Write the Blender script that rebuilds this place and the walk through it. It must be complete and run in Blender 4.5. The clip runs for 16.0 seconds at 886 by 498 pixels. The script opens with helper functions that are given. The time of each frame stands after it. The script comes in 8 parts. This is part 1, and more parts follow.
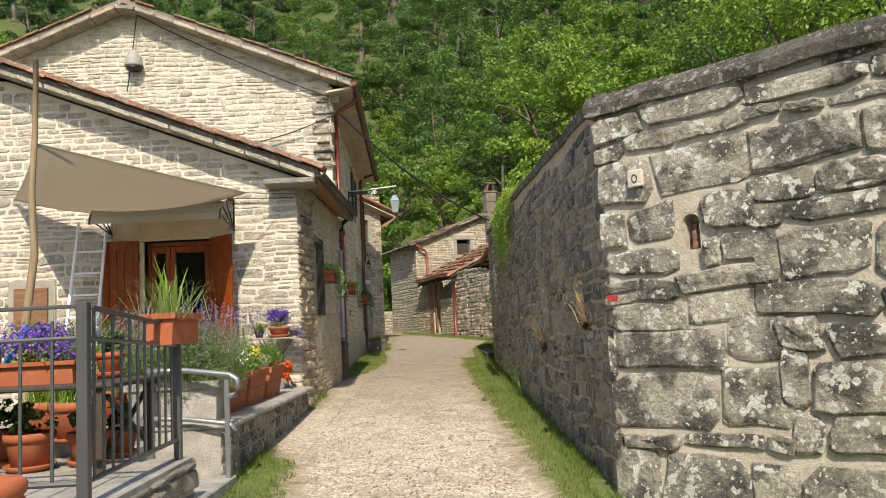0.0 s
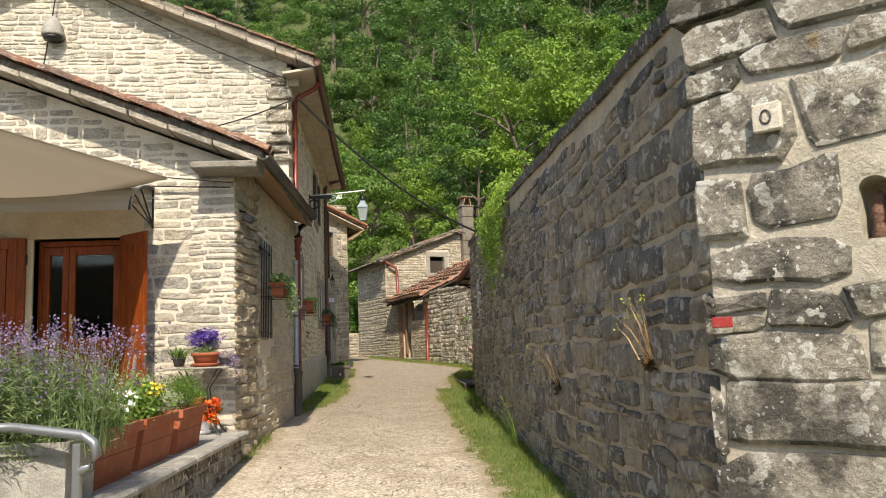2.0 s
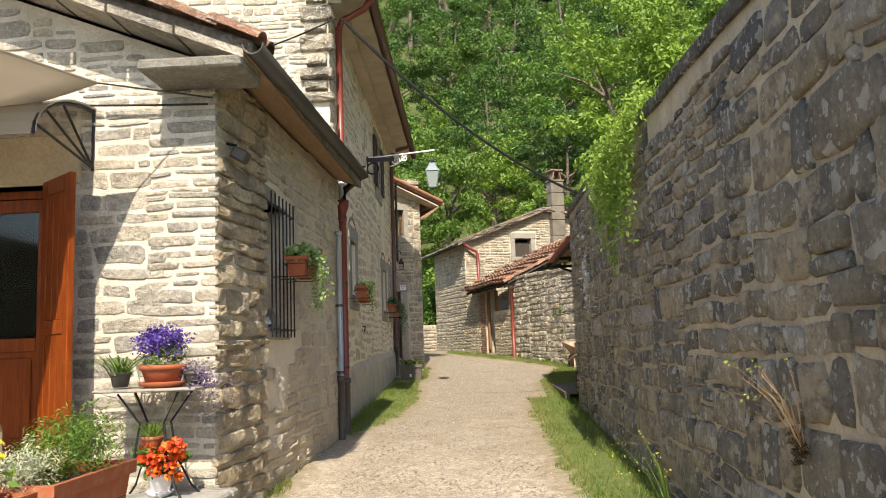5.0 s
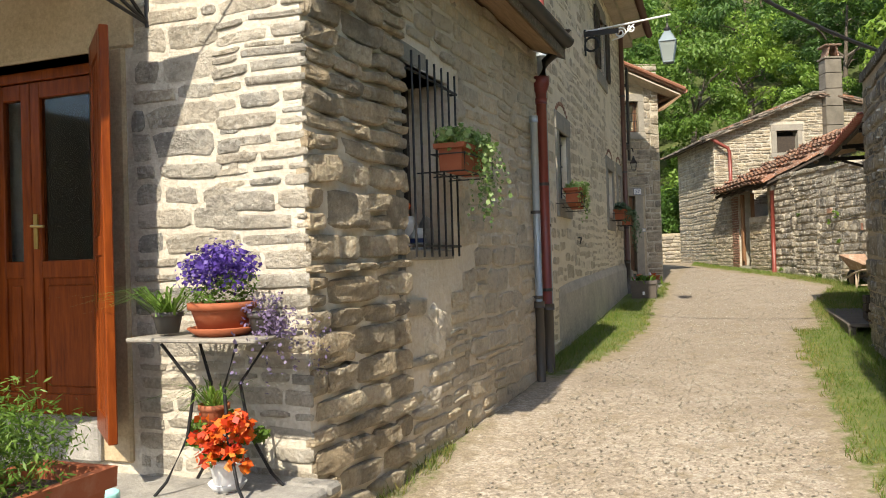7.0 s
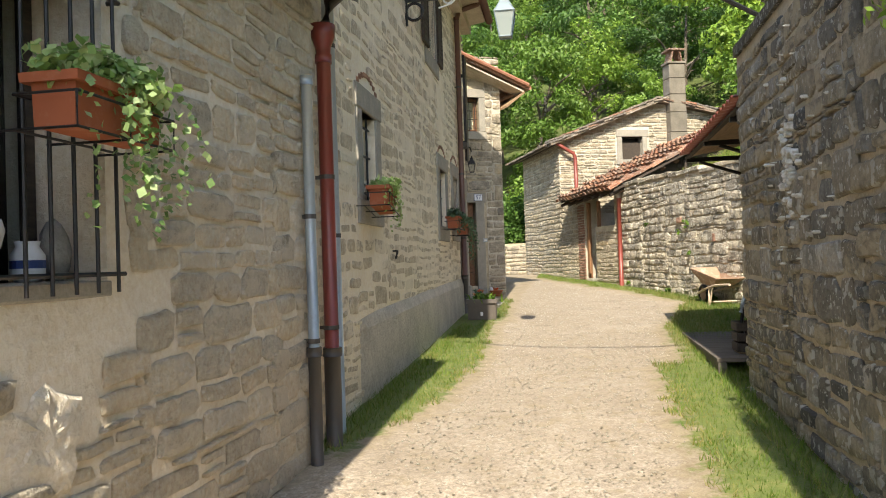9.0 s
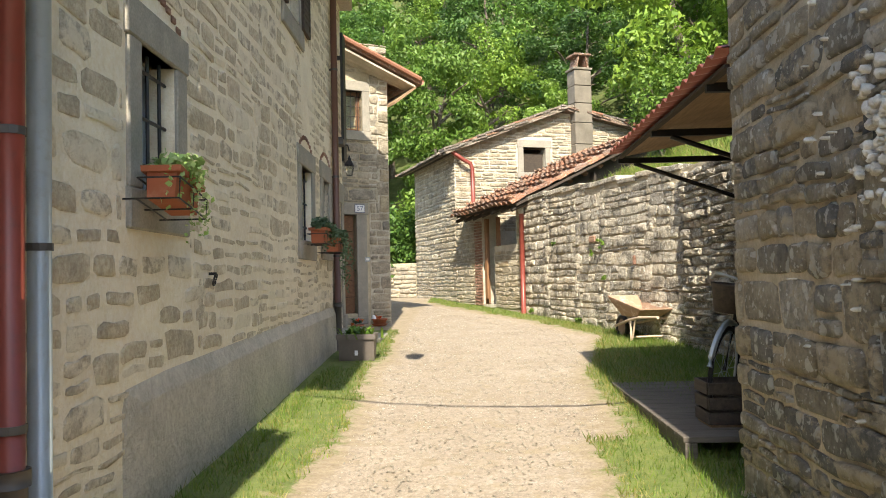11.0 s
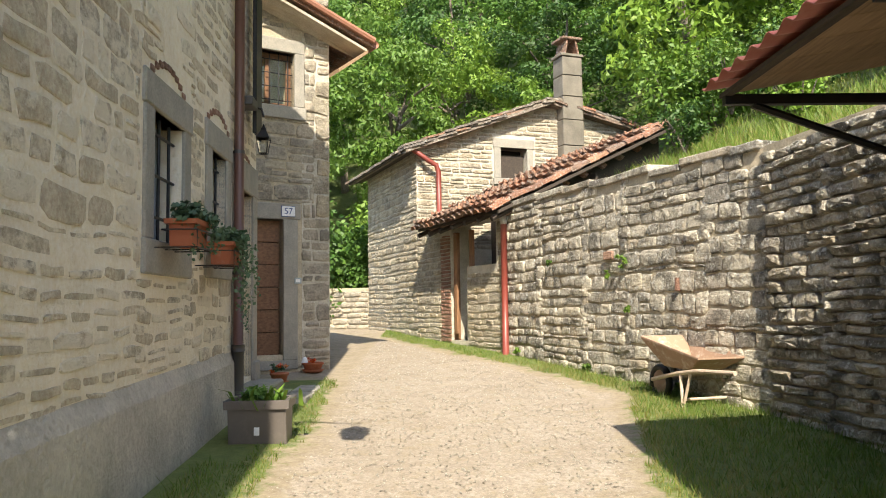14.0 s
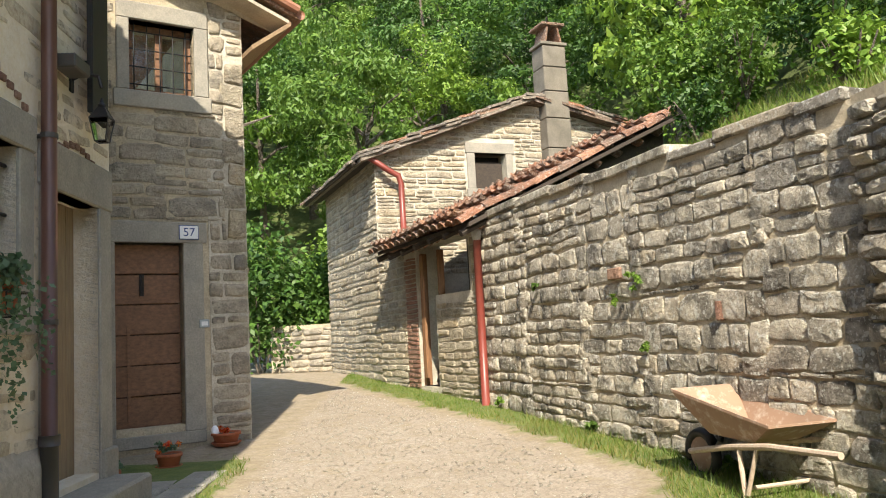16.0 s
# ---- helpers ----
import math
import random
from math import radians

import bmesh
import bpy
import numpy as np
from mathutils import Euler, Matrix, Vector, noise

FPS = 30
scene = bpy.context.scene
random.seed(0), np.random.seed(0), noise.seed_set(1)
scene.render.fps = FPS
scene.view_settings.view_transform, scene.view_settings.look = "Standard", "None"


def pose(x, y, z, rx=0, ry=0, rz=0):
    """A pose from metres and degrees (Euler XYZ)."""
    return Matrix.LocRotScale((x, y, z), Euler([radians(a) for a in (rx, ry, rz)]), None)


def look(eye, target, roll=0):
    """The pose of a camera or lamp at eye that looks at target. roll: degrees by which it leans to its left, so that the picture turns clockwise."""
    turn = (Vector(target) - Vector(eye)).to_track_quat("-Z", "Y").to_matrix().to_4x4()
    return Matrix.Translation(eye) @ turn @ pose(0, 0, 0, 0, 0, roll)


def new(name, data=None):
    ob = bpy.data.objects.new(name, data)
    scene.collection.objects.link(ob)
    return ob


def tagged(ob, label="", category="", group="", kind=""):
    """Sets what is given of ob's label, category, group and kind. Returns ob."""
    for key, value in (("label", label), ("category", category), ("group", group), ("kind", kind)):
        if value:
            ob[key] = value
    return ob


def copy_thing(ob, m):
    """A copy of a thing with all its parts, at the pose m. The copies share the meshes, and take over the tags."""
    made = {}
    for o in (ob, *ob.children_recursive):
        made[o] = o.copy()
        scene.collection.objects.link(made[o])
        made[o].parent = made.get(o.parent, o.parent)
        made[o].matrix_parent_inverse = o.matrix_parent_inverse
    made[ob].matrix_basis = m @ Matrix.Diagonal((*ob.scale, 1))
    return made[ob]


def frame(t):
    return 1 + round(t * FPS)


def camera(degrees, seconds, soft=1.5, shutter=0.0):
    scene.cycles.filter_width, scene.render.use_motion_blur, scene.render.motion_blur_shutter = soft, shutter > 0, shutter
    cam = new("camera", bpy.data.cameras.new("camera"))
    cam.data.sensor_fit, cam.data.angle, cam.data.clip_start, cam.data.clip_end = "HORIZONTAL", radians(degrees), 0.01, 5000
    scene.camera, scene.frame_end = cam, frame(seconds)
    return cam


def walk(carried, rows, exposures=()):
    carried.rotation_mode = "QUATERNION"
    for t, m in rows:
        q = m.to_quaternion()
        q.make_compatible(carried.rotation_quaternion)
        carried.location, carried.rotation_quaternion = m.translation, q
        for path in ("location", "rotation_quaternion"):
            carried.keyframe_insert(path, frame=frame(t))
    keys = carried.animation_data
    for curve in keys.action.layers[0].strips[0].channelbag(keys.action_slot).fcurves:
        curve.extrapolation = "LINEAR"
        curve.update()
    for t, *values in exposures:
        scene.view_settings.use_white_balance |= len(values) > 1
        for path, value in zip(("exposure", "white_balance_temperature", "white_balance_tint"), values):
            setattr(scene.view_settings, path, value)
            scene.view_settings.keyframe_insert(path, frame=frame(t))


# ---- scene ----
cam = camera(58.5, 16.0, 1.0)
METRES, EYE, TILT, LEAN, TURN = 19.5, 1.55, 0.0, 0.0, -0.9
ROWS = [
    (0.0, 0.0, 0.0, 0.0, 0.3, 5.9, 2.89),
    (0.5, 0.0027, 0.0285, 0.0007, -0.58, 5.24, 0.68),
    (1.0, -0.0022, 0.0589, 0.0018, -4.7, 5.87, 0.21),
    (1.5, -0.0042, 0.0907, 0.0024, -4.41, 7.83, 0.57),
    (2.0, -0.005, 0.1252, 0.0047, -2.01, 7.39, 2.05),
    (2.5, -0.0058, 0.1504, 0.007, 0.61, 8.45, 1.56),
    (3.0, -0.0087, 0.1747, 0.0079, 0.87, 7.75, 2.5),
    (5.5, -0.0051, 0.3343, 0.0138, 6.9, 6.34, 1.5),
    (6.0, -0.0067, 0.3632, 0.0156, 14.06, 4.63, 1.24),
    (6.5, -0.0062, 0.3898, 0.0165, 20.52, 1.82, 1.06),
    (7.0, -0.0052, 0.4165, 0.0169, 21.53, 0.77, 1.69),
    (7.5, -0.0034, 0.4468, 0.0179, 19.32, 0.21, 0.96),
    (8.0, -0.0051, 0.4792, 0.0191, 16.45, 0.84, 2.18),
    (8.5, -0.0045, 0.5116, 0.02, 15.49, 0.54, 1.21),
    (9.0, -0.0104, 0.5412, 0.0214, 11.03, 1.07, 1.91),
    (9.5, -0.0147, 0.5739, 0.0229, 4.95, 1.42, 1.73),
    (12.0, -0.0219, 0.7391, 0.0252, 2.1, 4.42, 0.41),
    (12.5, -0.028, 0.771, 0.0246, 0.88, 5.75, -0.47),
    (13.0, -0.0323, 0.8014, 0.0245, 2.11, 4.8, 0.6),
    (13.5, -0.034, 0.8339, 0.0247, -0.76, 3.07, 0.74),
    (14.0, -0.0297, 0.8645, 0.0272, 0.2, 4.12, 0.76),
    (14.5, -0.0293, 0.8979, 0.0285, -0.06, 2.39, 2.07),
    (15.0, -0.0221, 0.9288, 0.0298, 0.33, 1.5, 2.5),
    (15.5, -0.0153, 0.9609, 0.0322, 0.67, 3.23, 2.41),
    (16.0, -0.0101, 0.9931, 0.0342, -0.31, 6.07, 3.06),
]
walk(cam, [(t, pose(0, 0, EYE, TILT, LEAN, TURN) @ pose(METRES * x, METRES * y, METRES * z, 90 + pitch, roll, yaw)) for t, x, y, z, yaw, pitch, roll in ROWS],
     [(0.0, 0.66, 6900, 9), (3.0, 0.9, 6950, 9), (5.5, 1.1, 6900, 9), (7.0, 0.97, 6850, 8), (9.0, 1.4, 6850, 7), (9.5, 1.5, 6850, 7), (12.5, 1.62, 6800, 7), (14.0, 1.54, 6750, 7), (16.0, 1.4, 6750, 7)])


# ---- light ----
SUN_FROM = Vector((0.035, -1.0, 0.985)).normalized()
world = bpy.data.worlds.new("sky")
scene.world = world
world.use_nodes = True
wn = world.node_tree.nodes
sky = wn.new("ShaderNodeTexSky")
sky.sky_type, sky.sun_disc = "NISHITA", False
sky.sun_elevation, sky.sun_rotation = radians(44.5), radians(178.3)
wn["Background"].inputs["Strength"].default_value = 0.14
world.node_tree.links.new(sky.outputs[0], wn["Background"].inputs["Color"])
sun_data = bpy.data.lights.new("sun", "SUN")
sun_data.energy, sun_data.angle, sun_data.color = 3.8, radians(0.55), (1.0, 0.91, 0.78)
sun = new("sun", sun_data)
sun.matrix_world = look(SUN_FROM * 60, (0, 0, 0))


# ---- materials ----
def shade(name, rough=0.85, metal=0.0):
    m = bpy.data.materials.new(name)
    m.use_nodes = True
    nt = m.node_tree
    b = nt.nodes["Principled BSDF"]
    b.inputs["Roughness"].default_value, b.inputs["Metallic"].default_value = rough, metal
    return m, nt, b


def node(nt, kind, **sets):
    n = nt.nodes.new(kind)
    for key, value in sets.items():
        n.inputs[key.replace("_", " ")].default_value = value
    return n


def coords(nt, scale=(1, 1, 1)):
    tc = nt.nodes.new("ShaderNodeNewGeometry")
    mp = node(nt, "ShaderNodeMapping", Scale=scale)
    nt.links.new(tc.outputs["Position"], mp.inputs["Vector"])
    return mp.outputs[0]


def grain(nt, scale, detail=5.0, rough=0.6, vec=None):
    n = node(nt, "ShaderNodeTexNoise", Scale=scale, Detail=detail, Roughness=rough)
    nt.links.new(vec or coords(nt), n.inputs["Vector"])
    return n.outputs["Fac"]


def ramp(nt, fac, stops):
    r = nt.nodes.new("ShaderNodeValToRGB")
    el = r.color_ramp.elements
    while len(el) < len(stops):
        el.new(0.5)
    for e, (at, col) in zip(el, stops):
        e.position, e.color = at, (*col, 1) if len(col) == 3 else col
    nt.links.new(fac, r.inputs[0])
    return r.outputs[0]


def mixed(nt, fac, a, b, how="MIX"):
    m = nt.nodes.new("ShaderNodeMix")
    m.data_type, m.blend_type = "RGBA", how
    for sock, v in ((m.inputs[0], fac), (m.inputs[6], a), (m.inputs[7], b)):
        if isinstance(v, (int, float)):
            sock.default_value = v
        elif isinstance(v, tuple):
            sock.default_value = (*v, 1)
        else:
            nt.links.new(v, sock)
    return m.outputs[2]


def calc(nt, how, a, b=0.0, clamp=False):
    m = nt.nodes.new("ShaderNodeMath")
    m.operation, m.use_clamp = how, clamp
    for sock, v in ((m.inputs[0], a), (m.inputs[1], b)):
        if isinstance(v, (int, float)):
            sock.default_value = v
        else:
            nt.links.new(v, sock)
    return m.outputs[0]


def bump(nt, b, height, strength=0.5, dist=0.02):
    n = node(nt, "ShaderNodeBump", Strength=strength, Distance=dist)
    nt.links.new(height, n.inputs["Height"])
    nt.links.new(n.outputs[0], b.inputs["Normal"])


def piece_random(nt):
    """One random number for each stone, whether it is an object or an island of a mesh."""
    a, g = nt.nodes.new("ShaderNodeObjectInfo"), nt.nodes.new("ShaderNodeNewGeometry")
    return calc(nt, "FRACT", calc(nt, "ADD", a.outputs["Random"], g.outputs["Random Per Island"]))


def stone_material(name, colours, lichen=0.0, dark=0.3, spots=14.0, rough=0.9, smear=None, relief=1.0):
    m, nt, b = shade(name, rough)
    r = piece_random(nt)
    base = ramp(nt, r, [(i / max(1, len(colours) - 1), c) for i, c in enumerate(colours)])
    fine = grain(nt, 30, 8, 0.7)
    base = mixed(nt, 0.55, base, ramp(nt, fine, [(0.3, (0.25, 0.25, 0.25)), (0.7, (0.8, 0.8, 0.8))]), "OVERLAY")
    big = grain(nt, 4.0, 6, 0.65)
    base = mixed(nt, calc(nt, "MULTIPLY", ramp(nt, big, [(0.44, (0, 0, 0)), (0.6, (1, 1, 1))]), dark), base, (0.045, 0.043, 0.038))
    bed = grain(nt, 1.0, 4, 0.6, coords(nt, (5, 5, 60)))
    base = mixed(nt, 0.1, base, ramp(nt, bed, [(0.3, (0.3, 0.3, 0.3)), (0.7, (0.75, 0.75, 0.72))]), "OVERLAY")
    if lichen:
        v = node(nt, "ShaderNodeTexNoise", Scale=spots, Detail=3.0, Roughness=0.5)
        nt.links.new(coords(nt), v.inputs["Vector"])
        patch = ramp(nt, v.outputs["Fac"], [(0.59, (0, 0, 0)), (0.62, (1, 1, 1))])
        dots = ramp(nt, grain(nt, spots * 3.3, 2, 0.5), [(0.64, (0, 0, 0)), (0.67, (1, 1, 1))])
        patch = calc(nt, "MAXIMUM", patch, dots)
        big2 = ramp(nt, grain(nt, 2.3, 4), [(0.32, (0, 0, 0)), (0.5, (1, 1, 1))])
        disc = node(nt, "ShaderNodeTexVoronoi", Scale=spots * 1.25)
        nt.links.new(coords(nt), disc.inputs["Vector"])
        edge = calc(nt, "ADD", disc.outputs["Distance"], calc(nt, "MULTIPLY", grain(nt, 40, 3), 0.3))
        size = calc(nt, "MULTIPLY", calc(nt, "SUBTRACT", ramp(nt, disc.outputs["Color"], [(0.0, (0, 0, 0)), (1, (1, 1, 1))]), 0.3), 0.95)
        round_spot = ramp(nt, calc(nt, "SUBTRACT", size, edge), [(0.0, (0, 0, 0)), (0.05, (1, 1, 1))])
        patch = calc(nt, "MAXIMUM", patch, round_spot)
        base = mixed(nt, calc(nt, "MULTIPLY", calc(nt, "MULTIPLY", patch, big2), lichen), base, (0.74, 0.73, 0.67))
        warm = ramp(nt, grain(nt, 6.5, 5), [(0.68, (0, 0, 0)), (0.74, (1, 1, 1))])
        base = mixed(nt, calc(nt, "MULTIPLY", warm, 0.5 * lichen), base, (0.33, 0.22, 0.06))
    if smear:
        cover = calc(nt, "ADD", calc(nt, "MULTIPLY", grain(nt, 1.0, 7, 0.7, coords(nt, (7, 7, 10))), 0.75), calc(nt, "MULTIPLY", r, 0.25))
        cover = ramp(nt, cover, [(smear[1], (0, 0, 0)), (smear[1] + 0.09, (1, 1, 1))])
        lime = mixed(nt, grain(nt, 20, 6, 0.7), smear[0], tuple(0.8 * c for c in smear[0]))
        base = mixed(nt, calc(nt, "MULTIPLY", cover, smear[2]), base, lime)
    nt.links.new(base, b.inputs["Base Color"])
    h = calc(nt, "ADD", calc(nt, "MULTIPLY", grain(nt, 8, 9, 0.68), 1.2), calc(nt, "MULTIPLY", fine, 0.7))
    h = calc(nt, "ADD", h, calc(nt, "MULTIPLY", bed, 0.12))
    bump(nt, b, h, relief, 0.06)
    return m


def plaster_material(name, colour, other, scale=3.0, strength=0.6, rough=0.95, grit=60):
    m, nt, b = shade(name, rough)
    big = ramp(nt, grain(nt, scale, 7, 0.65), [(0.35, (0, 0, 0)), (0.65, (1, 1, 1))])
    base = mixed(nt, big, colour, other)
    fine = grain(nt, grit, 6, 0.7)
    base = mixed(nt, 0.35, base, ramp(nt, fine, [(0.3, (0.25, 0.25, 0.25)), (0.7, (0.8, 0.8, 0.8))]), "OVERLAY")
    nt.links.new(base, b.inputs["Base Color"])
    bump(nt, b, calc(nt, "ADD", fine, calc(nt, "MULTIPLY", grain(nt, 12, 5), 1.2)), strength, 0.015)
    return m


def painted(name, colour, rough=0.5, metal=0.0, wear=(0.12, 0.07, 0.04), amount=0.3, scale=18):
    m, nt, b = shade(name, rough, metal)
    w = ramp(nt, grain(nt, scale, 7, 0.7), [(0.52, (0, 0, 0)), (0.68, (1, 1, 1))])
    base = mixed(nt, calc(nt, "MULTIPLY", w, amount), colour, wear)
    base = mixed(nt, 0.2, base, ramp(nt, grain(nt, 3, 4), [(0.3, (0.3, 0.3, 0.3)), (0.7, (0.75, 0.75, 0.75))]), "OVERLAY")
    nt.links.new(base, b.inputs["Base Color"])
    bump(nt, b, grain(nt, 45, 5), 0.15, 0.005)
    return m


def wood_material(name, light, dark_col, along=(4, 40, 40), rough=0.6):
    m, nt, b = shade(name, rough)
    g = grain(nt, 1.0, 6, 0.65, coords(nt, along))
    base = ramp(nt, g, [(0.3, dark_col), (0.7, light)])
    base = mixed(nt, 0.3, base, ramp(nt, piece_random(nt), [(0, (0.35, 0.35, 0.35)), (1, (0.65, 0.65, 0.65))]), "OVERLAY")
    base = mixed(nt, calc(nt, "MULTIPLY", ramp(nt, grain(nt, 5, 5), [(0.5, (0, 0, 0)), (0.7, (1, 1, 1))]), 0.3), base, dark_col)
    nt.links.new(base, b.inputs["Base Color"])
    bump(nt, b, g, 0.35, 0.006)
    return m


def leaf_material(name, colours, glow=0.35, rough=0.55):
    m, nt, b = shade(name, rough)
    base = ramp(nt, piece_random(nt), [(i / max(1, len(colours) - 1), c) for i, c in enumerate(colours)])
    per = nt.nodes.new("ShaderNodeObjectInfo")
    tone = ramp(nt, per.outputs["Random"], [(0, (0.2, 0.24, 0.2)), (0.5, (0.45, 0.46, 0.4)), (1, (0.72, 0.66, 0.5))])
    base = mixed(nt, 0.75, base, tone, "OVERLAY")
    big = grain(nt, 0.35, 4)
    base = mixed(nt, 0.5, base, ramp(nt, big, [(0.35, (0.3, 0.34, 0.3)), (0.65, (0.66, 0.66, 0.55))]), "OVERLAY")
    nt.links.new(base, b.inputs["Base Color"])
    t = nt.nodes.new("ShaderNodeBsdfTranslucent")
    nt.links.new(base, t.inputs["Color"])
    mx = nt.nodes.new("ShaderNodeMixShader")
    mx.inputs[0].default_value = glow
    nt.links.new(b.outputs[0], mx.inputs[1])
    nt.links.new(t.outputs[0], mx.inputs[2])
    nt.links.new(mx.outputs[0], nt.nodes["Material Output"].inputs["Surface"])
    return m


def glass_material(name, tint=(0.9, 0.95, 0.95)):
    m, nt, b = shade(name, 0.04)
    b.inputs["Base Color"].default_value = (*tint, 1)
    b.inputs["Transmission Weight"].default_value = 1.0
    b.inputs["IOR"].default_value = 1.3
    return m


WARM = [(0.36, 0.33, 0.28), (0.5, 0.44, 0.345), (0.4, 0.375, 0.325), (0.57, 0.495, 0.385), (0.3, 0.285, 0.255), (0.52, 0.465, 0.38), (0.43, 0.375, 0.29)]
M_BLOCK = stone_material("lichened_block", [(0.34, 0.315, 0.265), (0.46, 0.42, 0.35), (0.39, 0.36, 0.305), (0.55, 0.5, 0.41), (0.29, 0.27, 0.23)], 1.0, 0.85, 11, 0.9, None, 1.15)
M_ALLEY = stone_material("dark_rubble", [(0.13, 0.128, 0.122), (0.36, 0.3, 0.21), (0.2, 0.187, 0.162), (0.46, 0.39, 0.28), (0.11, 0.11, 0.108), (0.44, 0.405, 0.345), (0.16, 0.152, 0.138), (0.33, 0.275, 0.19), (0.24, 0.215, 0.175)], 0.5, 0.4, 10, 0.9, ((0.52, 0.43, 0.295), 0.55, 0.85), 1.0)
M_LOW = stone_material("warm_rubble", WARM, 0.25, 0.25, 20, 0.9, ((0.64, 0.58, 0.48), 0.56, 0.8), 0.9)
M_SIDE = stone_material("side_rubble", [(0.7, 0.585, 0.42), (0.76, 0.635, 0.455), (0.6, 0.515, 0.39), (0.8, 0.69, 0.52), (0.44, 0.39, 0.305), (0.6, 0.485, 0.335)], 0.2, 0.2, 14, 0.9, ((0.74, 0.645, 0.5), 0.51, 0.85))
M_ROUGH = stone_material("rough_brown_stone", [(0.52, 0.41, 0.27), (0.62, 0.5, 0.345), (0.44, 0.36, 0.25), (0.68, 0.57, 0.41), (0.36, 0.3, 0.22)], 0.1, 0.4, 14, 0.9, None, 1.0)
M_TALL = stone_material("thin_slab_stone", [(0.56, 0.51, 0.415), (0.44, 0.4, 0.33), (0.66, 0.6, 0.495), (0.35, 0.325, 0.275), (0.6, 0.52, 0.4)], 0.15, 0.2, 14, 0.9, ((0.7, 0.64, 0.54), 0.54, 0.85), 0.9)
M_HOUSE = stone_material("smeared_stone", [(0.54, 0.455, 0.33), (0.64, 0.535, 0.38), (0.46, 0.395, 0.3), (0.6, 0.485, 0.335)], 0.0, 0.25, 14, 0.95, ((0.84, 0.745, 0.575), 0.49, 0.95), 0.7)
M_BROWN = stone_material("brown_grey_stone", [(0.36, 0.31, 0.245), (0.45, 0.385, 0.29), (0.29, 0.26, 0.215), (0.5, 0.43, 0.33)], 0.0, 0.4, 14, 0.9, ((0.5, 0.44, 0.34), 0.54, 0.8), 0.8)
M_BARN = stone_material("barn_stone", [(0.46, 0.385, 0.27), (0.37, 0.32, 0.245), (0.54, 0.47, 0.35), (0.3, 0.265, 0.21), (0.44, 0.345, 0.215)], 0.1, 0.35, 14, 0.9, ((0.52, 0.45, 0.34), 0.56, 0.8), 0.9)
M_RETAIN = stone_material("retaining_stone", [(0.46, 0.415, 0.335), (0.6, 0.53, 0.42), (0.36, 0.325, 0.265), (0.66, 0.585, 0.46), (0.5, 0.42, 0.31), (0.29, 0.265, 0.225), (0.56, 0.49, 0.39)], 0.5, 0.7, 18)
M_COPE = stone_material("mossy_coping", [(0.2, 0.182, 0.145), (0.27, 0.245, 0.195)], 0.6, 0.6, 14, 0.95, None, 1.5)
M_VERGE = stone_material("pale_verge_stone", [(0.48, 0.425, 0.345), (0.56, 0.5, 0.41), (0.4, 0.355, 0.29), (0.5, 0.4, 0.3)], 0.2, 0.35, 18)
M_QUOIN = stone_material("dressed_sandstone", [(0.3, 0.275, 0.23), (0.38, 0.34, 0.27), (0.25, 0.235, 0.2)], 0.1, 0.25)
M_FRAME = plaster_material("grey_sandstone_frame", (0.25, 0.235, 0.205), (0.33, 0.3, 0.25), 5, 0.4)
# chimney cement painted dark for the shadow side of the stack
M_STACK = plaster_material("shade_dark_cement", (0.21, 0.185, 0.15), (0.14, 0.125, 0.1), 3, 0.5)
M_MORTAR = plaster_material("lime_mortar", (0.56, 0.515, 0.43), (0.4, 0.36, 0.285), 4, 0.9, grit=45)
M_MORTAR_W = plaster_material("pale_mortar", (0.64, 0.585, 0.49), (0.53, 0.48, 0.395), 4, 0.9, grit=45)
M_MORTAR_D = plaster_material("grey_mortar", (0.52, 0.44, 0.315), (0.36, 0.305, 0.22), 3, 0.9, grit=45)
M_RENDER = plaster_material("smeared_render", (0.84, 0.745, 0.575), (0.74, 0.645, 0.49), 3.2, 1.0, grit=28)
M_PLINTH = plaster_material("cement_render", (0.66, 0.575, 0.45), (0.74, 0.655, 0.525), 2.0, 0.8, grit=30)
M_LIME = plaster_material("old_lime_plaster", (0.72, 0.64, 0.52), (0.58, 0.51, 0.4), 9, 1.0, grit=35)
M_LIMEWASH = plaster_material("dried_limewash", (0.62, 0.6, 0.55), (0.42, 0.39, 0.33), 12, 0.6)
M_SOFFIT = plaster_material("tan_soffit", (0.52, 0.46, 0.37), (0.38, 0.33, 0.26), 2.5, 0.3)
M_CONCRETE = plaster_material("old_concrete", (0.4, 0.38, 0.34), (0.24, 0.23, 0.21), 5, 0.7)
M_TILE = stone_material("terracotta_tile", [(0.36, 0.16, 0.09), (0.27, 0.13, 0.08), (0.42, 0.22, 0.13), (0.22, 0.14, 0.1), (0.33, 0.2, 0.14)], 0.3, 0.45, 25)
M_SLAB = stone_material("roof_slab", [(0.24, 0.2, 0.16), (0.32, 0.26, 0.2), (0.18, 0.16, 0.14), (0.3, 0.18, 0.12)], 0.2, 0.35)
M_BRICK = stone_material("old_brick", [(0.33, 0.17, 0.115), (0.27, 0.145, 0.1), (0.38, 0.23, 0.16)], 0.0, 0.3)
M_POT = painted("terracotta", (0.32, 0.09, 0.036), 0.8, 0, (0.46, 0.26, 0.17), 0.3, 9)
M_EDGE = painted("pale_terracotta", (0.29, 0.125, 0.075), 0.7, 0, (0.4, 0.25, 0.17), 0.4, 12)
M_REDPIPE = painted("red_brown_pipe", (0.2, 0.042, 0.03), 0.4, 0, (0.1, 0.05, 0.04), 0.3)
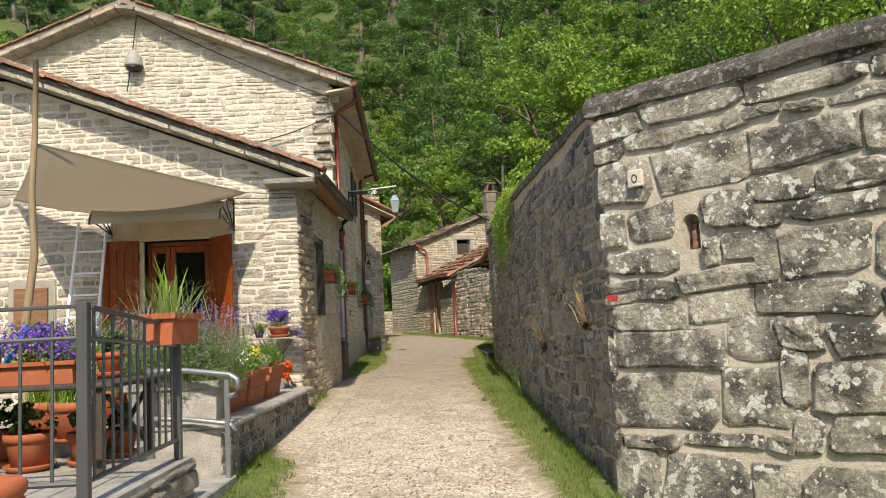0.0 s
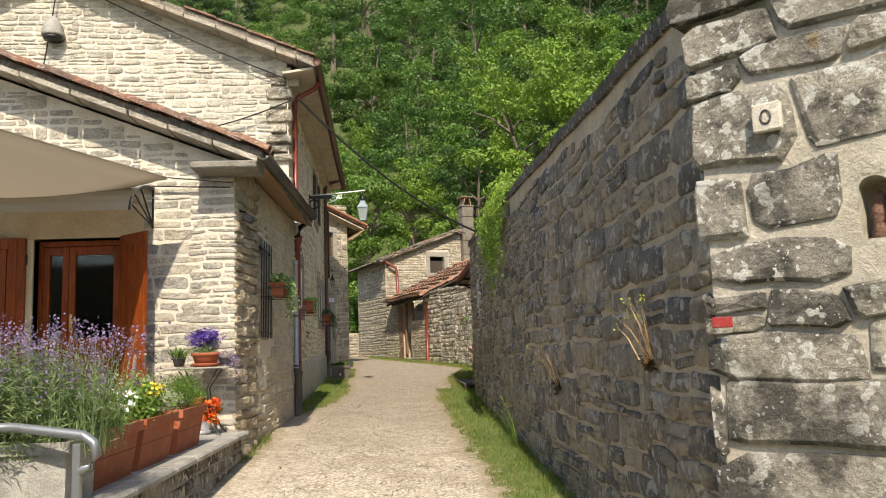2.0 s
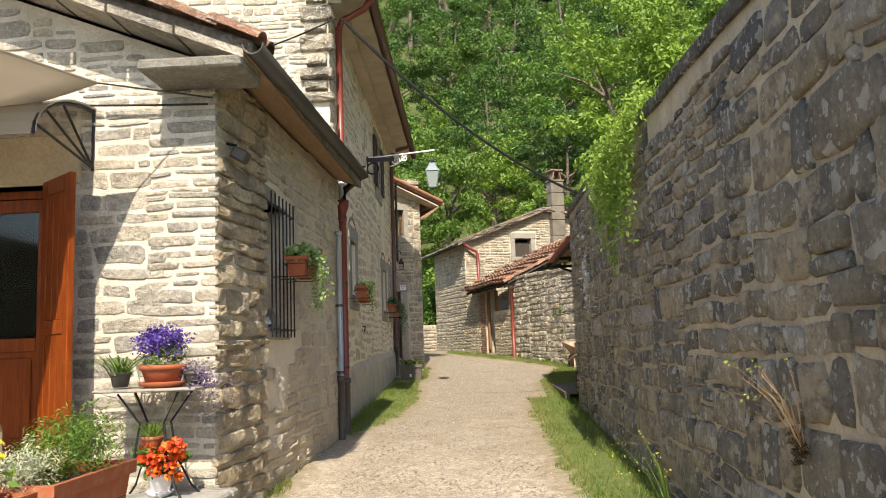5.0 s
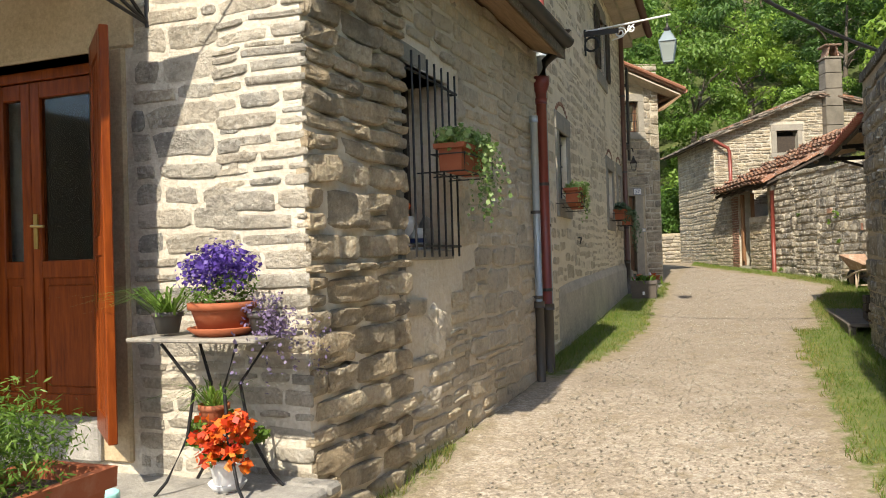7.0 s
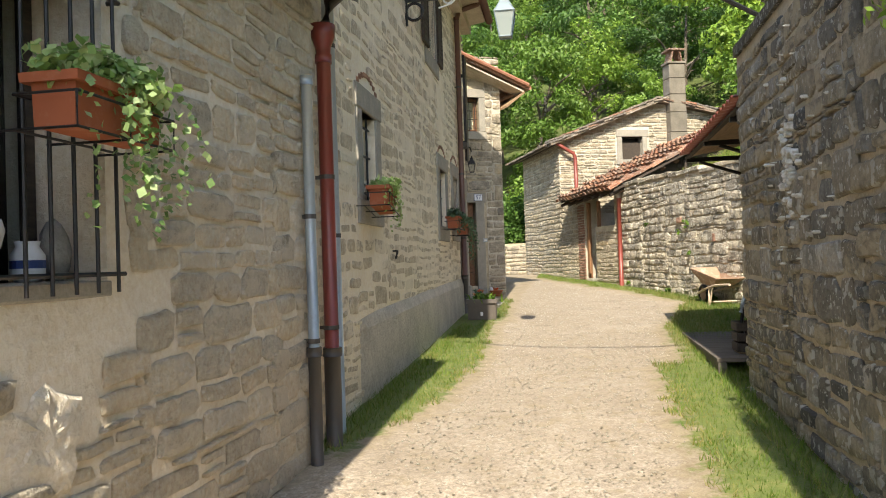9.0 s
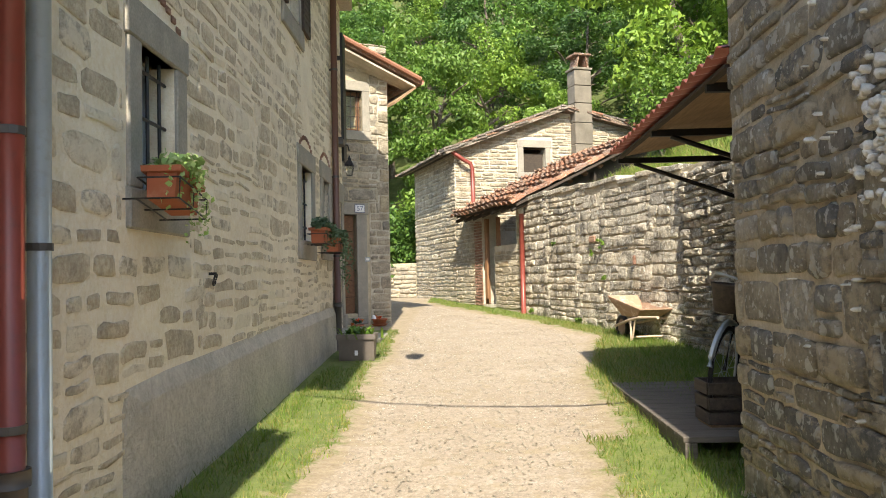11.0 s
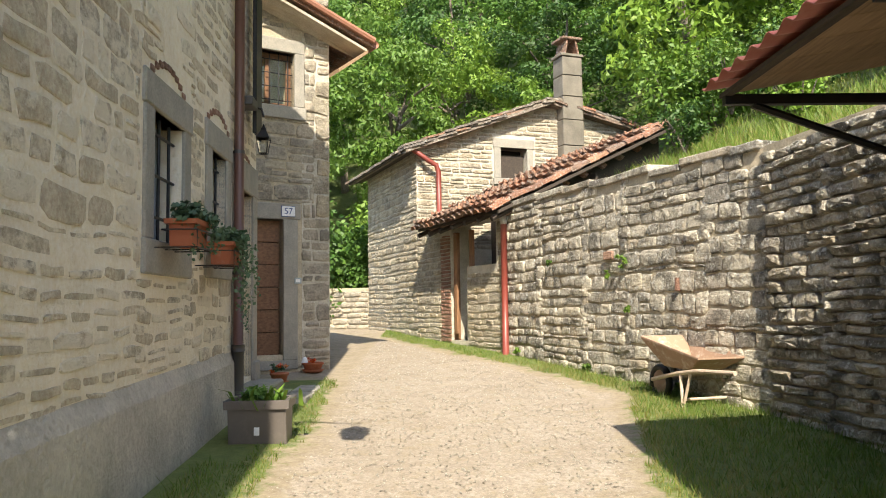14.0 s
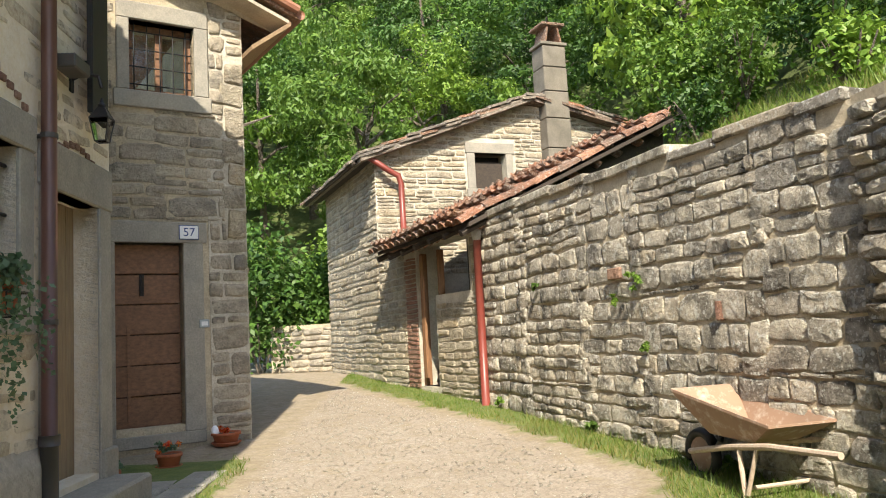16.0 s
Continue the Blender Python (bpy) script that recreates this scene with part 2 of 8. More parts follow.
M_BROWNPIPE = painted("brown_pipe", (0.11, 0.05, 0.035), 0.45, 0, (0.07, 0.04, 0.03), 0.3)
M_DARKPIPE = painted("dark_iron_pipe", (0.07, 0.065, 0.06), 0.55, 0.2)
M_GALV = painted("galvanised_pipe", (0.36, 0.41, 0.44), 0.4, 0.3, (0.28, 0.27, 0.25), 0.4)
M_IRON = painted("black_iron", (0.025, 0.025, 0.027), 0.5, 0.5, (0.1, 0.05, 0.03), 0.25)
M_RAIL = painted("grey_painted_rail", (0.085, 0.088, 0.092), 0.45, 0.3, (0.08, 0.06, 0.05), 0.3)
M_STEEL = painted("grey_steel_tube", (0.27, 0.28, 0.29), 0.35, 0.6, (0.18, 0.17, 0.16), 0.3)
M_DOOR = wood_material("varnished_wood", (0.26, 0.058, 0.01), (0.12, 0.023, 0.005), (40, 40, 4), 0.35)
M_DOOR.node_tree.nodes["Principled BSDF"].inputs["Specular IOR Level"].default_value = 0.15
M_LINTEL = plaster_material("tan_sandstone", (0.5, 0.4, 0.26), (0.42, 0.33, 0.21), 4, 0.5)
M_CEMENT = plaster_material("rough_cement", (0.4, 0.365, 0.305), (0.53, 0.48, 0.4), 2.5, 1.0, grit=24)
M_OLDDOOR = wood_material("old_brown_door", (0.25, 0.125, 0.062), (0.1, 0.046, 0.022), (4, 40, 40), 0.6)
M_LEANDOOR = wood_material("orange_weathered_plank", (0.32, 0.16, 0.075), (0.15, 0.075, 0.036), (40, 40, 4), 0.8)
M_PALEDOOR = wood_material("faded_door", (0.3, 0.22, 0.13), (0.2, 0.14, 0.085), (40, 40, 4), 0.75)
M_TIMBER = wood_material("weathered_timber", (0.36, 0.24, 0.14), (0.2, 0.13, 0.075), (40, 4, 40), 0.85)
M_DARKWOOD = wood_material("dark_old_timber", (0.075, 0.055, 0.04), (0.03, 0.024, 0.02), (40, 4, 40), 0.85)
M_DECK = wood_material("grey_deck_boards", (0.14, 0.12, 0.1), (0.07, 0.06, 0.052), (4, 40, 40), 0.9)
M_CLOTH = plaster_material("shade_cloth", (0.36, 0.325, 0.27), (0.32, 0.29, 0.24), 2, 0.15, grit=200)
M_CLOTH.node_tree.nodes["Principled BSDF"].inputs["Roughness"].default_value = 0.9
cnt = M_CLOTH.node_tree
thin = node(cnt, "ShaderNodeBsdfTranslucent", Color=(0.66, 0.6, 0.51, 1))
half = cnt.nodes.new("ShaderNodeMixShader")
half.inputs[0].default_value = 0.55
cnt.links.new(cnt.nodes["Principled BSDF"].outputs[0], half.inputs[1])
cnt.links.new(thin.outputs[0], half.inputs[2])
cnt.links.new(half.outputs[0], cnt.nodes["Material Output"].inputs["Surface"])
# near-black colour that stands in for the darkness of unlit rooms and openings
M_DARK = painted("unlit_interior_black", (0.012, 0.01, 0.009), 0.9)
M_GLASS = glass_material("window_glass")
M_LEAF = leaf_material("woodland_leaf", [(0.038, 0.095, 0.02), (0.072, 0.16, 0.03), (0.108, 0.21, 0.038), (0.055, 0.125, 0.025), (0.145, 0.25, 0.05)], 0.3)
M_LEAF_B = leaf_material("bright_leaf", [(0.12, 0.225, 0.035), (0.175, 0.29, 0.05), (0.1, 0.185, 0.03), (0.22, 0.32, 0.06)], 0.34)
M_LEAF_D = leaf_material("dark_leaf", [(0.022, 0.06, 0.018), (0.038, 0.092, 0.022), (0.055, 0.12, 0.03)], 0.3)
M_GRASS = leaf_material("grass_blade", [(0.085, 0.16, 0.022), (0.13, 0.21, 0.032), (0.19, 0.24, 0.05), (0.1, 0.175, 0.026)], 0.4)
M_DRYGRASS = leaf_material("dry_grass", [(0.34, 0.28, 0.1), (0.25, 0.24, 0.07), (0.4, 0.33, 0.14)], 0.3)
M_PURPLE = leaf_material("violet_flower", [(0.11, 0.05, 0.42), (0.17, 0.08, 0.55), (0.08, 0.04, 0.33)], 0.25)
M_LAV = leaf_material("lavender_flower", [(0.2, 0.14, 0.32), (0.28, 0.2, 0.42), (0.17, 0.13, 0.24)], 0.25)
M_LAVLEAF = leaf_material("lavender_leaf", [(0.26, 0.33, 0.16), (0.33, 0.4, 0.2), (0.2, 0.28, 0.11)], 0.3)
M_RED = leaf_material("red_flower", [(0.65, 0.035, 0.015), (0.75, 0.12, 0.02), (0.8, 0.3, 0.03)], 0.25)
M_SILVER = leaf_material("silver_leaf", [(0.32, 0.36, 0.3), (0.42, 0.45, 0.4)], 0.2)
M_WHITE = painted("white_enamel", (0.75, 0.76, 0.78), 0.4, 0, (0.4, 0.36, 0.3), 0.15)
M_BLUE = painted("blue_lettering", (0.03, 0.06, 0.2), 0.5)
M_BARK = stone_material("bark", [(0.12, 0.095, 0.07), (0.17, 0.14, 0.11)], 0.1, 0.4)
M_SOIL = plaster_material("soil", (0.06, 0.045, 0.03), (0.1, 0.075, 0.05), 8, 0.9)


def ground_material():
    m, nt, b = shade("gravel_and_turf", 0.95)
    vec = coords(nt)
    peb = node(nt, "ShaderNodeTexVoronoi", Scale=38.0)
    nt.links.new(vec, peb.inputs["Vector"])
    small = node(nt, "ShaderNodeTexVoronoi", Scale=85.0)
    nt.links.new(vec, small.inputs["Vector"])
    grav = ramp(nt, grain(nt, 1.3, 6, 0.7), [(0.3, (0.37, 0.313, 0.243)), (0.5, (0.475, 0.415, 0.335)), (0.72, (0.555, 0.495, 0.415))])
    grav = mixed(nt, 0.55, grav, ramp(nt, peb.outputs["Color"], [(0.15, (0.25, 0.24, 0.22)), (0.5, (0.5, 0.5, 0.5)), (0.85, (0.8, 0.79, 0.78))]), "OVERLAY")
    grav = mixed(nt, 0.5, grav, ramp(nt, small.outputs["Color"], [(0.15, (0.2, 0.19, 0.17)), (0.5, (0.5, 0.5, 0.5)), (0.85, (0.85, 0.84, 0.83))]), "OVERLAY")
    grav = mixed(nt, 0.35, grav, ramp(nt, grain(nt, 14, 5, 0.7), [(0.35, (0.25, 0.24, 0.22)), (0.65, (0.72, 0.72, 0.72))]), "OVERLAY")
    sep = nt.nodes.new("ShaderNodeSeparateXYZ")
    nt.links.new(vec, sep.inputs[0])
    upper = calc(nt, "MULTIPLY", calc(nt, "SUBTRACT", sep.outputs["Y"], 8.5), 0.11, True)
    earth = ramp(nt, calc(nt, "ADD", upper, calc(nt, "SUBTRACT", grain(nt, 0.8, 6, 0.7), 0.5)), [(0.0, (0, 0, 0)), (0.9, (1, 1, 1))])
    grav = mixed(nt, calc(nt, "MULTIPLY", earth, 1.0), grav, mixed(nt, 0.72, grav, (0.205, 0.166, 0.127)))
    dark = ramp(nt, grain(nt, 5, 6, 0.7), [(0.6, (0, 0, 0)), (0.72, (1, 1, 1))])
    grav = mixed(nt, calc(nt, "MULTIPLY", dark, 0.4), grav, (0.24, 0.19, 0.13))
    turf = ramp(nt, grain(nt, 6, 7, 0.7), [(0.3, (0.07, 0.1, 0.025)), (0.55, (0.12, 0.15, 0.035)), (0.75, (0.2, 0.19, 0.07))])
    at = nt.nodes.new("ShaderNodeAttribute")
    at.attribute_name = "turf"
    edge = calc(nt, "ADD", at.outputs["Fac"], calc(nt, "MULTIPLY", calc(nt, "SUBTRACT", grain(nt, 5, 7, 0.75), 0.5), 1.9))
    dirt = ramp(nt, edge, [(0.02, (0, 0, 0)), (0.3, (1, 1, 1))])
    grav = mixed(nt, calc(nt, "MULTIPLY", dirt, 0.65), grav, ramp(nt, grain(nt, 9, 6, 0.7), [(0.35, (0.17, 0.13, 0.075)), (0.65, (0.3, 0.245, 0.155))]))
    edge = ramp(nt, edge, [(0.45, (0, 0, 0)), (0.7, (1, 1, 1))])
    nt.links.new(mixed(nt, edge, grav, turf), b.inputs["Base Color"])
    h = calc(nt, "SUBTRACT", grain(nt, 25, 7, 0.7), calc(nt, "ADD", calc(nt, "MULTIPLY", peb.outputs["Distance"], 0.6), calc(nt, "MULTIPLY", small.outputs["Distance"], 0.4)))
    bump(nt, b, h, 0.55, 0.012)
    return m


M_GROUND = ground_material()


# ---- building helpers ----
def obj(name, bm, mat, parent=None, label="", smooth=False):
    me = bpy.data.meshes.new(name)
    bm.to_mesh(me)
    bm.free()
    for m in mat if isinstance(mat, (list, tuple)) else [mat]:
        me.materials.append(m)
    if smooth:
        me.polygons.foreach_set("use_smooth", [True] * len(me.polygons))
    ob = new(name, me)
    ob.parent = parent
    return tagged(ob, label)


def part(name, bm, mat, parent, label="", smooth=False):
    return obj(name, bm, mat, parent, label, smooth)


def thing(name, at, label, category, group="", rz=0):
    ob = new(name)
    ob.matrix_world = pose(*at, 0, 0, rz)
    ob.empty_display_size = 0.1
    return tagged(ob, label, category, group)


def fast_mesh(name, verts, faces, mat, parent=None, label="", smooth=False):
    me = bpy.data.meshes.new(name)
    verts, faces = np.asarray(verts, float), np.asarray(faces, int)
    n, k = faces.shape
    me.vertices.add(len(verts))
    me.vertices.foreach_set("co", verts.ravel())
    me.loops.add(n * k)
    me.loops.foreach_set("vertex_index", faces.ravel())
    me.polygons.add(n)
    me.polygons.foreach_set("loop_start", np.arange(0, n * k, k))
    if smooth:
        me.polygons.foreach_set("use_smooth", np.ones(n, bool))
    me.update(calc_edges=True)
    for m in mat if isinstance(mat, (list, tuple)) else [mat]:
        me.materials.append(m)
    ob = new(name, me)
    ob.parent = parent
    return tagged(ob, label)


def box(bm, x0, x1, y0, y1, z0, z1, bevel=0.0, turn=None):
    g = bmesh.ops.create_cube(bm, size=1.0)
    vs = g["verts"]
    for v in vs:
        v.co = Vector(((x0 + x1) / 2 + v.co.x * (x1 - x0), (y0 + y1) / 2 + v.co.y * (y1 - y0), (z0 + z1) / 2 + v.co.z * (z1 - z0)))
    if bevel:
        es = list({e for v in vs for e in v.link_edges})
        r = bmesh.ops.bevel(bm, geom=es, offset=bevel, segments=1, affect="EDGES")
        vs = list({v for f in r["faces"] for v in f.verts} | {v for v in vs if v.is_valid})
    if turn is not None:
        bmesh.ops.transform(bm, matrix=turn, verts=vs)
    return vs


def boxed(x0, x1, y0, y1, z0, z1, bevel=0.0, turn=None):
    bm = bmesh.new()
    box(bm, x0, x1, y0, y1, z0, z1, bevel, turn)
    return bm


def tube(bm, pts, r, sides=10, r1=None, cap=True):
    """A round bar through the points, of radius r, tapering to r1."""
    pts = [Vector(p) for p in pts]
    rings = []
    up = Vector((0, 0, 1))
    for i, p in enumerate(pts):
        a = pts[max(0, i - 1)]
        c = pts[min(len(pts) - 1, i + 1)]
        d = (c - a).normalized()
        side = d.cross(up if abs(d.z) < 0.95 else Vector((1, 0, 0))).normalized()
        other = side.cross(d)
        rad = r if r1 is None else r + (r1 - r) * i / max(1, len(pts) - 1)
        rings.append([bm.verts.new(p + side * math.cos(2 * math.pi * k / sides) * rad + other * math.sin(2 * math.pi * k / sides) * rad) for k in range(sides)])
    for a, b in zip(rings, rings[1:]):
        for k in range(sides):
            bm.faces.new((a[k], a[(k + 1) % sides], b[(k + 1) % sides], b[k]))
    if cap:
        bm.faces.new(rings[0])
        bm.faces.new(rings[-1][::-1])
    return bm


def tubed(pts, r, sides=10, r1=None):
    return tube(bmesh.new(), pts, r, sides, r1)


def lathe(profile, sides=20, centre=(0, 0, 0)):
    bm = bmesh.new()
    rings = [[bm.verts.new((centre[0] + r * math.cos(2 * math.pi * k / sides), centre[1] + r * math.sin(2 * math.pi * k / sides), centre[2] + z)) for k in range(sides)] for r, z in profile]
    for a, b in zip(rings, rings[1:]):
        for k in range(sides):
            bm.faces.new((a[k], a[(k + 1) % sides], b[(k + 1) % sides], b[k]))
    bm.faces.new(rings[0][::-1])
    bm.faces.new(rings[-1])
    return bm


def prism(bm, poly, z0, z1):
    """An upright prism over a plan polygon."""
    lo = [bm.verts.new((x, y, z0)) for x, y in poly]
    hi = [bm.verts.new((x, y, z1)) for x, y in poly]
    n = len(poly)
    for i in range(n):
        bm.faces.new((lo[i], lo[(i + 1) % n], hi[(i + 1) % n], hi[i]))
    bm.faces.new(lo[::-1])
    bm.faces.new(hi)
    bmesh.ops.recalc_face_normals(bm, faces=bm.faces)
    return bm


def slab(bm, corners, thick):
    """A slab whose upper face has the four given corners."""
    up = [bm.verts.new(c) for c in corners]
    lo = [bm.verts.new(Vector(c) - Vector((0, 0, thick))) for c in corners]
    n = len(corners)
    for i in range(n):
        bm.faces.new((lo[i], lo[(i + 1) % n], up[(i + 1) % n], up[i]))
    bm.faces.new(up)
    bm.faces.new(lo[::-1])
    bmesh.ops.recalc_face_normals(bm, faces=bm.faces)
    return bm


# ---- stone walls ----
SIDES = 10


def stone_shape(rng, worn):
    """Points of one unit stone, a squared block with knocked-off corners: x along, y out, z up."""
    c = [rng.uniform(*worn) for _ in range(8)]
    ring = [(0.5, -0.5 + c[0]), (0.5, 0.5 - c[1]), (0.5 - c[2] * 0.7, 0.5), (rng.uniform(-0.15, 0.15), 0.5), (-0.5 + c[3] * 0.7, 0.5), (-0.5, 0.5 - c[4]), (-0.5, -0.5 + c[5]), (-0.5 + c[6] * 0.7, -0.5), (rng.uniform(-0.15, 0.15), -0.5), (0.5 - c[7] * 0.7, -0.5)]
    ring = [(x * (1 + rng.uniform(-0.05, 0.03)), z * (1 + rng.uniform(-0.13, 0.05))) for x, z in ring]
    tilt, lean, pts = rng.uniform(-0.35, 0.35), rng.uniform(-0.35, 0.35), []
    for scale, y, rough in ((1.02, -0.35, 0.0), (0.99, 0.5, 0.12), (rng.uniform(0.87, 0.95), 0.92, 0.1), (rng.uniform(0.45, 0.62), 1.02, 0.13)):
        for x, z in ring:
            yy = y if y < 0 else y * (1 + tilt * x + lean * z) + rng.uniform(-rough, rough)
            pts.append((x * scale, yy, z * (scale if scale > 0.95 else scale - 0.05)))
    pts.append((rng.uniform(-0.15, 0.15), 1.0 + rng.uniform(-0.2, 0.25), rng.uniform(-0.15, 0.15)))
    return np.array(pts)


def stone_faces():
    f, k = [], SIDES
    for r in range(3):
        for i in range(k):
            a, b = r * k + i, r * k + (i + 1) % k
            f += [(a, a + k, b), (b, a + k, b + k)]
    for i in range(k):
        f.append((3 * k + i, 4 * k, 3 * k + (i + 1) % k))
    return np.array(f)


STONE_FACES = stone_faces()
srng = random.Random(5)
SHAPES = {"rubble": [stone_shape(srng, (0.04, 0.3)) for _ in range(30)], "ashlar": [stone_shape(srng, (0.02, 0.12)) for _ in range(20)]}
STONE_LIST = STONE_FACES.tolist()


def panels_of_stones(rng, length, low, high, course, lengths, holes=(), skip=None, panel=(0.7, 1.5)):
    """Uncoursed rubble: stretches of wall, each with courses of its own, that reach into one another."""
    out, s = [], 0.0
    while s < length - 0.01:
        w = min(rng.uniform(*panel), length - s)
        if length - s - w < 0.35:
            w = length - s
        z = low
        while z < high - 0.02:
            hh = min(rng.uniform(0.5, 1.1), high - z)
            if high - z - hh < 0.15:
                hh = high - z
            scale = rng.uniform(0.6, 1.25)
            a, b = rng.uniform(0, 0.12) if s > 0 else 0.0, rng.uniform(0, 0.12) if s + w < length else 0.0
            moved = [(h0 - s + a, h1 - s + a, z0, z1) for h0, h1, z0, z1 in holes]
            bit = rows_of_stones(rng, w + a + b, z, z + hh, (course[0] * scale, course[1] * scale), lengths, moved)
            out += [(q[0] + s - a, *q[1:]) for q in bit]
            z += hh
        s += w
    return [q for q in out if not (skip and skip(q[0] + q[2] / 2, q[1] + q[3] / 2))]


def rows_of_stones(rng, length, low, high, course, lengths, holes=(), skip=None):
    """Stones (s, z, w, h) in wavering courses between low and high, left out in the holes."""
    out, z = [], low
    while z < high - 0.02:
        h = rng.uniform(*course)
        if z + h > high:
            h = high - z
        s = -rng.uniform(0, lengths[0])
        while s < length:
            w = rng.uniform(*lengths) * (0.7 + 0.6 * min(1.0, h / course[1]))
            a, b = max(s, 0), min(s + w, length)
            s += w
            cut = [(h0, h1) for h0, h1, z0, z1 in holes if z0 < z + h * 0.7 and z1 > z + h * 0.3]
            bits = [(a, b)]
            for h0, h1 in cut:
                bits = [q for p0, p1 in bits for q in ((p0, min(p1, h0)), (max(p0, h1), p1)) if q[1] - q[0] > 0]
            for p0, p1 in bits:
                if p1 - p0 < 0.05:
                    continue
                if h > 1.45 * course[0] and p1 - p0 < 0.4 and rng.random() < 0.25:
                    cutz = h * rng.uniform(0.4, 0.6)
                    out += [(p0, z, p1 - p0, cutz), (p0, z + cutz, p1 - p0, h - cutz)]
                else:
                    out.append((p0, z, p1 - p0, h))
        z += h
    return [q for q in out if not (skip and skip(q[0] + q[2] / 2, q[1] + q[3] / 2))]


def lay(wall, p, q, stones, mat, style="rubble", gap=0.016, depth=(0.02, 0.05), near=None, limit=300, seed=1, piece="stone", wave=0.0, inset=0.0, yaw=0.0, warp=0.03):
    """Set the stones on the face that runs from p to q, with the outside to the left of that way. Those in the stretch near become objects. warp bends the joints."""
    rng = random.Random(seed)
    p, q = Vector((*p, 0)), Vector((*q, 0))
    length = (q - p).length
    u = (q - p).normalized()
    n = Vector((0, 0, 1)).cross(u)
    centre = (near[0] + near[1]) / 2 if near else None
    stones = sorted(stones, key=lambda t: abs(t[0] + t[2] / 2 - centre)) if near else stones
    made, verts, faces, count = 0, [], [], 0
    frame_m = Matrix(((u.x, n.x, 0, 0), (u.y, n.y, 0, 0), (0, 0, 1, 0), (0, 0, 0, 1)))
    for s, z, w, h in stones:
        i, d = rng.randrange(len(SHAPES[style])), rng.uniform(*depth)
        g = gap * rng.uniform(0.5, 1.6)
        ms, mz = s + w / 2, z + h / 2 + wave * noise.noise((s * 0.7 + seed * 3.1, z * 0.9, seed))
        sx, sz = max(0.03, w - g), max(0.025, h - g)
        roll = rng.uniform(-0.04, 0.04) * min(1.0, h / w * 2)
        v = SHAPES[style][i] * np.array((sx, d, sz))
        v = np.stack([v[:, 0] * math.cos(roll) - v[:, 2] * math.sin(roll) + v[:, 1] * yaw, v[:, 1] - v[:, 0] * yaw - inset, v[:, 0] * math.sin(roll) + v[:, 2] * math.cos(roll)], 1)
        if warp:
            for k in range(len(v)):
                a, b = ms + v[k, 0], mz + v[k, 2]
                e = warp * max(0.0, min(1.0, a / 0.25, (length - a) / 0.25))
                v[k, 0] += e * (noise.noise((a * 2.6, b * 2.6, seed)) + 0.45 * noise.noise((a * 8, b * 8, seed + 5)))
                v[k, 2] += 0.55 * e * (noise.noise((a * 2.6 + 31, b * 2.6, seed)) + 0.45 * noise.noise((a * 8 + 31, b * 8, seed + 5)))
        if near and made < limit and near[0] <= ms <= near[1]:
            me = bpy.data.meshes.new(piece)
            me.from_pydata(v.tolist(), [], STONE_LIST)
            me.materials.append(mat)
            ob = new(piece, me)
            ob.parent = wall
            c = p + u * ms
            ob.matrix_basis = Matrix.Translation((c.x, c.y, mz)) @ frame_m
            made += 1
        else:
            c = p + u * ms
            verts.append(np.outer(v[:, 0], u) + np.outer(v[:, 1], n) + np.outer(v[:, 2], (0, 0, 1)) + np.array((c.x, c.y, mz)))
            faces.append(STONE_FACES + count)
            count += len(v)
    if verts:
        tagged(fast_mesh("stonework", np.concatenate(verts), np.concatenate(faces), mat, wall), kind="stuff")


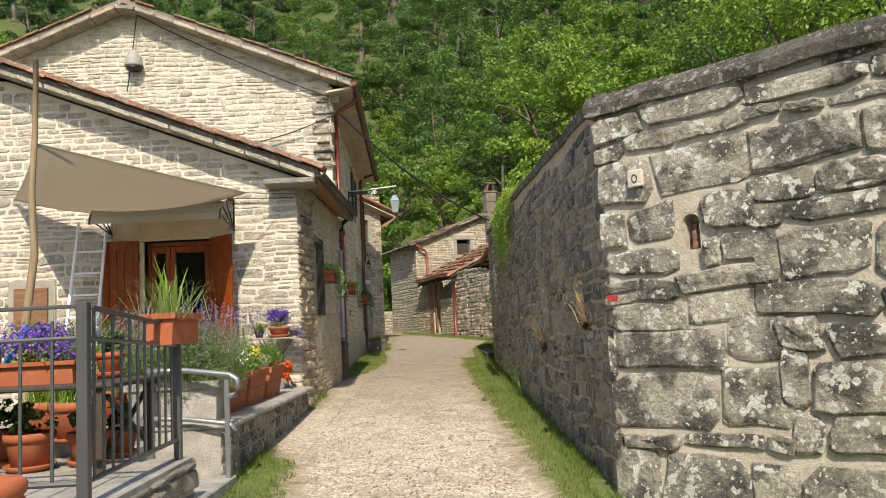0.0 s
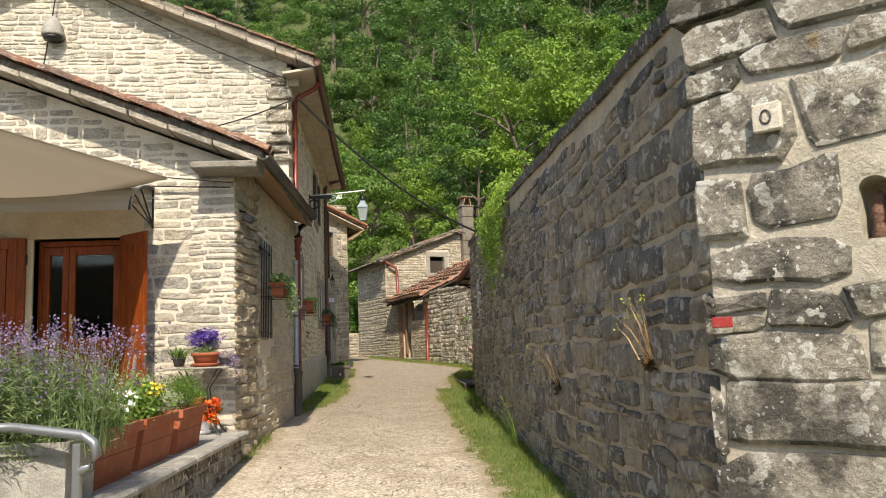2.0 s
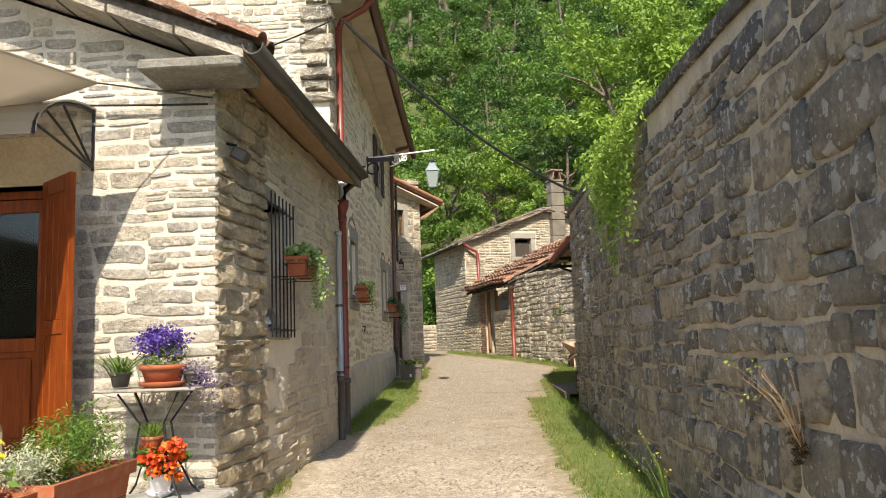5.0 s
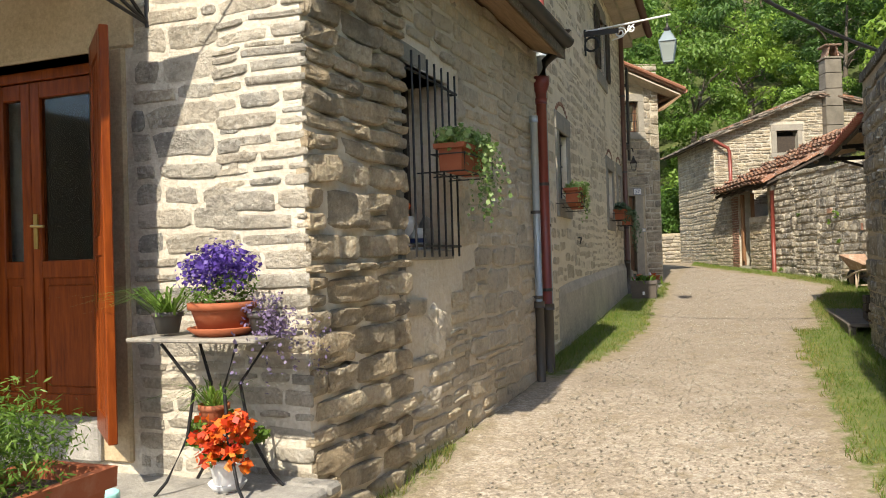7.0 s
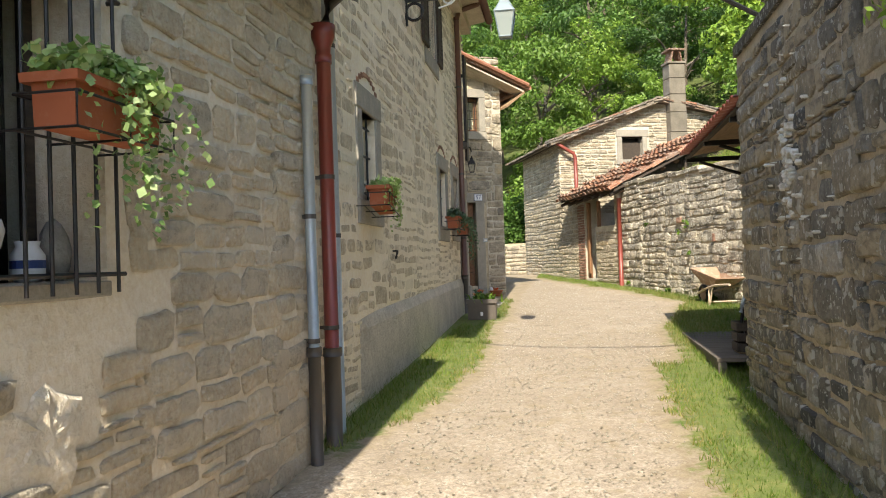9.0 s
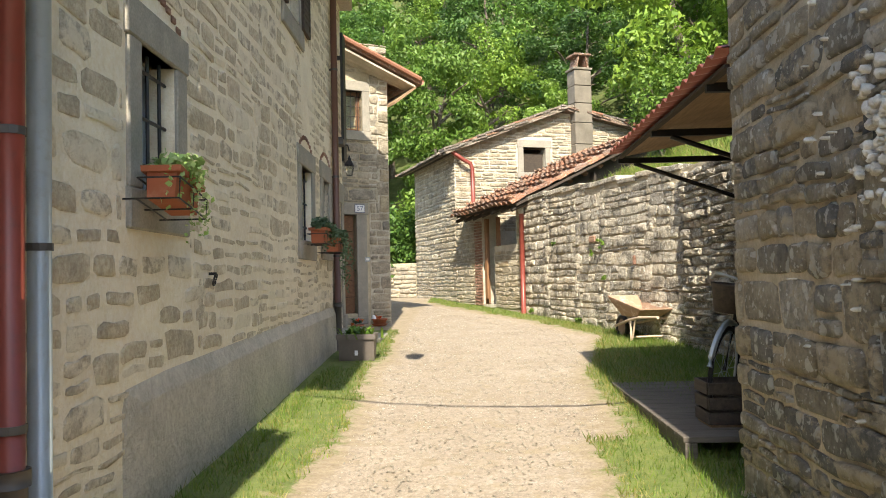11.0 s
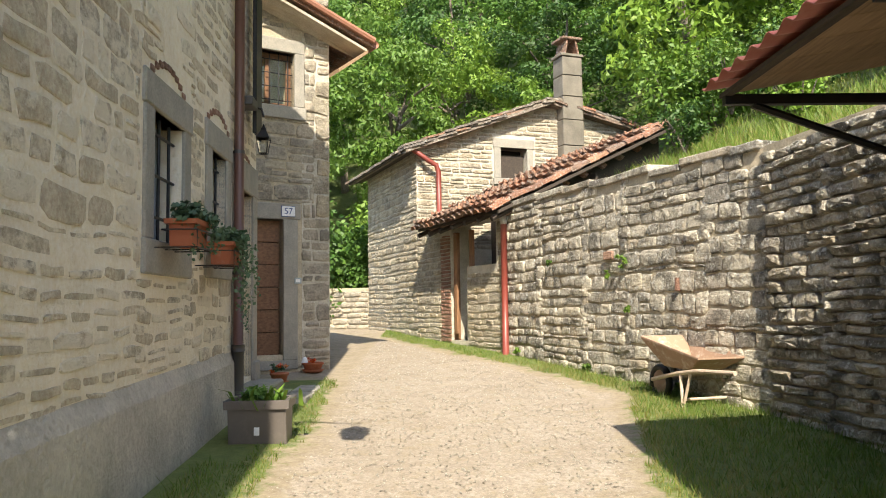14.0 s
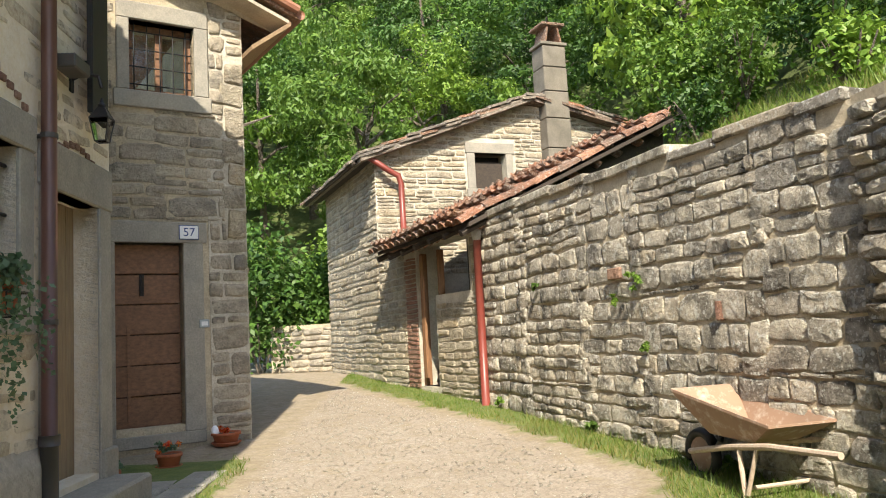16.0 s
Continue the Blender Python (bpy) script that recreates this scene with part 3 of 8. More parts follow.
def mortar_wall(name, p, q, low, top, thick, mat, holes=(), kind="structure", parent=None, label=""):
    """A wall from p to q, its outside to the left, with openings through it. top: a height or a function of the run."""
    P, Q = Vector((*p, 0)), Vector((*q, 0))
    L = (Q - P).length
    u = (Q - P) / L
    n = Vector((0, 0, 1)).cross(u)
    f = top if callable(top) else (lambda s: top)
    lo = low if callable(low) else (lambda s: low)
    step = 0.3 if callable(top) or callable(low) else 50
    ss = {0.0, L}
    for i in range(1, int(L / step) + 1):
        ss.add(min(L, i * step))
    for h in holes:
        ss |= {max(0, h[0]), min(L, h[1])}
    ss = sorted(ss)
    ss = [s for i, s in enumerate(ss) if i == 0 or s - ss[i - 1] > 1e-4]
    zs = sorted({-9.0, 50.0} | {z for h in holes for z in h[2:]})
    bm = bmesh.new()
    seen = {}

    def vert(s, z, back):
        z = max(lo(s), min(f(s), z))
        key = (round(s, 4), round(z, 4), back)
        if key not in seen:
            seen[key] = bm.verts.new(P + u * s - n * (thick if back else 0) + Vector((0, 0, z)))
        return seen[key]

    solid = lambda i, j: 0 <= i < len(ss) - 1 and 0 <= j < len(zs) - 1 and not any(h[0] - 1e-4 <= ss[i] and ss[i + 1] <= h[1] + 1e-4 and h[2] <= zs[j] and zs[j + 1] <= h[3] for h in holes)

    def face(*vs):
        vs = [v for k, v in enumerate(vs) if v is not vs[k - 1]]
        if len(vs) > 2:
            try:
                bm.faces.new(vs)
            except ValueError:
                pass

    for i in range(len(ss) - 1):
        for j in range(len(zs) - 1):
            if not solid(i, j):
                continue
            a, b, c, d = (ss[i], zs[j]), (ss[i + 1], zs[j]), (ss[i + 1], zs[j + 1]), (ss[i], zs[j + 1])
            face(*[vert(*k, 0) for k in (a, b, c, d)])
            face(*[vert(*k, 1) for k in (d, c, b, a)])
            for (di, dj), (e0, e1) in zip(((0, -1), (1, 0), (0, 1), (-1, 0)), ((a, b), (b, c), (c, d), (d, a))):
                if not solid(i + di, j + dj):
                    face(vert(*e1, 0), vert(*e0, 0), vert(*e0, 1), vert(*e1, 1))
    bmesh.ops.recalc_face_normals(bm, faces=bm.faces)
    ob = obj(name, bm, mat, parent, label)
    if kind:
        tagged(ob, kind=kind)
    return ob


# ---- leaves ----
def leaf_quads(rng, centres, normals, size, aspect=0.6, spread=0.9):
    """Leaf quads, folded a little along the middle, at the centres."""
    n = len(centres)
    d = rng.normal(size=(n, 3)) * spread + normals
    d /= np.linalg.norm(d, axis=1, keepdims=True) + 1e-9
    a = np.cross(d, rng.normal(size=(n, 3)))
    a /= np.linalg.norm(a, axis=1, keepdims=True) + 1e-9
    b = np.cross(d, a)
    s = size * rng.uniform(0.6, 1.35, (n, 1))
    v = np.stack([centres - a * s * 0.5, centres + b * s * aspect * 0.5, centres + a * s * 0.5 - d * s * 0.12, centres - b * s * aspect * 0.5], 1).reshape(-1, 3)
    return v, np.arange(4 * n).reshape(-1, 4)


def clumps(rng, spots, radius, per, flat=0.7):
    """Leaf centres and outward ways, in balls round the spots."""
    n = len(spots) * per
    d = rng.normal(size=(n, 3))
    d /= np.linalg.norm(d, axis=1, keepdims=True)
    r = radius * rng.uniform(0.25, 1.0, (n, 1)) ** 0.5
    c = np.repeat(spots, per, 0) + d * r * np.array((1, 1, flat))
    return c, d + np.array((0, 0, 0.5))


# ---- ground and hillside ----
def road_z(y):
    return 0.045 * max(-8.0, min(34.0, y))


def turf_at(x, y):
    """0 on the gravel, 1 on the turf."""
    left = (-1.3 - 0.1 * math.sin(y * 0.9) - 0.6 * max(0.0, min(1.0, (y - 7.6) / 1.5)) * max(0.0, min(1.0, (16.8 - y) / 2.0))) if y < 23 else -1.3 - 0.05 * (y - 23)
    right = 0.85 - 0.03 * max(0, min(8, y - 6)) if y < 19 else min(0.97, 0.6 + 0.25 * (y - 18))
    if y > 21.6:
        right = min(0.97 + 0.2 * (y - 21.6), 2.14 - 0.345 * (y - 23.8))
    if y > 28:
        left = min(left, -1.6)
        right = min(right, 0.62 - 0.42 * (y - 28))
    inside = min(x - left, right - x)
    if y > 26.5 and x < -1.35:
        return 0.25
    return max(0.0, min(1.0, 0.5 - inside * 2.2))


def build_ground():
    xs = np.concatenate([np.linspace(-300, -9, 14), np.linspace(-7, 5, 121), np.linspace(7, 300, 14)])
    ys = np.concatenate([np.linspace(-300, -6, 12), np.linspace(-4, 40, 221), np.linspace(44, 400, 14)])
    verts = [(x, y, road_z(y) + (0.03 * turf_at(x, y) + 0.012 * noise.noise((x * 2.2, y * 2.2, 0)) if -7 <= x <= 5 and -4 <= y <= 40 else 0)) for y in ys for x in xs]
    nx = len(xs)
    faces = [(j * nx + i, j * nx + i + 1, (j + 1) * nx + i + 1, (j + 1) * nx + i) for j in range(len(ys) - 1) for i in range(nx - 1)]
    ob = fast_mesh("ground", verts, faces, M_GROUND, smooth=True)
    at = ob.data.attributes.new("turf", "FLOAT", "POINT")
    at.data.foreach_set("value", [turf_at(x, y) for y in ys for x in xs])
    tagged(ob, "pale gravel lane between grassy verges", "ground", kind="structure")


build_ground()

# boundary of the bank: plan point, outward way, height there, first slope, later slope
BANK = [((14, -6), (1, -0.2), 3.2, 0.3, 0.5), ((4.9, 3.1), (1, 0.3), 3.15, 0.35, 0.6), ((1.78, 6.25), (1, 0.2), 3.15, 0.35, 0.6), ((1.75, 9), (1, 0.1), 3.2, 0.4, 0.62), ((1.75, 13), (1, 0), 3.4, 0.5, 0.65),
        ((1.75, 17.3), (1, 0), 3.5, 0.5, 0.65), ((3.35, 17.5), (1, 0.05), 3.4, 0.45, 0.65), ((3.3, 21), (1, 0.1), 3.4, 0.42, 0.65), ((2.95, 23.9), (1, 0.15), 3.4, 0.4, 0.65), ((2.4, 26), (1, 0.25), 3.45, 0.42, 0.65),
        ((1.7, 28.2), (1, 0.35), 3.5, 0.4, 0.65), ((4.1, 29.7), (1, 0.45), 4.7, 0.42, 0.65), ((5.0, 33.5), (1, 0.7), 5.0, 0.5, 0.7), ((3.6, 37.5), (0.6, 1), 3.8, 0.55, 0.72), ((0, 39.5), (0.15, 1), 2.2, 0.6, 0.75),
        ((-5, 40.5), (-0.1, 1), 1.8, 0.6, 0.75), ((-14, 40), (-0.3, 1), 1.6, 0.55, 0.72), ((-34, 36), (-0.6, 1), 1.5, 0.5, 0.7), ((-80, 20), (-1, 0.6), 1.0, 0.45, 0.6)]


def bank_point(t, d):
    """The hillside, t along its foot and d metres up from it."""
    i = min(len(BANK) - 2, int(t))
    f = t - i
    (p, w, z, s0, s1), (p2, w2, z2, s02, s12) = BANK[i], BANK[i + 1]
    mix = lambda a, b: a + (b - a) * f
    way = Vector((mix(w[0], w2[0]), mix(w[1], w2[1]))).normalized()
    x, y = mix(p[0], p2[0]) + way.x * d, mix(p[1], p2[1]) + way.y * d
    up = mix(s0, s02) * min(d, 7) + mix(s1, s12) * max(0, d - 7)
    return Vector((x, y, mix(z, z2) + up + 0.25 * min(1, d / 2) * noise.noise((x * 0.35, y * 0.35, 3))))


def build_bank():
    ds = [0, 0.25, 0.5, 1, 1.6, 2.4, 3.5, 5, 7, 10, 14, 20, 28, 40, 55, 75, 100, 140]
    ts = [i / 8 for i in range(8 * (len(BANK) - 1) + 1)]
    verts = [tuple(bank_point(min(t, len(BANK) - 1.0001), d)) for t in ts for d in ds]
    n = len(ds)
    faces = [(j * n + i, j * n + i + 1, (j + 1) * n + i + 1, (j + 1) * n + i) for j in range(len(ts) - 1) for i in range(n - 1)]
    m, nt, b = shade("hill_turf", 0.95)
    g = ramp(nt, grain(nt, 2.2, 7, 0.7), [(0.3, (0.04, 0.06, 0.015)), (0.55, (0.075, 0.1, 0.025)), (0.75, (0.17, 0.15, 0.06))])
    nt.links.new(g, b.inputs["Base Color"])
    bump(nt, b, grain(nt, 14, 7, 0.7), 0.8, 0.06)
    tagged(fast_mesh("hillside", verts, faces, m, smooth=True), "steep grassy hillside under woodland", "hillside", kind="structure")


build_bank()


# ---- walls of the lane ----
def build_block_wall():
    """The wall of large lichened blocks that turns the corner."""
    p, q = (4.6, 2.59), (1.32, 5.87)
    L = math.hypot(3.28, 3.28)
    w = mortar_wall("wall_blocks", p, q, -0.2, 3.12, 0.5, M_MORTAR, [(L - 0.74, L - 0.62, 2.02, 2.27)])
    tagged(w, "thick wall of large lichened sandstone blocks in pale mortar", "stone wall")
    rng = random.Random(11)
    niche = [(L - 0.76, L - 0.6, 2.0, 2.29)]
    st = panels_of_stones(rng, L + 0.05, 0.2, 1.5, (0.3, 0.5), (0.4, 0.9), panel=(0.9, 1.6)) + panels_of_stones(rng, L + 0.05, 1.5, 3.12, (0.15, 0.34), (0.26, 0.8), niche, panel=(0.8, 1.5))
    lay(w, p, q, st, M_BLOCK, "rubble", 0.014, (0.022, 0.055), (0, L + 0.1), 300, 3, wave=0.1, warp=0.065)
    bm = bmesh.new()
    u, n = Vector((-1, 1, 0)).normalized(), Vector((-1, -1, 0)).normalized()
    prof = [(0.07, 3.1), (0.09, 3.17), (0.02, 3.26), (-0.2, 3.3), (-0.5, 3.29), (-0.5, 3.1)]
    rings = []
    for k in range(41):
        s = L * k / 40
        c = Vector((*p, 0)) + u * (s + 0.08 * (k == 40))
        rings.append([bm.verts.new(c + n * (a + 0.02 * noise.noise((s * 3, a * 9, 1))) + Vector((0, 0, z + 0.025 * noise.noise((s * 2.5, z, 5))))) for a, z in prof])
    for a, b in zip(rings, rings[1:]):
        for j in range(len(prof)):
            bm.faces.new((a[j], a[(j + 1) % len(prof)], b[(j + 1) % len(prof)], b[j]))
    bm.faces.new(rings[0]), bm.faces.new(rings[-1][::-1])
    bmesh.ops.recalc_face_normals(bm, faces=bm.faces)
    tagged(obj("wall_coping", bm, M_COPE), "rounded mossy coping on the wall", kind="structure")
    tagged(mortar_wall("wall_niche_back", (2.05, 5.34), (1.73, 5.66), 1.9, 2.4, 0.03, M_MORTAR_D), kind="structure")


def alley_top(s):
    return 3.2 + 0.42 * min(1.0, s / 9) + 0.03 * noise.noise((s * 1.5, 2, 0))


def build_alley_wall():
    p, q = (1.33, 5.87), (1.3, 17.6)
    L = 11.73
    w = mortar_wall("wall_lane_east", p, q, -0.2, alley_top, 0.5, M_MORTAR_D)
    tagged(w, "tall dark rubble retaining wall along the lane, in shade", "stone wall")
    rng = random.Random(12)
    st = panels_of_stones(rng, L, 0.2, 3.55, (0.1, 0.27), (0.13, 0.44), skip=lambda s, z: z > alley_top(s) - 0.1)
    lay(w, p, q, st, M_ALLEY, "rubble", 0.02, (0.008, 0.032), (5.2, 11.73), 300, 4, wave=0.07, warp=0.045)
    end = mortar_wall("wall_yard_end", (1.3, 17.6), (3.4, 17.7), -0.2, 3.5, 0.5, M_MORTAR_D)
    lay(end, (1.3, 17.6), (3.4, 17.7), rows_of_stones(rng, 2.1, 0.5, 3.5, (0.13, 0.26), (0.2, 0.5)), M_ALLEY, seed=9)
    tagged(end, "end of the rubble wall facing the yard", kind="structure")
    # rounded nose at the far end
    c = tagged(mortar_wall("wall_coping_lane", p, q, alley_top, lambda s: alley_top(s) + 0.09, 0.55, M_COPE), kind="structure")
    c.location.x = -0.03


build_block_wall()
build_alley_wall()
# unseen walls close the lane behind the start, added to cut skylight and reflections
tagged(mortar_wall("wall_south", (-12, -6.5), (4.5, -6.5), -0.5, 5.0, 0.4, M_MORTAR_D), "plain unseen wall closing the lane, added to darken reflections and cut skylight", kind="structure")
tagged(mortar_wall("wall_southwest", (-10.5, 11.4), (-10.5, -6.4), -0.5, 4.5, 0.4, M_MORTAR_D), "plain unseen wall closing the garden, added to cut skylight", kind="structure")

RET = [(0.83, 29.04), (2.64, 23.8), (3.05, 21.0), (3.25, 17.6)]


def retain_top(s):
    return 3.62 - 0.03 * s + 0.04 * noise.noise((s * 1.3, 0, 4))


def build_retaining_wall():
    a, b, c, d = RET
    L = math.hypot(b[0] - a[0], b[1] - a[1])
    w = mortar_wall("wall_retaining", b, a, -0.2, lambda s: retain_top(L - s), 0.5, M_MORTAR_D)
    tagged(w, "dry retaining wall of rough squared grey stone, mossy at its foot", "stone wall")
    rng = random.Random(21)
    st = panels_of_stones(rng, L, 0.95, 3.55, (0.12, 0.2), (0.14, 0.36), skip=lambda s, z: z > retain_top(L - s) - 0.06)
    lay(w, b, a, st, M_RETAIN, "rubble", 0.012, (0.01, 0.032), (0, 3.6), 300, 6, wave=0.04, warp=0.045)
    for k, (p, q) in enumerate(((c, b), (d, c))):
        w2 = mortar_wall("wall_yard", p, q, -0.2, 3.46, 0.5, M_MORTAR_D)
        tagged(w2, "retaining wall behind the yard, in the roof's shade", kind="structure")
        l2 = math.hypot(p[0] - q[0], p[1] - q[1])
        st = panels_of_stones(rng, l2, 0.8, 3.42, (0.1, 0.17), (0.14, 0.34))
        lay(w2, p, q, st, M_RETAIN, "rubble", 0.014, (0.035, 0.075), (0, l2) if k == 0 else None, 300, 7 + k, wave=0.03)
    # flat capping stones
    cs = rows_of_stones(rng, L, 3.4, 3.5, (0.1, 0.1), (0.3, 0.7))
    for s, z, wd, h in cs:
        m = obj("coping_stone", boxed(-wd / 2, wd / 2, -0.28, 0.28, 0, 0.07 + 0.03 * rng.random(), 0.012), M_RETAIN, w)
        u = (Vector(a) - Vector(b)).normalized()
        at = Vector(b) + u * (s + wd / 2)
        m.matrix_basis = pose(at.x + 0.22, at.y + 0.1, retain_top(L - s - wd / 2) - 0.02, rng.uniform(-2, 2), rng.uniform(-2, 2), math.degrees(math.atan2(u.y, u.x)))


build_retaining_wall()


# ---- low house ----
LOW_X, LOW_X2, LOW_Y, TALL_Y = -1.93, -1.82, 11.45, 15.7


def low_roof(x):
    return 3.93 + 0.389 * (-1.6 - x)


def build_low_house():
    house = thing("low_house", (0, 0, 0), "low stone house wing with a tiled roof and warm rubble walls", "house")
    rng = random.Random(31)
    f = mortar_wall("wall", (LOW_X, LOW_Y), (-9.5, LOW_Y), -0.2, lambda s: min(low_roof(LOW_X - s), low_roof(-6.3) - 0.39 * (s - 4.4)) - 0.16, 0.45, M_MORTAR_W, [(1.26, 2.21, 1.0, 3.05)], "", house, "sunlit front of rubble stone in pale mortar")
    cap = lambda s, z: z > min(low_roof(LOW_X - s), low_roof(-6.3) - 0.39 * (s - 4.4)) - 0.24
    st = [(a - 0.035, b, c, d) for a, b, c, d in panels_of_stones(rng, 1.07, 0.6, 3.7, (0.09, 0.19), (0.15, 0.5), (), cap, (0.5, 1.1))] + [(a + 1.04, b, c, d) for a, b, c, d in panels_of_stones(rng, 6.45, 0.86, 5.5, (0.07, 0.16), (0.12, 0.36), [(-1, 1.41, 0.5, 3.44)], lambda s, z: cap(s + 1.04, z))]
    st += [t for t in rows_of_stones(rng, 1.04, 3.7, 4.4, (0.045, 0.12), (0.14, 0.42), (), cap)]
    lay(f, (LOW_X, LOW_Y), (-9.5, LOW_Y), st, M_LOW, "rubble", 0.028, (0.002, 0.014), (0, 3.6), 300, 32, wave=0.04, warp=0.035)
    side_h = [(2.32, 3.12, 1.95, 3.12)]
    sd = mortar_wall("wall", (LOW_X2, TALL_Y), (LOW_X, LOW_Y + 0.002), -0.2, 3.9, 0.45, M_PLINTH, side_h, "", house, "shaded side wall of rubble, patched with grey render")
    st = panels_of_stones(rng, 4.25, 0.45, 3.9, (0.09, 0.2), (0.16, 0.46), [(2.2, 3.16, 1.88, 3.26)], lambda s, z: 2.0 < s < 3.05 and 1.0 < z < 1.95 and noise.noise((s * 2, z * 2, 1)) > -0.25)
    rough = [(3.12 + a, b, c, d) for a, b, c, d in panels_of_stones(rng, 1.14, 0.45, 3.9, (0.13, 0.22), (0.2, 0.42), panel=(1.1, 1.2))]
    flat = [t for t in st if t[0] + t[2] / 2 <= 3.1]
    lay(sd, (LOW_X2, TALL_Y), (LOW_X, LOW_Y), rough, M_ROUGH, "rubble", 0.018, (0.022, 0.048), (3.0, 4.3), 150, 34, wave=0.04, yaw=0.17, warp=0.04)
    lay(sd, (LOW_X2, TALL_Y), (LOW_X, LOW_Y), flat, M_SIDE, "rubble", 0.022, (0.008, 0.028), (0, 3.1), 200, 35, wave=0.05, warp=0.035)
    # roof slab, with its near edge of tiles
    roof = part("roof", slab(bmesh.new(), [(-1.55, 11.12, low_roof(-1.55) + 0.02), (-6.3, 11.12, low_roof(-6.3) + 0.02), (-6.3, 15.7, low_roof(-6.3) + 0.02), (-1.55, 15.95, low_roof(-1.55) + 0.02)], 0.09), M_SLAB, house, "tiled roof with stone slabs along its verge")
    part("roof", slab(bmesh.new(), [(-6.3, 11.12, low_roof(-6.3) + 0.02), (-10, 11.12, low_roof(-6.3) - 1.4), (-10, 15.7, low_roof(-6.3) - 1.4), (-6.3, 15.7, low_roof(-6.3) + 0.02)], 0.09), M_SLAB, house)
    x = -1.6
    while x > -6.3:
        w = rng.uniform(0.35, 0.7)
        part("verge_slab", slab(bmesh.new(), [(x, 11.02 + rng.uniform(0, 0.06), low_roof(x) - 0.07), (x - w + 0.02, 11.02 + rng.uniform(0, 0.06), low_roof(x - w) - 0.07), (x - w + 0.02, 11.5, low_roof(x - w) - 0.07), (x, 11.5, low_roof(x) - 0.07)], 0.06), M_VERGE, house)
        x -= w
    a = -math.atan(0.389)
    x = -1.56
    while x > -6.3:
        for y in (11.1, 11.3):
            bm = bmesh.new()
            n = 7
            outer = [[bm.verts.new((0.2 * e, 0.095 * math.cos(math.pi * j / n), 0.075 * math.sin(math.pi * j / n))) for j in range(n + 1)] for e in (-1, 1)]
            inner = [[bm.verts.new((0.2 * e, 0.08 * math.cos(math.pi * j / n), 0.06 * math.sin(math.pi * j / n))) for j in range(n + 1)] for e in (-1, 1)]
            for j in range(n):
                bm.faces.new((outer[0][j], outer[1][j], outer[1][j + 1], outer[0][j + 1]))
                bm.faces.new((inner[0][j], inner[0][j + 1], inner[1][j + 1], inner[1][j]))
                for e in (0, 1):
                    bm.faces.new((outer[e][j], outer[e][j + 1], inner[e][j + 1], inner[e][j]))
            t = part("tile", bm, M_TILE, roof)
            t.matrix_basis = pose(x - 0.1, y + rng.uniform(-0.015, 0.015), low_roof(x - 0.1) + 0.03 + rng.uniform(0, 0.015), 0, math.degrees(a) * -1 + rng.uniform(1, 5), rng.uniform(-3, 3))
        x -= 0.3
    # sloping soffit boards, rafters and gutter over the lane
    part("soffit", slab(bmesh.new(), [(-1.58, 11.1, 3.86), (-1.94, 11.1, 3.99), (-1.94, 15.7, 3.99), (-1.58, 15.7, 3.86)], 0.03), M_TIMBER, house, "weathered soffit boards")
    bm = bmesh.new()
    n = 8
    ring = []
    for yy in (11.05, 13.2, 15.95):
        o = [bm.verts.new((-1.53 + 0.075 * math.cos(math.pi + math.pi * j / n), yy, 3.88 + (yy - 11) * 0.03 + 0.075 * math.sin(math.pi + math.pi * j / n))) for j in range(n + 1)]
        i = [bm.verts.new((-1.53 + 0.068 * math.cos(math.pi + math.pi * j / n), yy, 3.885 + (yy - 11) * 0.03 + 0.068 * math.sin(math.pi + math.pi * j / n))) for j in range(n + 1)]
        ring.append((o, i))
    for (o, i), (o2, i2) in zip(ring, ring[1:]):
        for j in range(n):
            bm.faces.new((o[j], o2[j], o2[j + 1], o[j + 1]))
            bm.faces.new((i[j], i[j + 1], i2[j + 1], i2[j]))
    for o, i in (ring[0], ring[-1]):
        for j in range(n):
            bm.faces.new((o[j], o[j + 1], i[j + 1], i[j]))
    part("gutter", bm, M_DARKPIPE, house, "dark half-round metal gutter", True)
    part("corner_slab", boxed(-2.32, -1.6, 11.0, 11.5, 3.72, 3.8, 0.015), M_QUOIN, house, "flat sandstone slab carrying the eave")
    part("wall", boxed(-9.9, -9.5, LOW_Y, 15.7, -0.2, 4.4), M_RENDER, house, "plain rendered end wall")
    return house


LOW_HOUSE = build_low_house()
# added walls, coloured near-black to paint the unlit room behind the openings
part("inner_wall", boxed(-5.2, -2.5, 12.9, 13.0, 0.8, 3.9), M_DARK, LOW_HOUSE, "added near-black wall in place of the unlit room")
part("inner_wall", boxed(-3.4, -3.3, 13.0, 15.4, 0.8, 3.9), M_DARK, LOW_HOUSE, "added near-black wall in place of the unlit room")
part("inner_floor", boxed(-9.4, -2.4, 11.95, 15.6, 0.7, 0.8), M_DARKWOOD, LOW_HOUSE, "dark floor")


# ---- tall house ----
TX, TEND = -1.9, 25.15


def tall_roof(x):
    return 6.66 + 0.405 * (-1.45 - x) if x > -5.9 else 6.66 + 0.405 * 4.45 - 0.405 * (-5.9 - x)


W2, W3, W4, D2, WU = (17.3, 17.85, 2.56, 3.36), (21.8, 22.45, 2.52, 3.35), (23.25, 23.75, 2.55, 3.38), (24.22, 24.92, 1.4, 3.22), (21.1, 21.85, 4.9, 5.85)


# the tall house stands a little askew to the lane
SWING = Matrix.Translation((TX, TALL_Y, 0)) @ pose(0, 0, 0, 0, 0, 1.6) @ Matrix.Translation((-TX, -TALL_Y, 0))


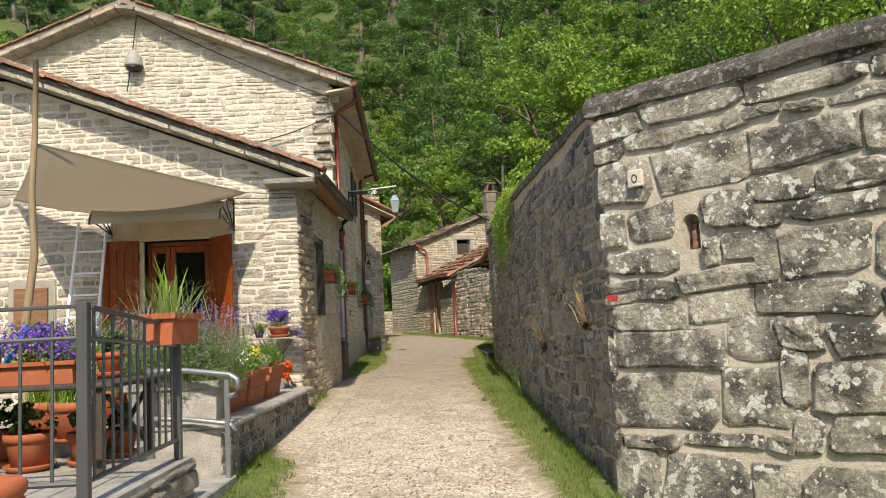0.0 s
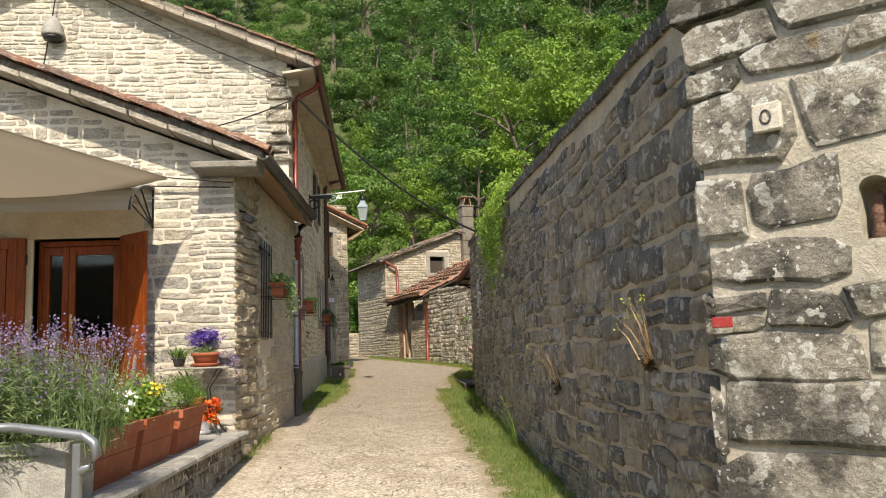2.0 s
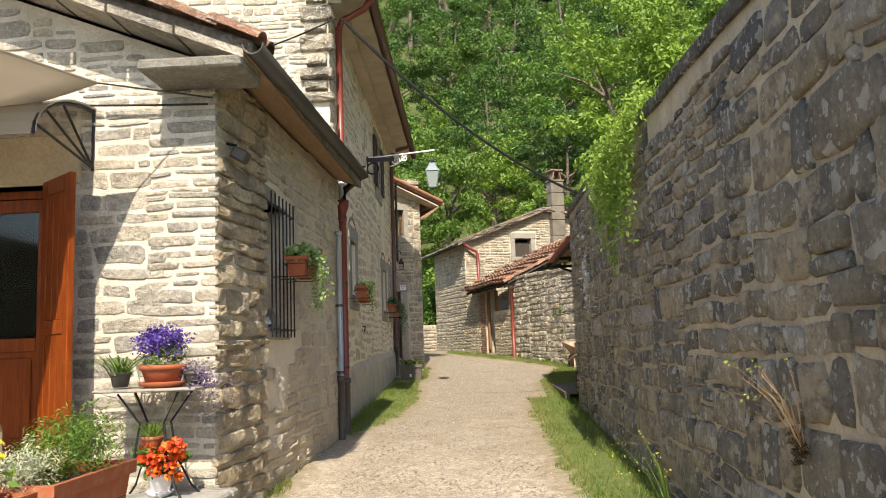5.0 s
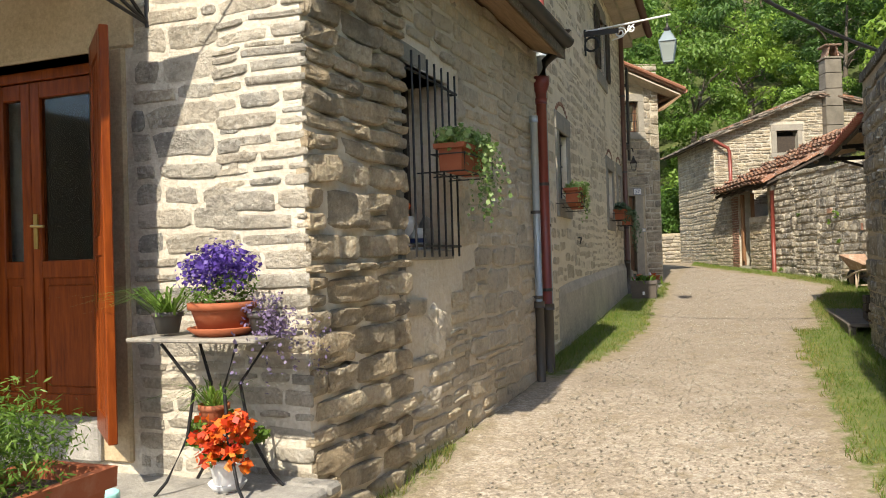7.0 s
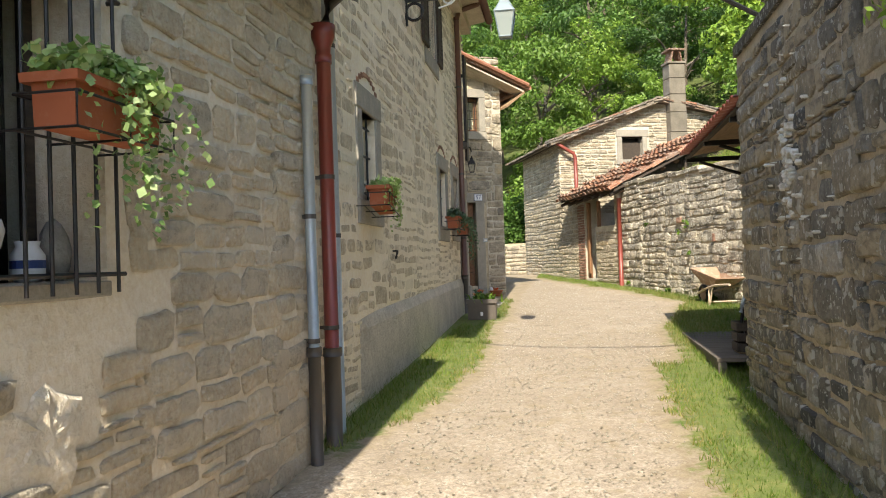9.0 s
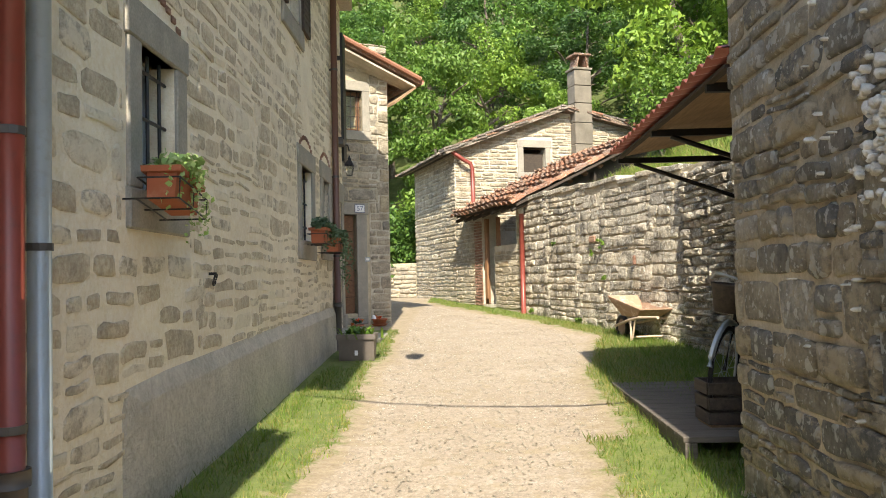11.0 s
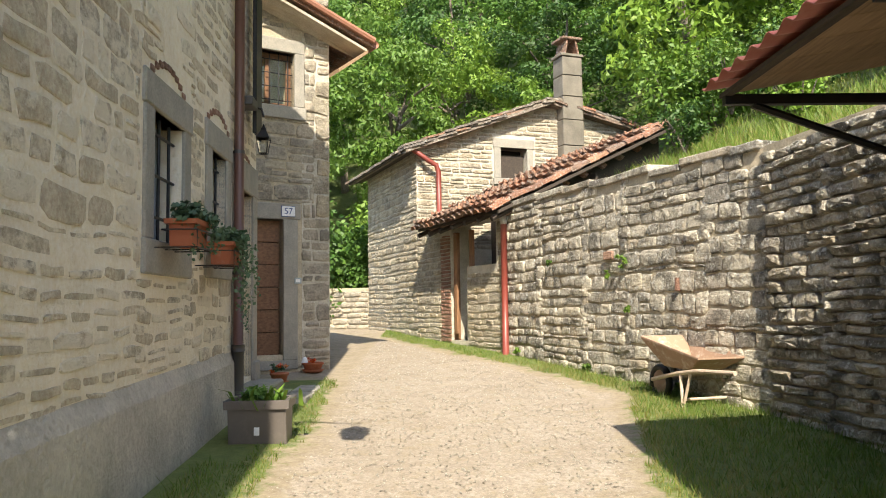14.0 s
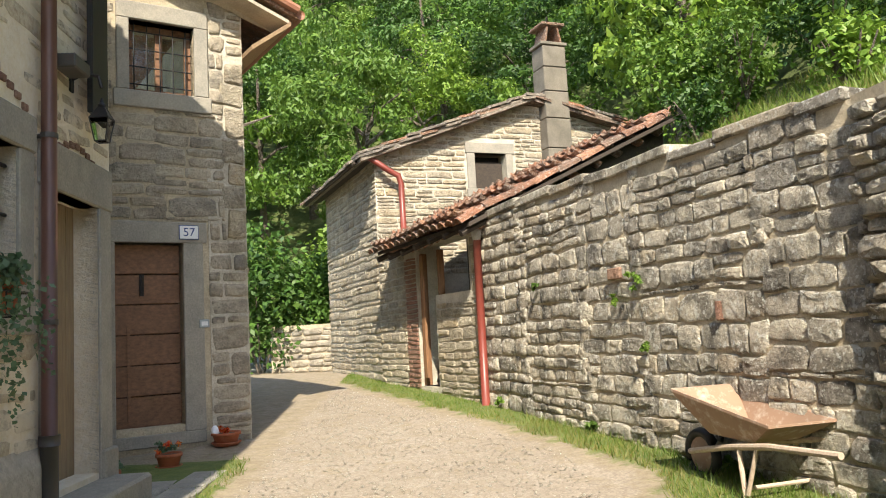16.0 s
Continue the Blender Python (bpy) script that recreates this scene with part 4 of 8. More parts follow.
def build_tall_house():
    house = thing("tall_house", (0, 0, 0), "tall stone farmhouse with deep eaves, mortar smeared over its side", "house")
    rng = random.Random(41)
    g = mortar_wall("wall", (TX - 0.012, TALL_Y), (-10.2, TALL_Y), -0.2, lambda s: tall_roof(TX - s) - 0.12, 0.5, M_MORTAR_W, (), "", house, "gable of thin pale stone slabs")
    st = panels_of_stones(rng, 8.2, 3.5, 8.6, (0.07, 0.14), (0.12, 0.36), [(-1, 0.24, 3, 7)], lambda s, z: z > tall_roof(TX - s) - 0.2 or z < low_roof(TX - s) + 0.02)
    lay(g, (TX, TALL_Y), (-10.2, TALL_Y), st, M_TALL, "rubble", 0.022, (0.005, 0.022), None, 0, 42, wave=0.03)
    z, k, qs = 4.0, 0, []
    while z < 6.5:
        h = rng.uniform(0.12, 0.24)
        if rng.random() < 0.97:
            qs.append((-0.08 if k % 2 else 0.0, z, 0.45 if k % 2 else 0.3, h))
        z, k = z + h + 0.02, k + 1
    lay(g, (TX, TALL_Y), (-10.2, TALL_Y), qs, M_RETAIN, "ashlar", 0.02, (0.05, 0.12), (-1, 1), 50, 43)
    S = lambda h: (TEND - h[1], TEND - h[0], h[2], h[3])
    holes = [S(h) for h in (W2, W3, W4, D2, WU)]
    s = mortar_wall("wall", (TX, TEND), (TX, TALL_Y + 0.005), -0.2, 6.55, 0.5, M_RENDER, holes, "", house, "side wall of coursed stone showing through smeared mortar")
    frames = [(a - 0.2, b + 0.2, c - 0.25, d + 0.35) for a, b, c, d in holes]
    st = panels_of_stones(rng, TEND - TALL_Y, 0.7, 6.5, (0.115, 0.19), (0.15, 0.44), frames, lambda q, z: z < 1.62 and q > 1.1 and q < 8.0, (1.0, 2.4))
    st = [t for t in st if noise.noise((t[0] * 0.9, t[1] * 0.9, 7)) > -0.5 and rng.random() < 0.94]
    lay(s, (TX, TEND), (TX, TALL_Y), st, M_HOUSE, "rubble", 0.045, (0.002, 0.01), (1.0, 9.4), 300, 44, wave=0.12, warp=0.05)
    part("wall", boxed(-9.6, TX - 0.5, TEND - 0.5, TEND, -0.2, 7.2), M_RENDER, house, "plain end wall of smeared render")
    part("wall", boxed(-10.2, -9.7, 15.7, TEND, -0.2, 6.4), M_RENDER, house, "plain rendered end wall")
    # cement plinth along the foot
    bm = bmesh.new()
    prof = [(TX - 0.02, 1.73), (TX + 0.045, 1.57), (TX + 0.07, 0.2), (TX - 0.02, 0.2)]
    ends = [[bm.verts.new((min(x, TX + thin), y, z + dz)) for x, z in prof] for y, dz, thin in ((17.0, -0.16, -0.01), (17.25, -0.14, 0.03), (18.6, -0.1, 0.05), (20.4, -0.05, 0.09), (24.0, 0.03, 0.09))]
    for a, b in zip(ends, ends[1:]):
        for j in range(4):
            bm.faces.new((a[j], a[(j + 1) % 4], b[(j + 1) % 4], b[j]))
    bm.faces.new(ends[0][::-1]), bm.faces.new(ends[-1])
    bmesh.ops.recalc_face_normals(bm, faces=bm.faces)
    part("plinth", bm, M_CEMENT, house, "rough grey cement render along the foot")
    # roof
    r = part("roof", slab(bmesh.new(), [(-1.42, 15.35, tall_roof(-1.42)), (-5.9, 15.35, tall_roof(-5.9)), (-5.9, 25.2, tall_roof(-5.9)), (-1.42, 25.24, tall_roof(-1.42))], 0.1), M_SLAB, house, "roof of stone slabs and terracotta tiles")
    part("roof", slab(bmesh.new(), [(-5.9, 15.35, tall_roof(-5.9)), (-10.6, 15.35, tall_roof(-10.6)), (-10.6, 25.4, tall_roof(-10.6)), (-5.9, 25.4, tall_roof(-5.9))], 0.1), M_SLAB, house)
    x = -1.4
    while x > -9.5:
        w = rng.uniform(0.3, 0.6)
        x2 = x - w + 0.02
        part("verge_slab", slab(bmesh.new(), [(x, 15.25 + rng.uniform(0, 0.08), tall_roof(x) - 0.1), (x2, 15.25 + rng.uniform(0, 0.08), tall_roof(x2) - 0.1), (x2, 15.75, tall_roof(x2) - 0.1), (x, 15.75, tall_roof(x) - 0.1)], 0.07), M_VERGE, house)
        if rng.random() < 0.85:
            part("tile", slab(bmesh.new(), [(x, 15.3, tall_roof(x) + 0.06), (x2, 15.3, tall_roof(x2) + 0.04), (x2, 15.6, tall_roof(x2) + 0.04), (x, 15.6, tall_roof(x) + 0.06)], 0.035), M_TILE, r)
        x -= w
    part("soffit", slab(bmesh.new(), [(-1.44, 15.4, 6.5), (-1.95, 15.4, 6.42), (-1.95, 25.2, 6.42), (-1.44, 25.2, 6.5)], 0.04), M_SOFFIT, house, "tan plastered soffit")
    part("cornice", slab(bmesh.new(), [(-1.72, 15.72, 6.44), (-1.95, 15.72, 6.44), (-1.95, 25.3, 6.44), (-1.72, 25.3, 6.44)], 0.16), M_SOFFIT, house)
    house.matrix_world = SWING
    part("gutter", tubed([(-1.37, 15.3, 6.55), (-1.37, 20, 6.53), (-1.37, 25.28, 6.5)], 0.07, 12), M_BROWNPIPE, house, "brown metal gutter", True)
    return house


TALL_HOUSE = build_tall_house()
# added near-black wall paints the unlit rooms behind the windows
part("inner_wall", boxed(-3.3, -3.2, 16.3, 25.0, 0.5, 6.2), M_DARK, TALL_HOUSE, "added near-black wall in place of the unlit room")

# ---- house with the numbered door ----
P57, Q57 = (-4.3, 26.06), (-1.72, 27.64)


def build_corner_house():
    house = thing("corner_house", (0, 0, 0), "narrow stone house with a tiled roof and white plastered eaves", "house")
    L = math.hypot(Q57[0] - P57[0], Q57[1] - P57[1])
    rng = random.Random(51)
    holes = [(L - 2.36, L - 1.72, 1.47, 3.25), (L - 2.51, L - 1.87, 4.77, 5.5)]
    f = mortar_wall("wall", Q57, P57, -0.2, lambda s: 5.75 + 0.3 * s, 0.4, M_MORTAR_D, holes, "", house, "shaded front of brown-grey rubble")
    fr = [(holes[0][0] - 0.26, holes[0][1] + 0.2, 1.2, 3.48), (holes[1][0] - 0.14, holes[1][1] + 0.14, 4.6, 5.75)]
    st = panels_of_stones(rng, L, 1.1, 6.4, (0.1, 0.22), (0.2, 0.5), fr + [(-1, 0.22, 3.4, 5.2)])
    lay(f, Q57, P57, st, M_BROWN, "rubble", 0.02, (0.01, 0.03), (0, L), 200, 52, wave=0.02)
    qs, z, k = [], 3.3, 0
    while z < 5.1:
        h = rng.uniform(0.2, 0.34)
        qs.append((0, z, 0.2 + 0.06 * (k % 2), h))
        z, k = z + h, k + 1
    lay(f, Q57, P57, qs, M_BARN, "ashlar", 0.015, (0.02, 0.035), (-1, 1), 50, 53)
    s = mortar_wall("wall", (-4.2, 31.5), Q57, -0.2, 5.75, 0.4, M_MORTAR, (), "", house, "side wall of rubble")
    lay(s, (-4.2, 31.5), Q57, rows_of_stones(rng, 4.5, 1.1, 5.6, (0.1, 0.22), (0.2, 0.5)), M_BARN, seed=54)
    u = Vector((Q57[0] - P57[0], Q57[1] - P57[1], 0)).normalized()
    n = Vector((u.y, -u.x, 0))
    c = Vector((*Q57, 0))
    e = c + u * 0.5 + n * 0.38
    e2 = c + u * 0.5 - n * 5
    far, far2 = e - u * 3.6, e2 - u * 3.6
    z0, z1 = 5.72, 7.1
    part("roof", slab(bmesh.new(), [(e.x, e.y, z0), (far.x, far.y, z1), (far2.x, far2.y, z1), (e2.x, e2.y, z0)], 0.07), M_TILE, house, "terracotta roof with a pale red tiled edge")
    # white coved soffit on two sides
    a, b = c - n * 0.0 - u * 2.6, c + n * 0.0
    part("soffit", slab(bmesh.new(), [tuple(b + u * 0.42 + n * 0.33 + Vector((0, 0, 5.64))), tuple(a + n * 0.33 + Vector((0, 0, 6.8))), tuple(a + Vector((0, 0, 6.6))), tuple(b + u * 0.42 + Vector((0, 0, 5.62)))], 0.04), M_SOFFIT, house, "tan plaster under the verge")
    part("soffit", slab(bmesh.new(), [tuple(b + u * 0.44 + n * 0.33 + Vector((0, 0, 5.63))), tuple(b + n * 0.33 + Vector((0, 0, 5.3))), tuple(b - n * 4.5 + Vector((0, 0, 5.3))), tuple(b + u * 0.44 - n * 4.5 + Vector((0, 0, 5.63)))], 0.05), M_TIMBER, house, "weathered boards under the eave")
    part("gutter", tubed([tuple(e + u * 0.03 + Vector((0, 0, 5.7))), tuple(e2 + u * 0.03 + Vector((0, 0, 5.7)))], 0.055, 10), M_EDGE, house, "terracotta-painted gutter", True)
    part("fascia", tubed([tuple(e + n * 0.02 + Vector((0, 0, 5.74))), tuple(far + n * 0.02 + Vector((0, 0, 7.12)))], 0.05, 8), M_EDGE, house, "pale terracotta verge")
    return house


CORNER_HOUSE = build_corner_house()

# ---- barn and lean-to ----
BA, BC, BFAR = (0.83, 29.04), (-0.61, 32.3), (-1.85, 35.8)
BU = Vector((0.94, 0.34, 0)).normalized()


def barn_roof(s):
    return 5.22 + 0.375 * s if s < 2.9 else 5.22 + 0.375 * 2.9 - 0.2 * (s - 2.9)


def build_barn():
    house = thing("stone_barn", (0, 0, 0), "small sunlit stone barn with a slab roof and a tall chimney", "barn")
    rng = random.Random(61)
    G = (BC[0] + BU.x * 5.2, BC[1] + BU.y * 5.2)
    Lg = 5.2
    holes = [(Lg - 2.42, Lg - 1.82, 4.68, 5.31)]
    g = mortar_wall("wall", G, BC, 1.0, lambda s: barn_roof(Lg - s) - 0.05, 0.4, M_MORTAR, holes, "", house, "sunlit gable of honey-coloured stone")
    fr = [(holes[0][0] - 0.18, holes[0][1] + 0.18, 4.45, 5.55)]
    st = rows_of_stones(rng, Lg, 3.2, 6.3, (0.06, 0.15), (0.16, 0.46), fr, lambda s, z: z > barn_roof(Lg - s) - 0.1)
    lay(g, G, BC, st, M_BARN, "rubble", 0.018, (0.008, 0.025), None, 0, 62, wave=0.03)
    s = mortar_wall("wall", BC, BFAR, 0.8, 5.2, 0.4, M_MORTAR, (), "", house, "side wall of honey-coloured rubble")
    lay(s, BC, BFAR, rows_of_stones(rng, 3.72, 1.2, 5.15, (0.07, 0.17), (0.16, 0.46)), M_BARN, seed=63, depth=(0.008, 0.028), wave=0.03)
    # front of the lean-to, with its door
    La = math.hypot(BA[0] - BC[0], BA[1] - BC[1])
    holes = [(1.4, 2.03, 1.48, 3.5), (0.34, 1.4, 2.74, 3.5)]
    f = mortar_wall("wall", BA, BC, 0.8, 3.6, 0.4, M_MORTAR, holes, "", house, "lean-to front of rubble, brick beside the door")
    st = rows_of_stones(rng, La, 1.1, 5.1, (0.08, 0.18), (0.16, 0.42), [(1.38, 2.45, 0.9, 3.55), (0.3, 1.4, 2.7, 3.55)], lambda q, z: z > 3.55)
    lay(f, BA, BC, st, M_BARN, "rubble", 0.016, (0.008, 0.03), (0, La), 120, 64, wave=0.03)
    br = rows_of_stones(rng, 0.4, 1.45, 3.35, (0.062, 0.07), (0.18, 0.24))
    lay(f, BA, BC, [(2.05 + a, b, c, d) for a, b, c, d in br], M_BRICK, "ashlar", 0.012, (0.012, 0.025), (0, 9), 120, 65, "brick")
    # roof in stone slabs
    n = Vector((-BU.y, BU.x, 0))
    c = Vector((*BC, 0))
    P = lambda s, d, z: tuple(c + BU * s + n * d + Vector((0, 0, z)))
    part("roof", slab(bmesh.new(), [P(-0.3, -0.25, barn_roof(-0.3)), P(2.9, -0.25, barn_roof(2.9)), P(2.9, 4.2, barn_roof(2.9)), P(-0.3, 4.2, barn_roof(-0.3))], 0.06), M_SLAB, house, "roof of stone slabs")
    part("roof", slab(bmesh.new(), [P(2.9, -0.25, barn_roof(2.9)), P(5.4, -0.25, barn_roof(5.4)), P(5.4, 4.2, barn_roof(5.4)), P(2.9, 4.2, barn_roof(2.9))], 0.06), M_SLAB, house)
    for layer in (0, 1):
        q = -0.34
        while q < 5.2:
            w = rng.uniform(0.25, 0.5)
            part("roof_slab", slab(bmesh.new(), [P(q, -0.32 + rng.uniform(0, 0.1), barn_roof(q) + 0.06 + 0.06 * layer), P(q + w, -0.32 + rng.uniform(0, 0.1), barn_roof(q + w) + 0.03 + 0.06 * layer), P(q + w, 0.2, barn_roof(q + w) + 0.03 + 0.06 * layer), P(q, 0.2, barn_roof(q) + 0.06 + 0.06 * layer)], 0.045), M_SLAB if rng.random() < 0.7 else M_TILE, house)
            q += w - 0.03
    q = 0.1
    while q < 4.2:
        part("roof_slab", slab(bmesh.new(), [P(-0.42 + rng.uniform(0, 0.05), q, 5.13), P(0.1, q, 5.3), P(0.1, q + 0.36, 5.3), P(-0.42 + rng.uniform(0, 0.05), q + 0.36, 5.13)], 0.05), M_SLAB, house)
        q += 0.38
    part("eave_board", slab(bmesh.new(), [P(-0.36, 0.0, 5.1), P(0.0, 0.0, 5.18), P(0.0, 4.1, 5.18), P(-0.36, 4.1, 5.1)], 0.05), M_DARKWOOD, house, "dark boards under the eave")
    return house


build_barn()


# ---- loose lime plaster on the low house's side ----
def plaster_flake(y, z, wide, high, lift, seed):
    """A ragged, bulging sheet of old plaster on the side wall, its near edge sunk in."""
    bm = bmesh.new()
    n, rings = 22, 5
    rows = []
    for k in range(rings + 1):
        row = []
        for i in range(n):
            a = 2 * math.pi * i / n
            r = (0.72 + 0.5 * noise.noise((math.cos(a) * 1.6, math.sin(a) * 1.6, seed))) * k / rings
            dy, dz = wide * r * math.cos(a), high * r * math.sin(a)
            out = lift * (1 - (k / rings) ** 3) + 0.09 * dy + 0.014 * noise.noise((dy * 18, dz * 18, seed))
            x = LOW_X + (LOW_X2 - LOW_X) * (y + dy - LOW_Y) / (TALL_Y - LOW_Y)
            row.append(bm.verts.new((x + (out if k < rings else -0.02), y + dy, z + dz)))
        rows.append(row)
    bm.faces.new(rows[1])
    for v in rows[0]:
        bm.verts.remove(v)
    for a, b in zip(rows[1:], rows[2:]):
        for i in range(n):
            bm.faces.new((a[i], a[(i + 1) % n], b[(i + 1) % n], b[i]))
    bmesh.ops.recalc_face_normals(bm, faces=bm.faces)
    part("plaster_flake", bm, M_LIME, LOW_HOUSE, "bulging flake of pale lime plaster")


plaster_flake(12.98, 1.42, 0.36, 0.26, 0.022, 3)
plaster_flake(12.52, 1.5, 0.05, 0.5, 0.03, 8)
plaster_flake(12.85, 0.98, 0.4, 0.16, 0.02, 14)


# ---- openings, pipes and fixtures ----
def glazed_window(name, wall_x, y0, y1, z0, z1, label, mat, bars=False, depth=0.16):
    """A casement set back in an opening of the lane's west wall."""
    w = thing(name, (wall_x - depth, (y0 + y1) / 2, z0), label, "window")
    tagged(w, kind="structure")
    hw, h = (y1 - y0) / 2, z1 - z0
    bm = bmesh.new()
    box(bm, -0.05, 0, -hw, -hw + 0.05, 0, h)
    box(bm, -0.05, 0, hw - 0.05, hw, 0, h)
    box(bm, -0.05, 0, -hw + 0.05, hw - 0.05, 0, 0.05)
    box(bm, -0.05, 0, -hw + 0.05, hw - 0.05, h - 0.05, h)
    box(bm, -0.045, -0.005, -0.03, 0.03, 0.05, h - 0.05)
    part("window_frame", bm, mat, w)
    for s in (-1, 1):
        p = part("pane", boxed(-0.03, -0.024, min(s * 0.03, s * (hw - 0.05)), max(s * 0.03, s * (hw - 0.05)), 0.05, h - 0.05), M_GLASS, w)
        p.visible_shadow = False
    if bars:
        for k in range(3):
            part("bar", tubed([(0.1, -hw + hw * 2 * (k + 0.5) / 3, -0.02), (0.1, -hw + hw * 2 * (k + 0.5) / 3, h + 0.02)], 0.011, 6), M_IRON, w)
        for k in range(3):
            z = h * (k + 0.6) / 3
            part("bar", tubed([(0.1, -hw - 0.01, z), (0.1, hw + 0.01, z)], 0.011, 6), M_IRON, w)
    return w


def stone_surround(house, wall_x, y0, y1, z0, z1, side=0.17, sill=0.22, top=0.22, name="window_surround", foot=True):
    """Dressed stones round an opening in the west wall."""
    x0, x1 = wall_x - 0.14, wall_x + 0.022
    part("jamb", boxed(x0, x1, y0 - side, y0, z0, z1, 0.008), M_FRAME, house)
    part("jamb", boxed(x0, x1, y1, y1 + side, z0, z1, 0.008), M_FRAME, house)
    part("lintel", boxed(x0, x1 + 0.004, y0 - side - 0.02, y1 + side + 0.03, z1, z1 + top, 0.01), M_FRAME, house)
    if foot:
        part("sill", boxed(x0, x1 + 0.006, y0 - side - 0.01, y1 + side + 0.02, z0 - sill, z0, 0.01), M_FRAME, house)


for (a, b, c, d), bars in ((W2, True), (W3, True), (W4, True), (WU, False)):
    stone_surround(TALL_HOUSE, TX, a, b, c, d)
    glazed_window("window_west", TX, a, b, c, d, "deep small window with an iron grille", M_GALV, bars)
# relieving arch stones of brick over the windows
for (a, b, c, d) in (W2, W3, W4, D2):
    m = (a + b) / 2
    for k in range(9):
        t = (k - 4) / 4
        part("arch_brick", boxed(TX - 0.05, TX + 0.012, m + t * 0.34 - 0.035, m + t * 0.34 + 0.035, d + 0.23 + 0.1 * (1 - t * t), d + 0.275 + 0.1 * (1 - t * t), 0.006), M_BRICK, TALL_HOUSE)
stone_surround(TALL_HOUSE, TX, D2[0], D2[1], 1.36, D2[3], 0.2, 0, 0.3, foot=False)
part("jamb_foot", boxed(TX - 0.1, TX + 0.05, D2[1] + 0.002, D2[1] + 0.24, 1.1, 1.55, 0.012), M_FRAME, TALL_HOUSE)
part("door_step", boxed(TX - 0.1, TX + 0.3, 24.0, 25.1, 0.9, 1.36, 0.02), M_FRAME, TALL_HOUSE, "worn sandstone step")


def plank_door(name, m, w, h, n, mat, label, upright=False):
    d = thing(name, (0, 0, 0), label, "door")
    d.matrix_world = m
    tagged(d, kind="structure")
    for k in range(n):
        if upright:
            a, b = w * k / n, w * (k + 1) / n - 0.006
            p = part("plank", boxed(a, b, 0, 0.045, 0, h, 0.005), mat, d)
        else:
            a, b = h * k / n, h * (k + 1) / n - 0.008
            p = part("plank", boxed(0, w, 0, 0.045, a, b, 0.006), mat, d)
    part("backing", boxed(0.005, w - 0.005, 0.046, 0.06, 0.005, h - 0.005), M_DARK, d)
    bm = bmesh.new()
    tube(bm, [(w * 0.42, -0.04, h * 0.72), (w * 0.42, -0.045, h * 0.78), (w * 0.42, -0.04, h * 0.82)], 0.012, 6)
    box(bm, w * 0.42 - 0.02, w * 0.42 + 0.02, -0.03, 0.0, h * 0.71, h * 0.83)
    part("door_handle", bm, M_IRON, d, "black iron pull")
    bm = bmesh.new()
    box(bm, w * 0.2, w * 0.2 + 0.03, -0.012, 0.0, 0.05, h * 0.55)
    part("seam_strip", bm, mat, d)
    return d


U57 = Vector((Q57[0] - P57[0], Q57[1] - P57[1], 0)).normalized()
N57 = Vector((U57.y, -U57.x, 0))
A57 = math.degrees(math.atan2(U57.y, U57.x))
L57 = math.hypot(Q57[0] - P57[0], Q57[1] - P57[1])


def on57(run, out, z):
    """A place on the corner house's front: run metres back from its corner, out metres proud of it."""
    v = Vector((*Q57, z)) - U57 * run + N57 * out
    return v


def at57(run, out, z):
    v = on57(run, out, z)
    return pose(v.x, v.y, v.z, 0, 0, A57)


D57 = (L57 - 2.36, L57 - 1.72)
plank_door("door_corner_house", at57(D57[1], -0.12, 1.47), D57[1] - D57[0], 1.78, 6, M_OLDDOOR, "old brown plank door with an iron pull, closed")
for nm, r0, r1, z0, z1 in (("jamb", D57[0] - 0.2, D57[0], 1.4, 3.25), ("jamb", D57[1], D57[1] + 0.16, 1.4, 3.25), ("lintel", D57[0] - 0.24, D57[1] + 0.2, 3.25, 3.46), ("sill", D57[0] - 0.2, D57[1] + 0.2, 1.28, 1.4)):
    p = part(nm, boxed(0, r1 - r0, -0.02, 0.14, 0, z1 - z0, 0.008), M_FRAME, CORNER_HOUSE)
    p.matrix_basis = at57(r1, 0.01, z0)
w57 = thing("window_corner_house", (0, 0, 0), "small brown casement window with an iron grille", "window")
tagged(w57, kind="structure")
w57.matrix_world = at57(L57 - 1.87, -0.12, 4.77)
ww, wh = 0.64, 0.73
bm = bmesh.new()
for x0, x1, z0, z1 in ((0, 0.06, 0, wh), (ww - 0.06, ww, 0, wh), (0.06, ww - 0.06, 0, 0.06), (0.06, ww - 0.06, wh - 0.06, wh), (ww / 2 - 0.035, ww / 2 + 0.035, 0.06, wh - 0.06)):
    box(bm, x0, x1, 0, 0.05, z0, z1)
part("window_frame", bm, M_OLDDOOR, w57)
for x0, x1 in ((0.06, ww / 2 - 0.035), (ww / 2 + 0.035, ww - 0.06)):
    part("pane", boxed(x0, x1, 0.02, 0.026, 0.06, wh - 0.06), M_GLASS, w57).visible_shadow = False
for k in range(4):
    part("bar", tubed([(0, -0.05, wh * (k + 0.5) / 4), (ww, -0.05, wh * (k + 0.5) / 4)], 0.007, 6), M_IRON, w57)
for k in range(5):
    part("bar", tubed([(ww * (k + 0.5) / 5, -0.052, 0), (ww * (k + 0.5) / 5, -0.052, wh)], 0.007, 6), M_IRON, w57)
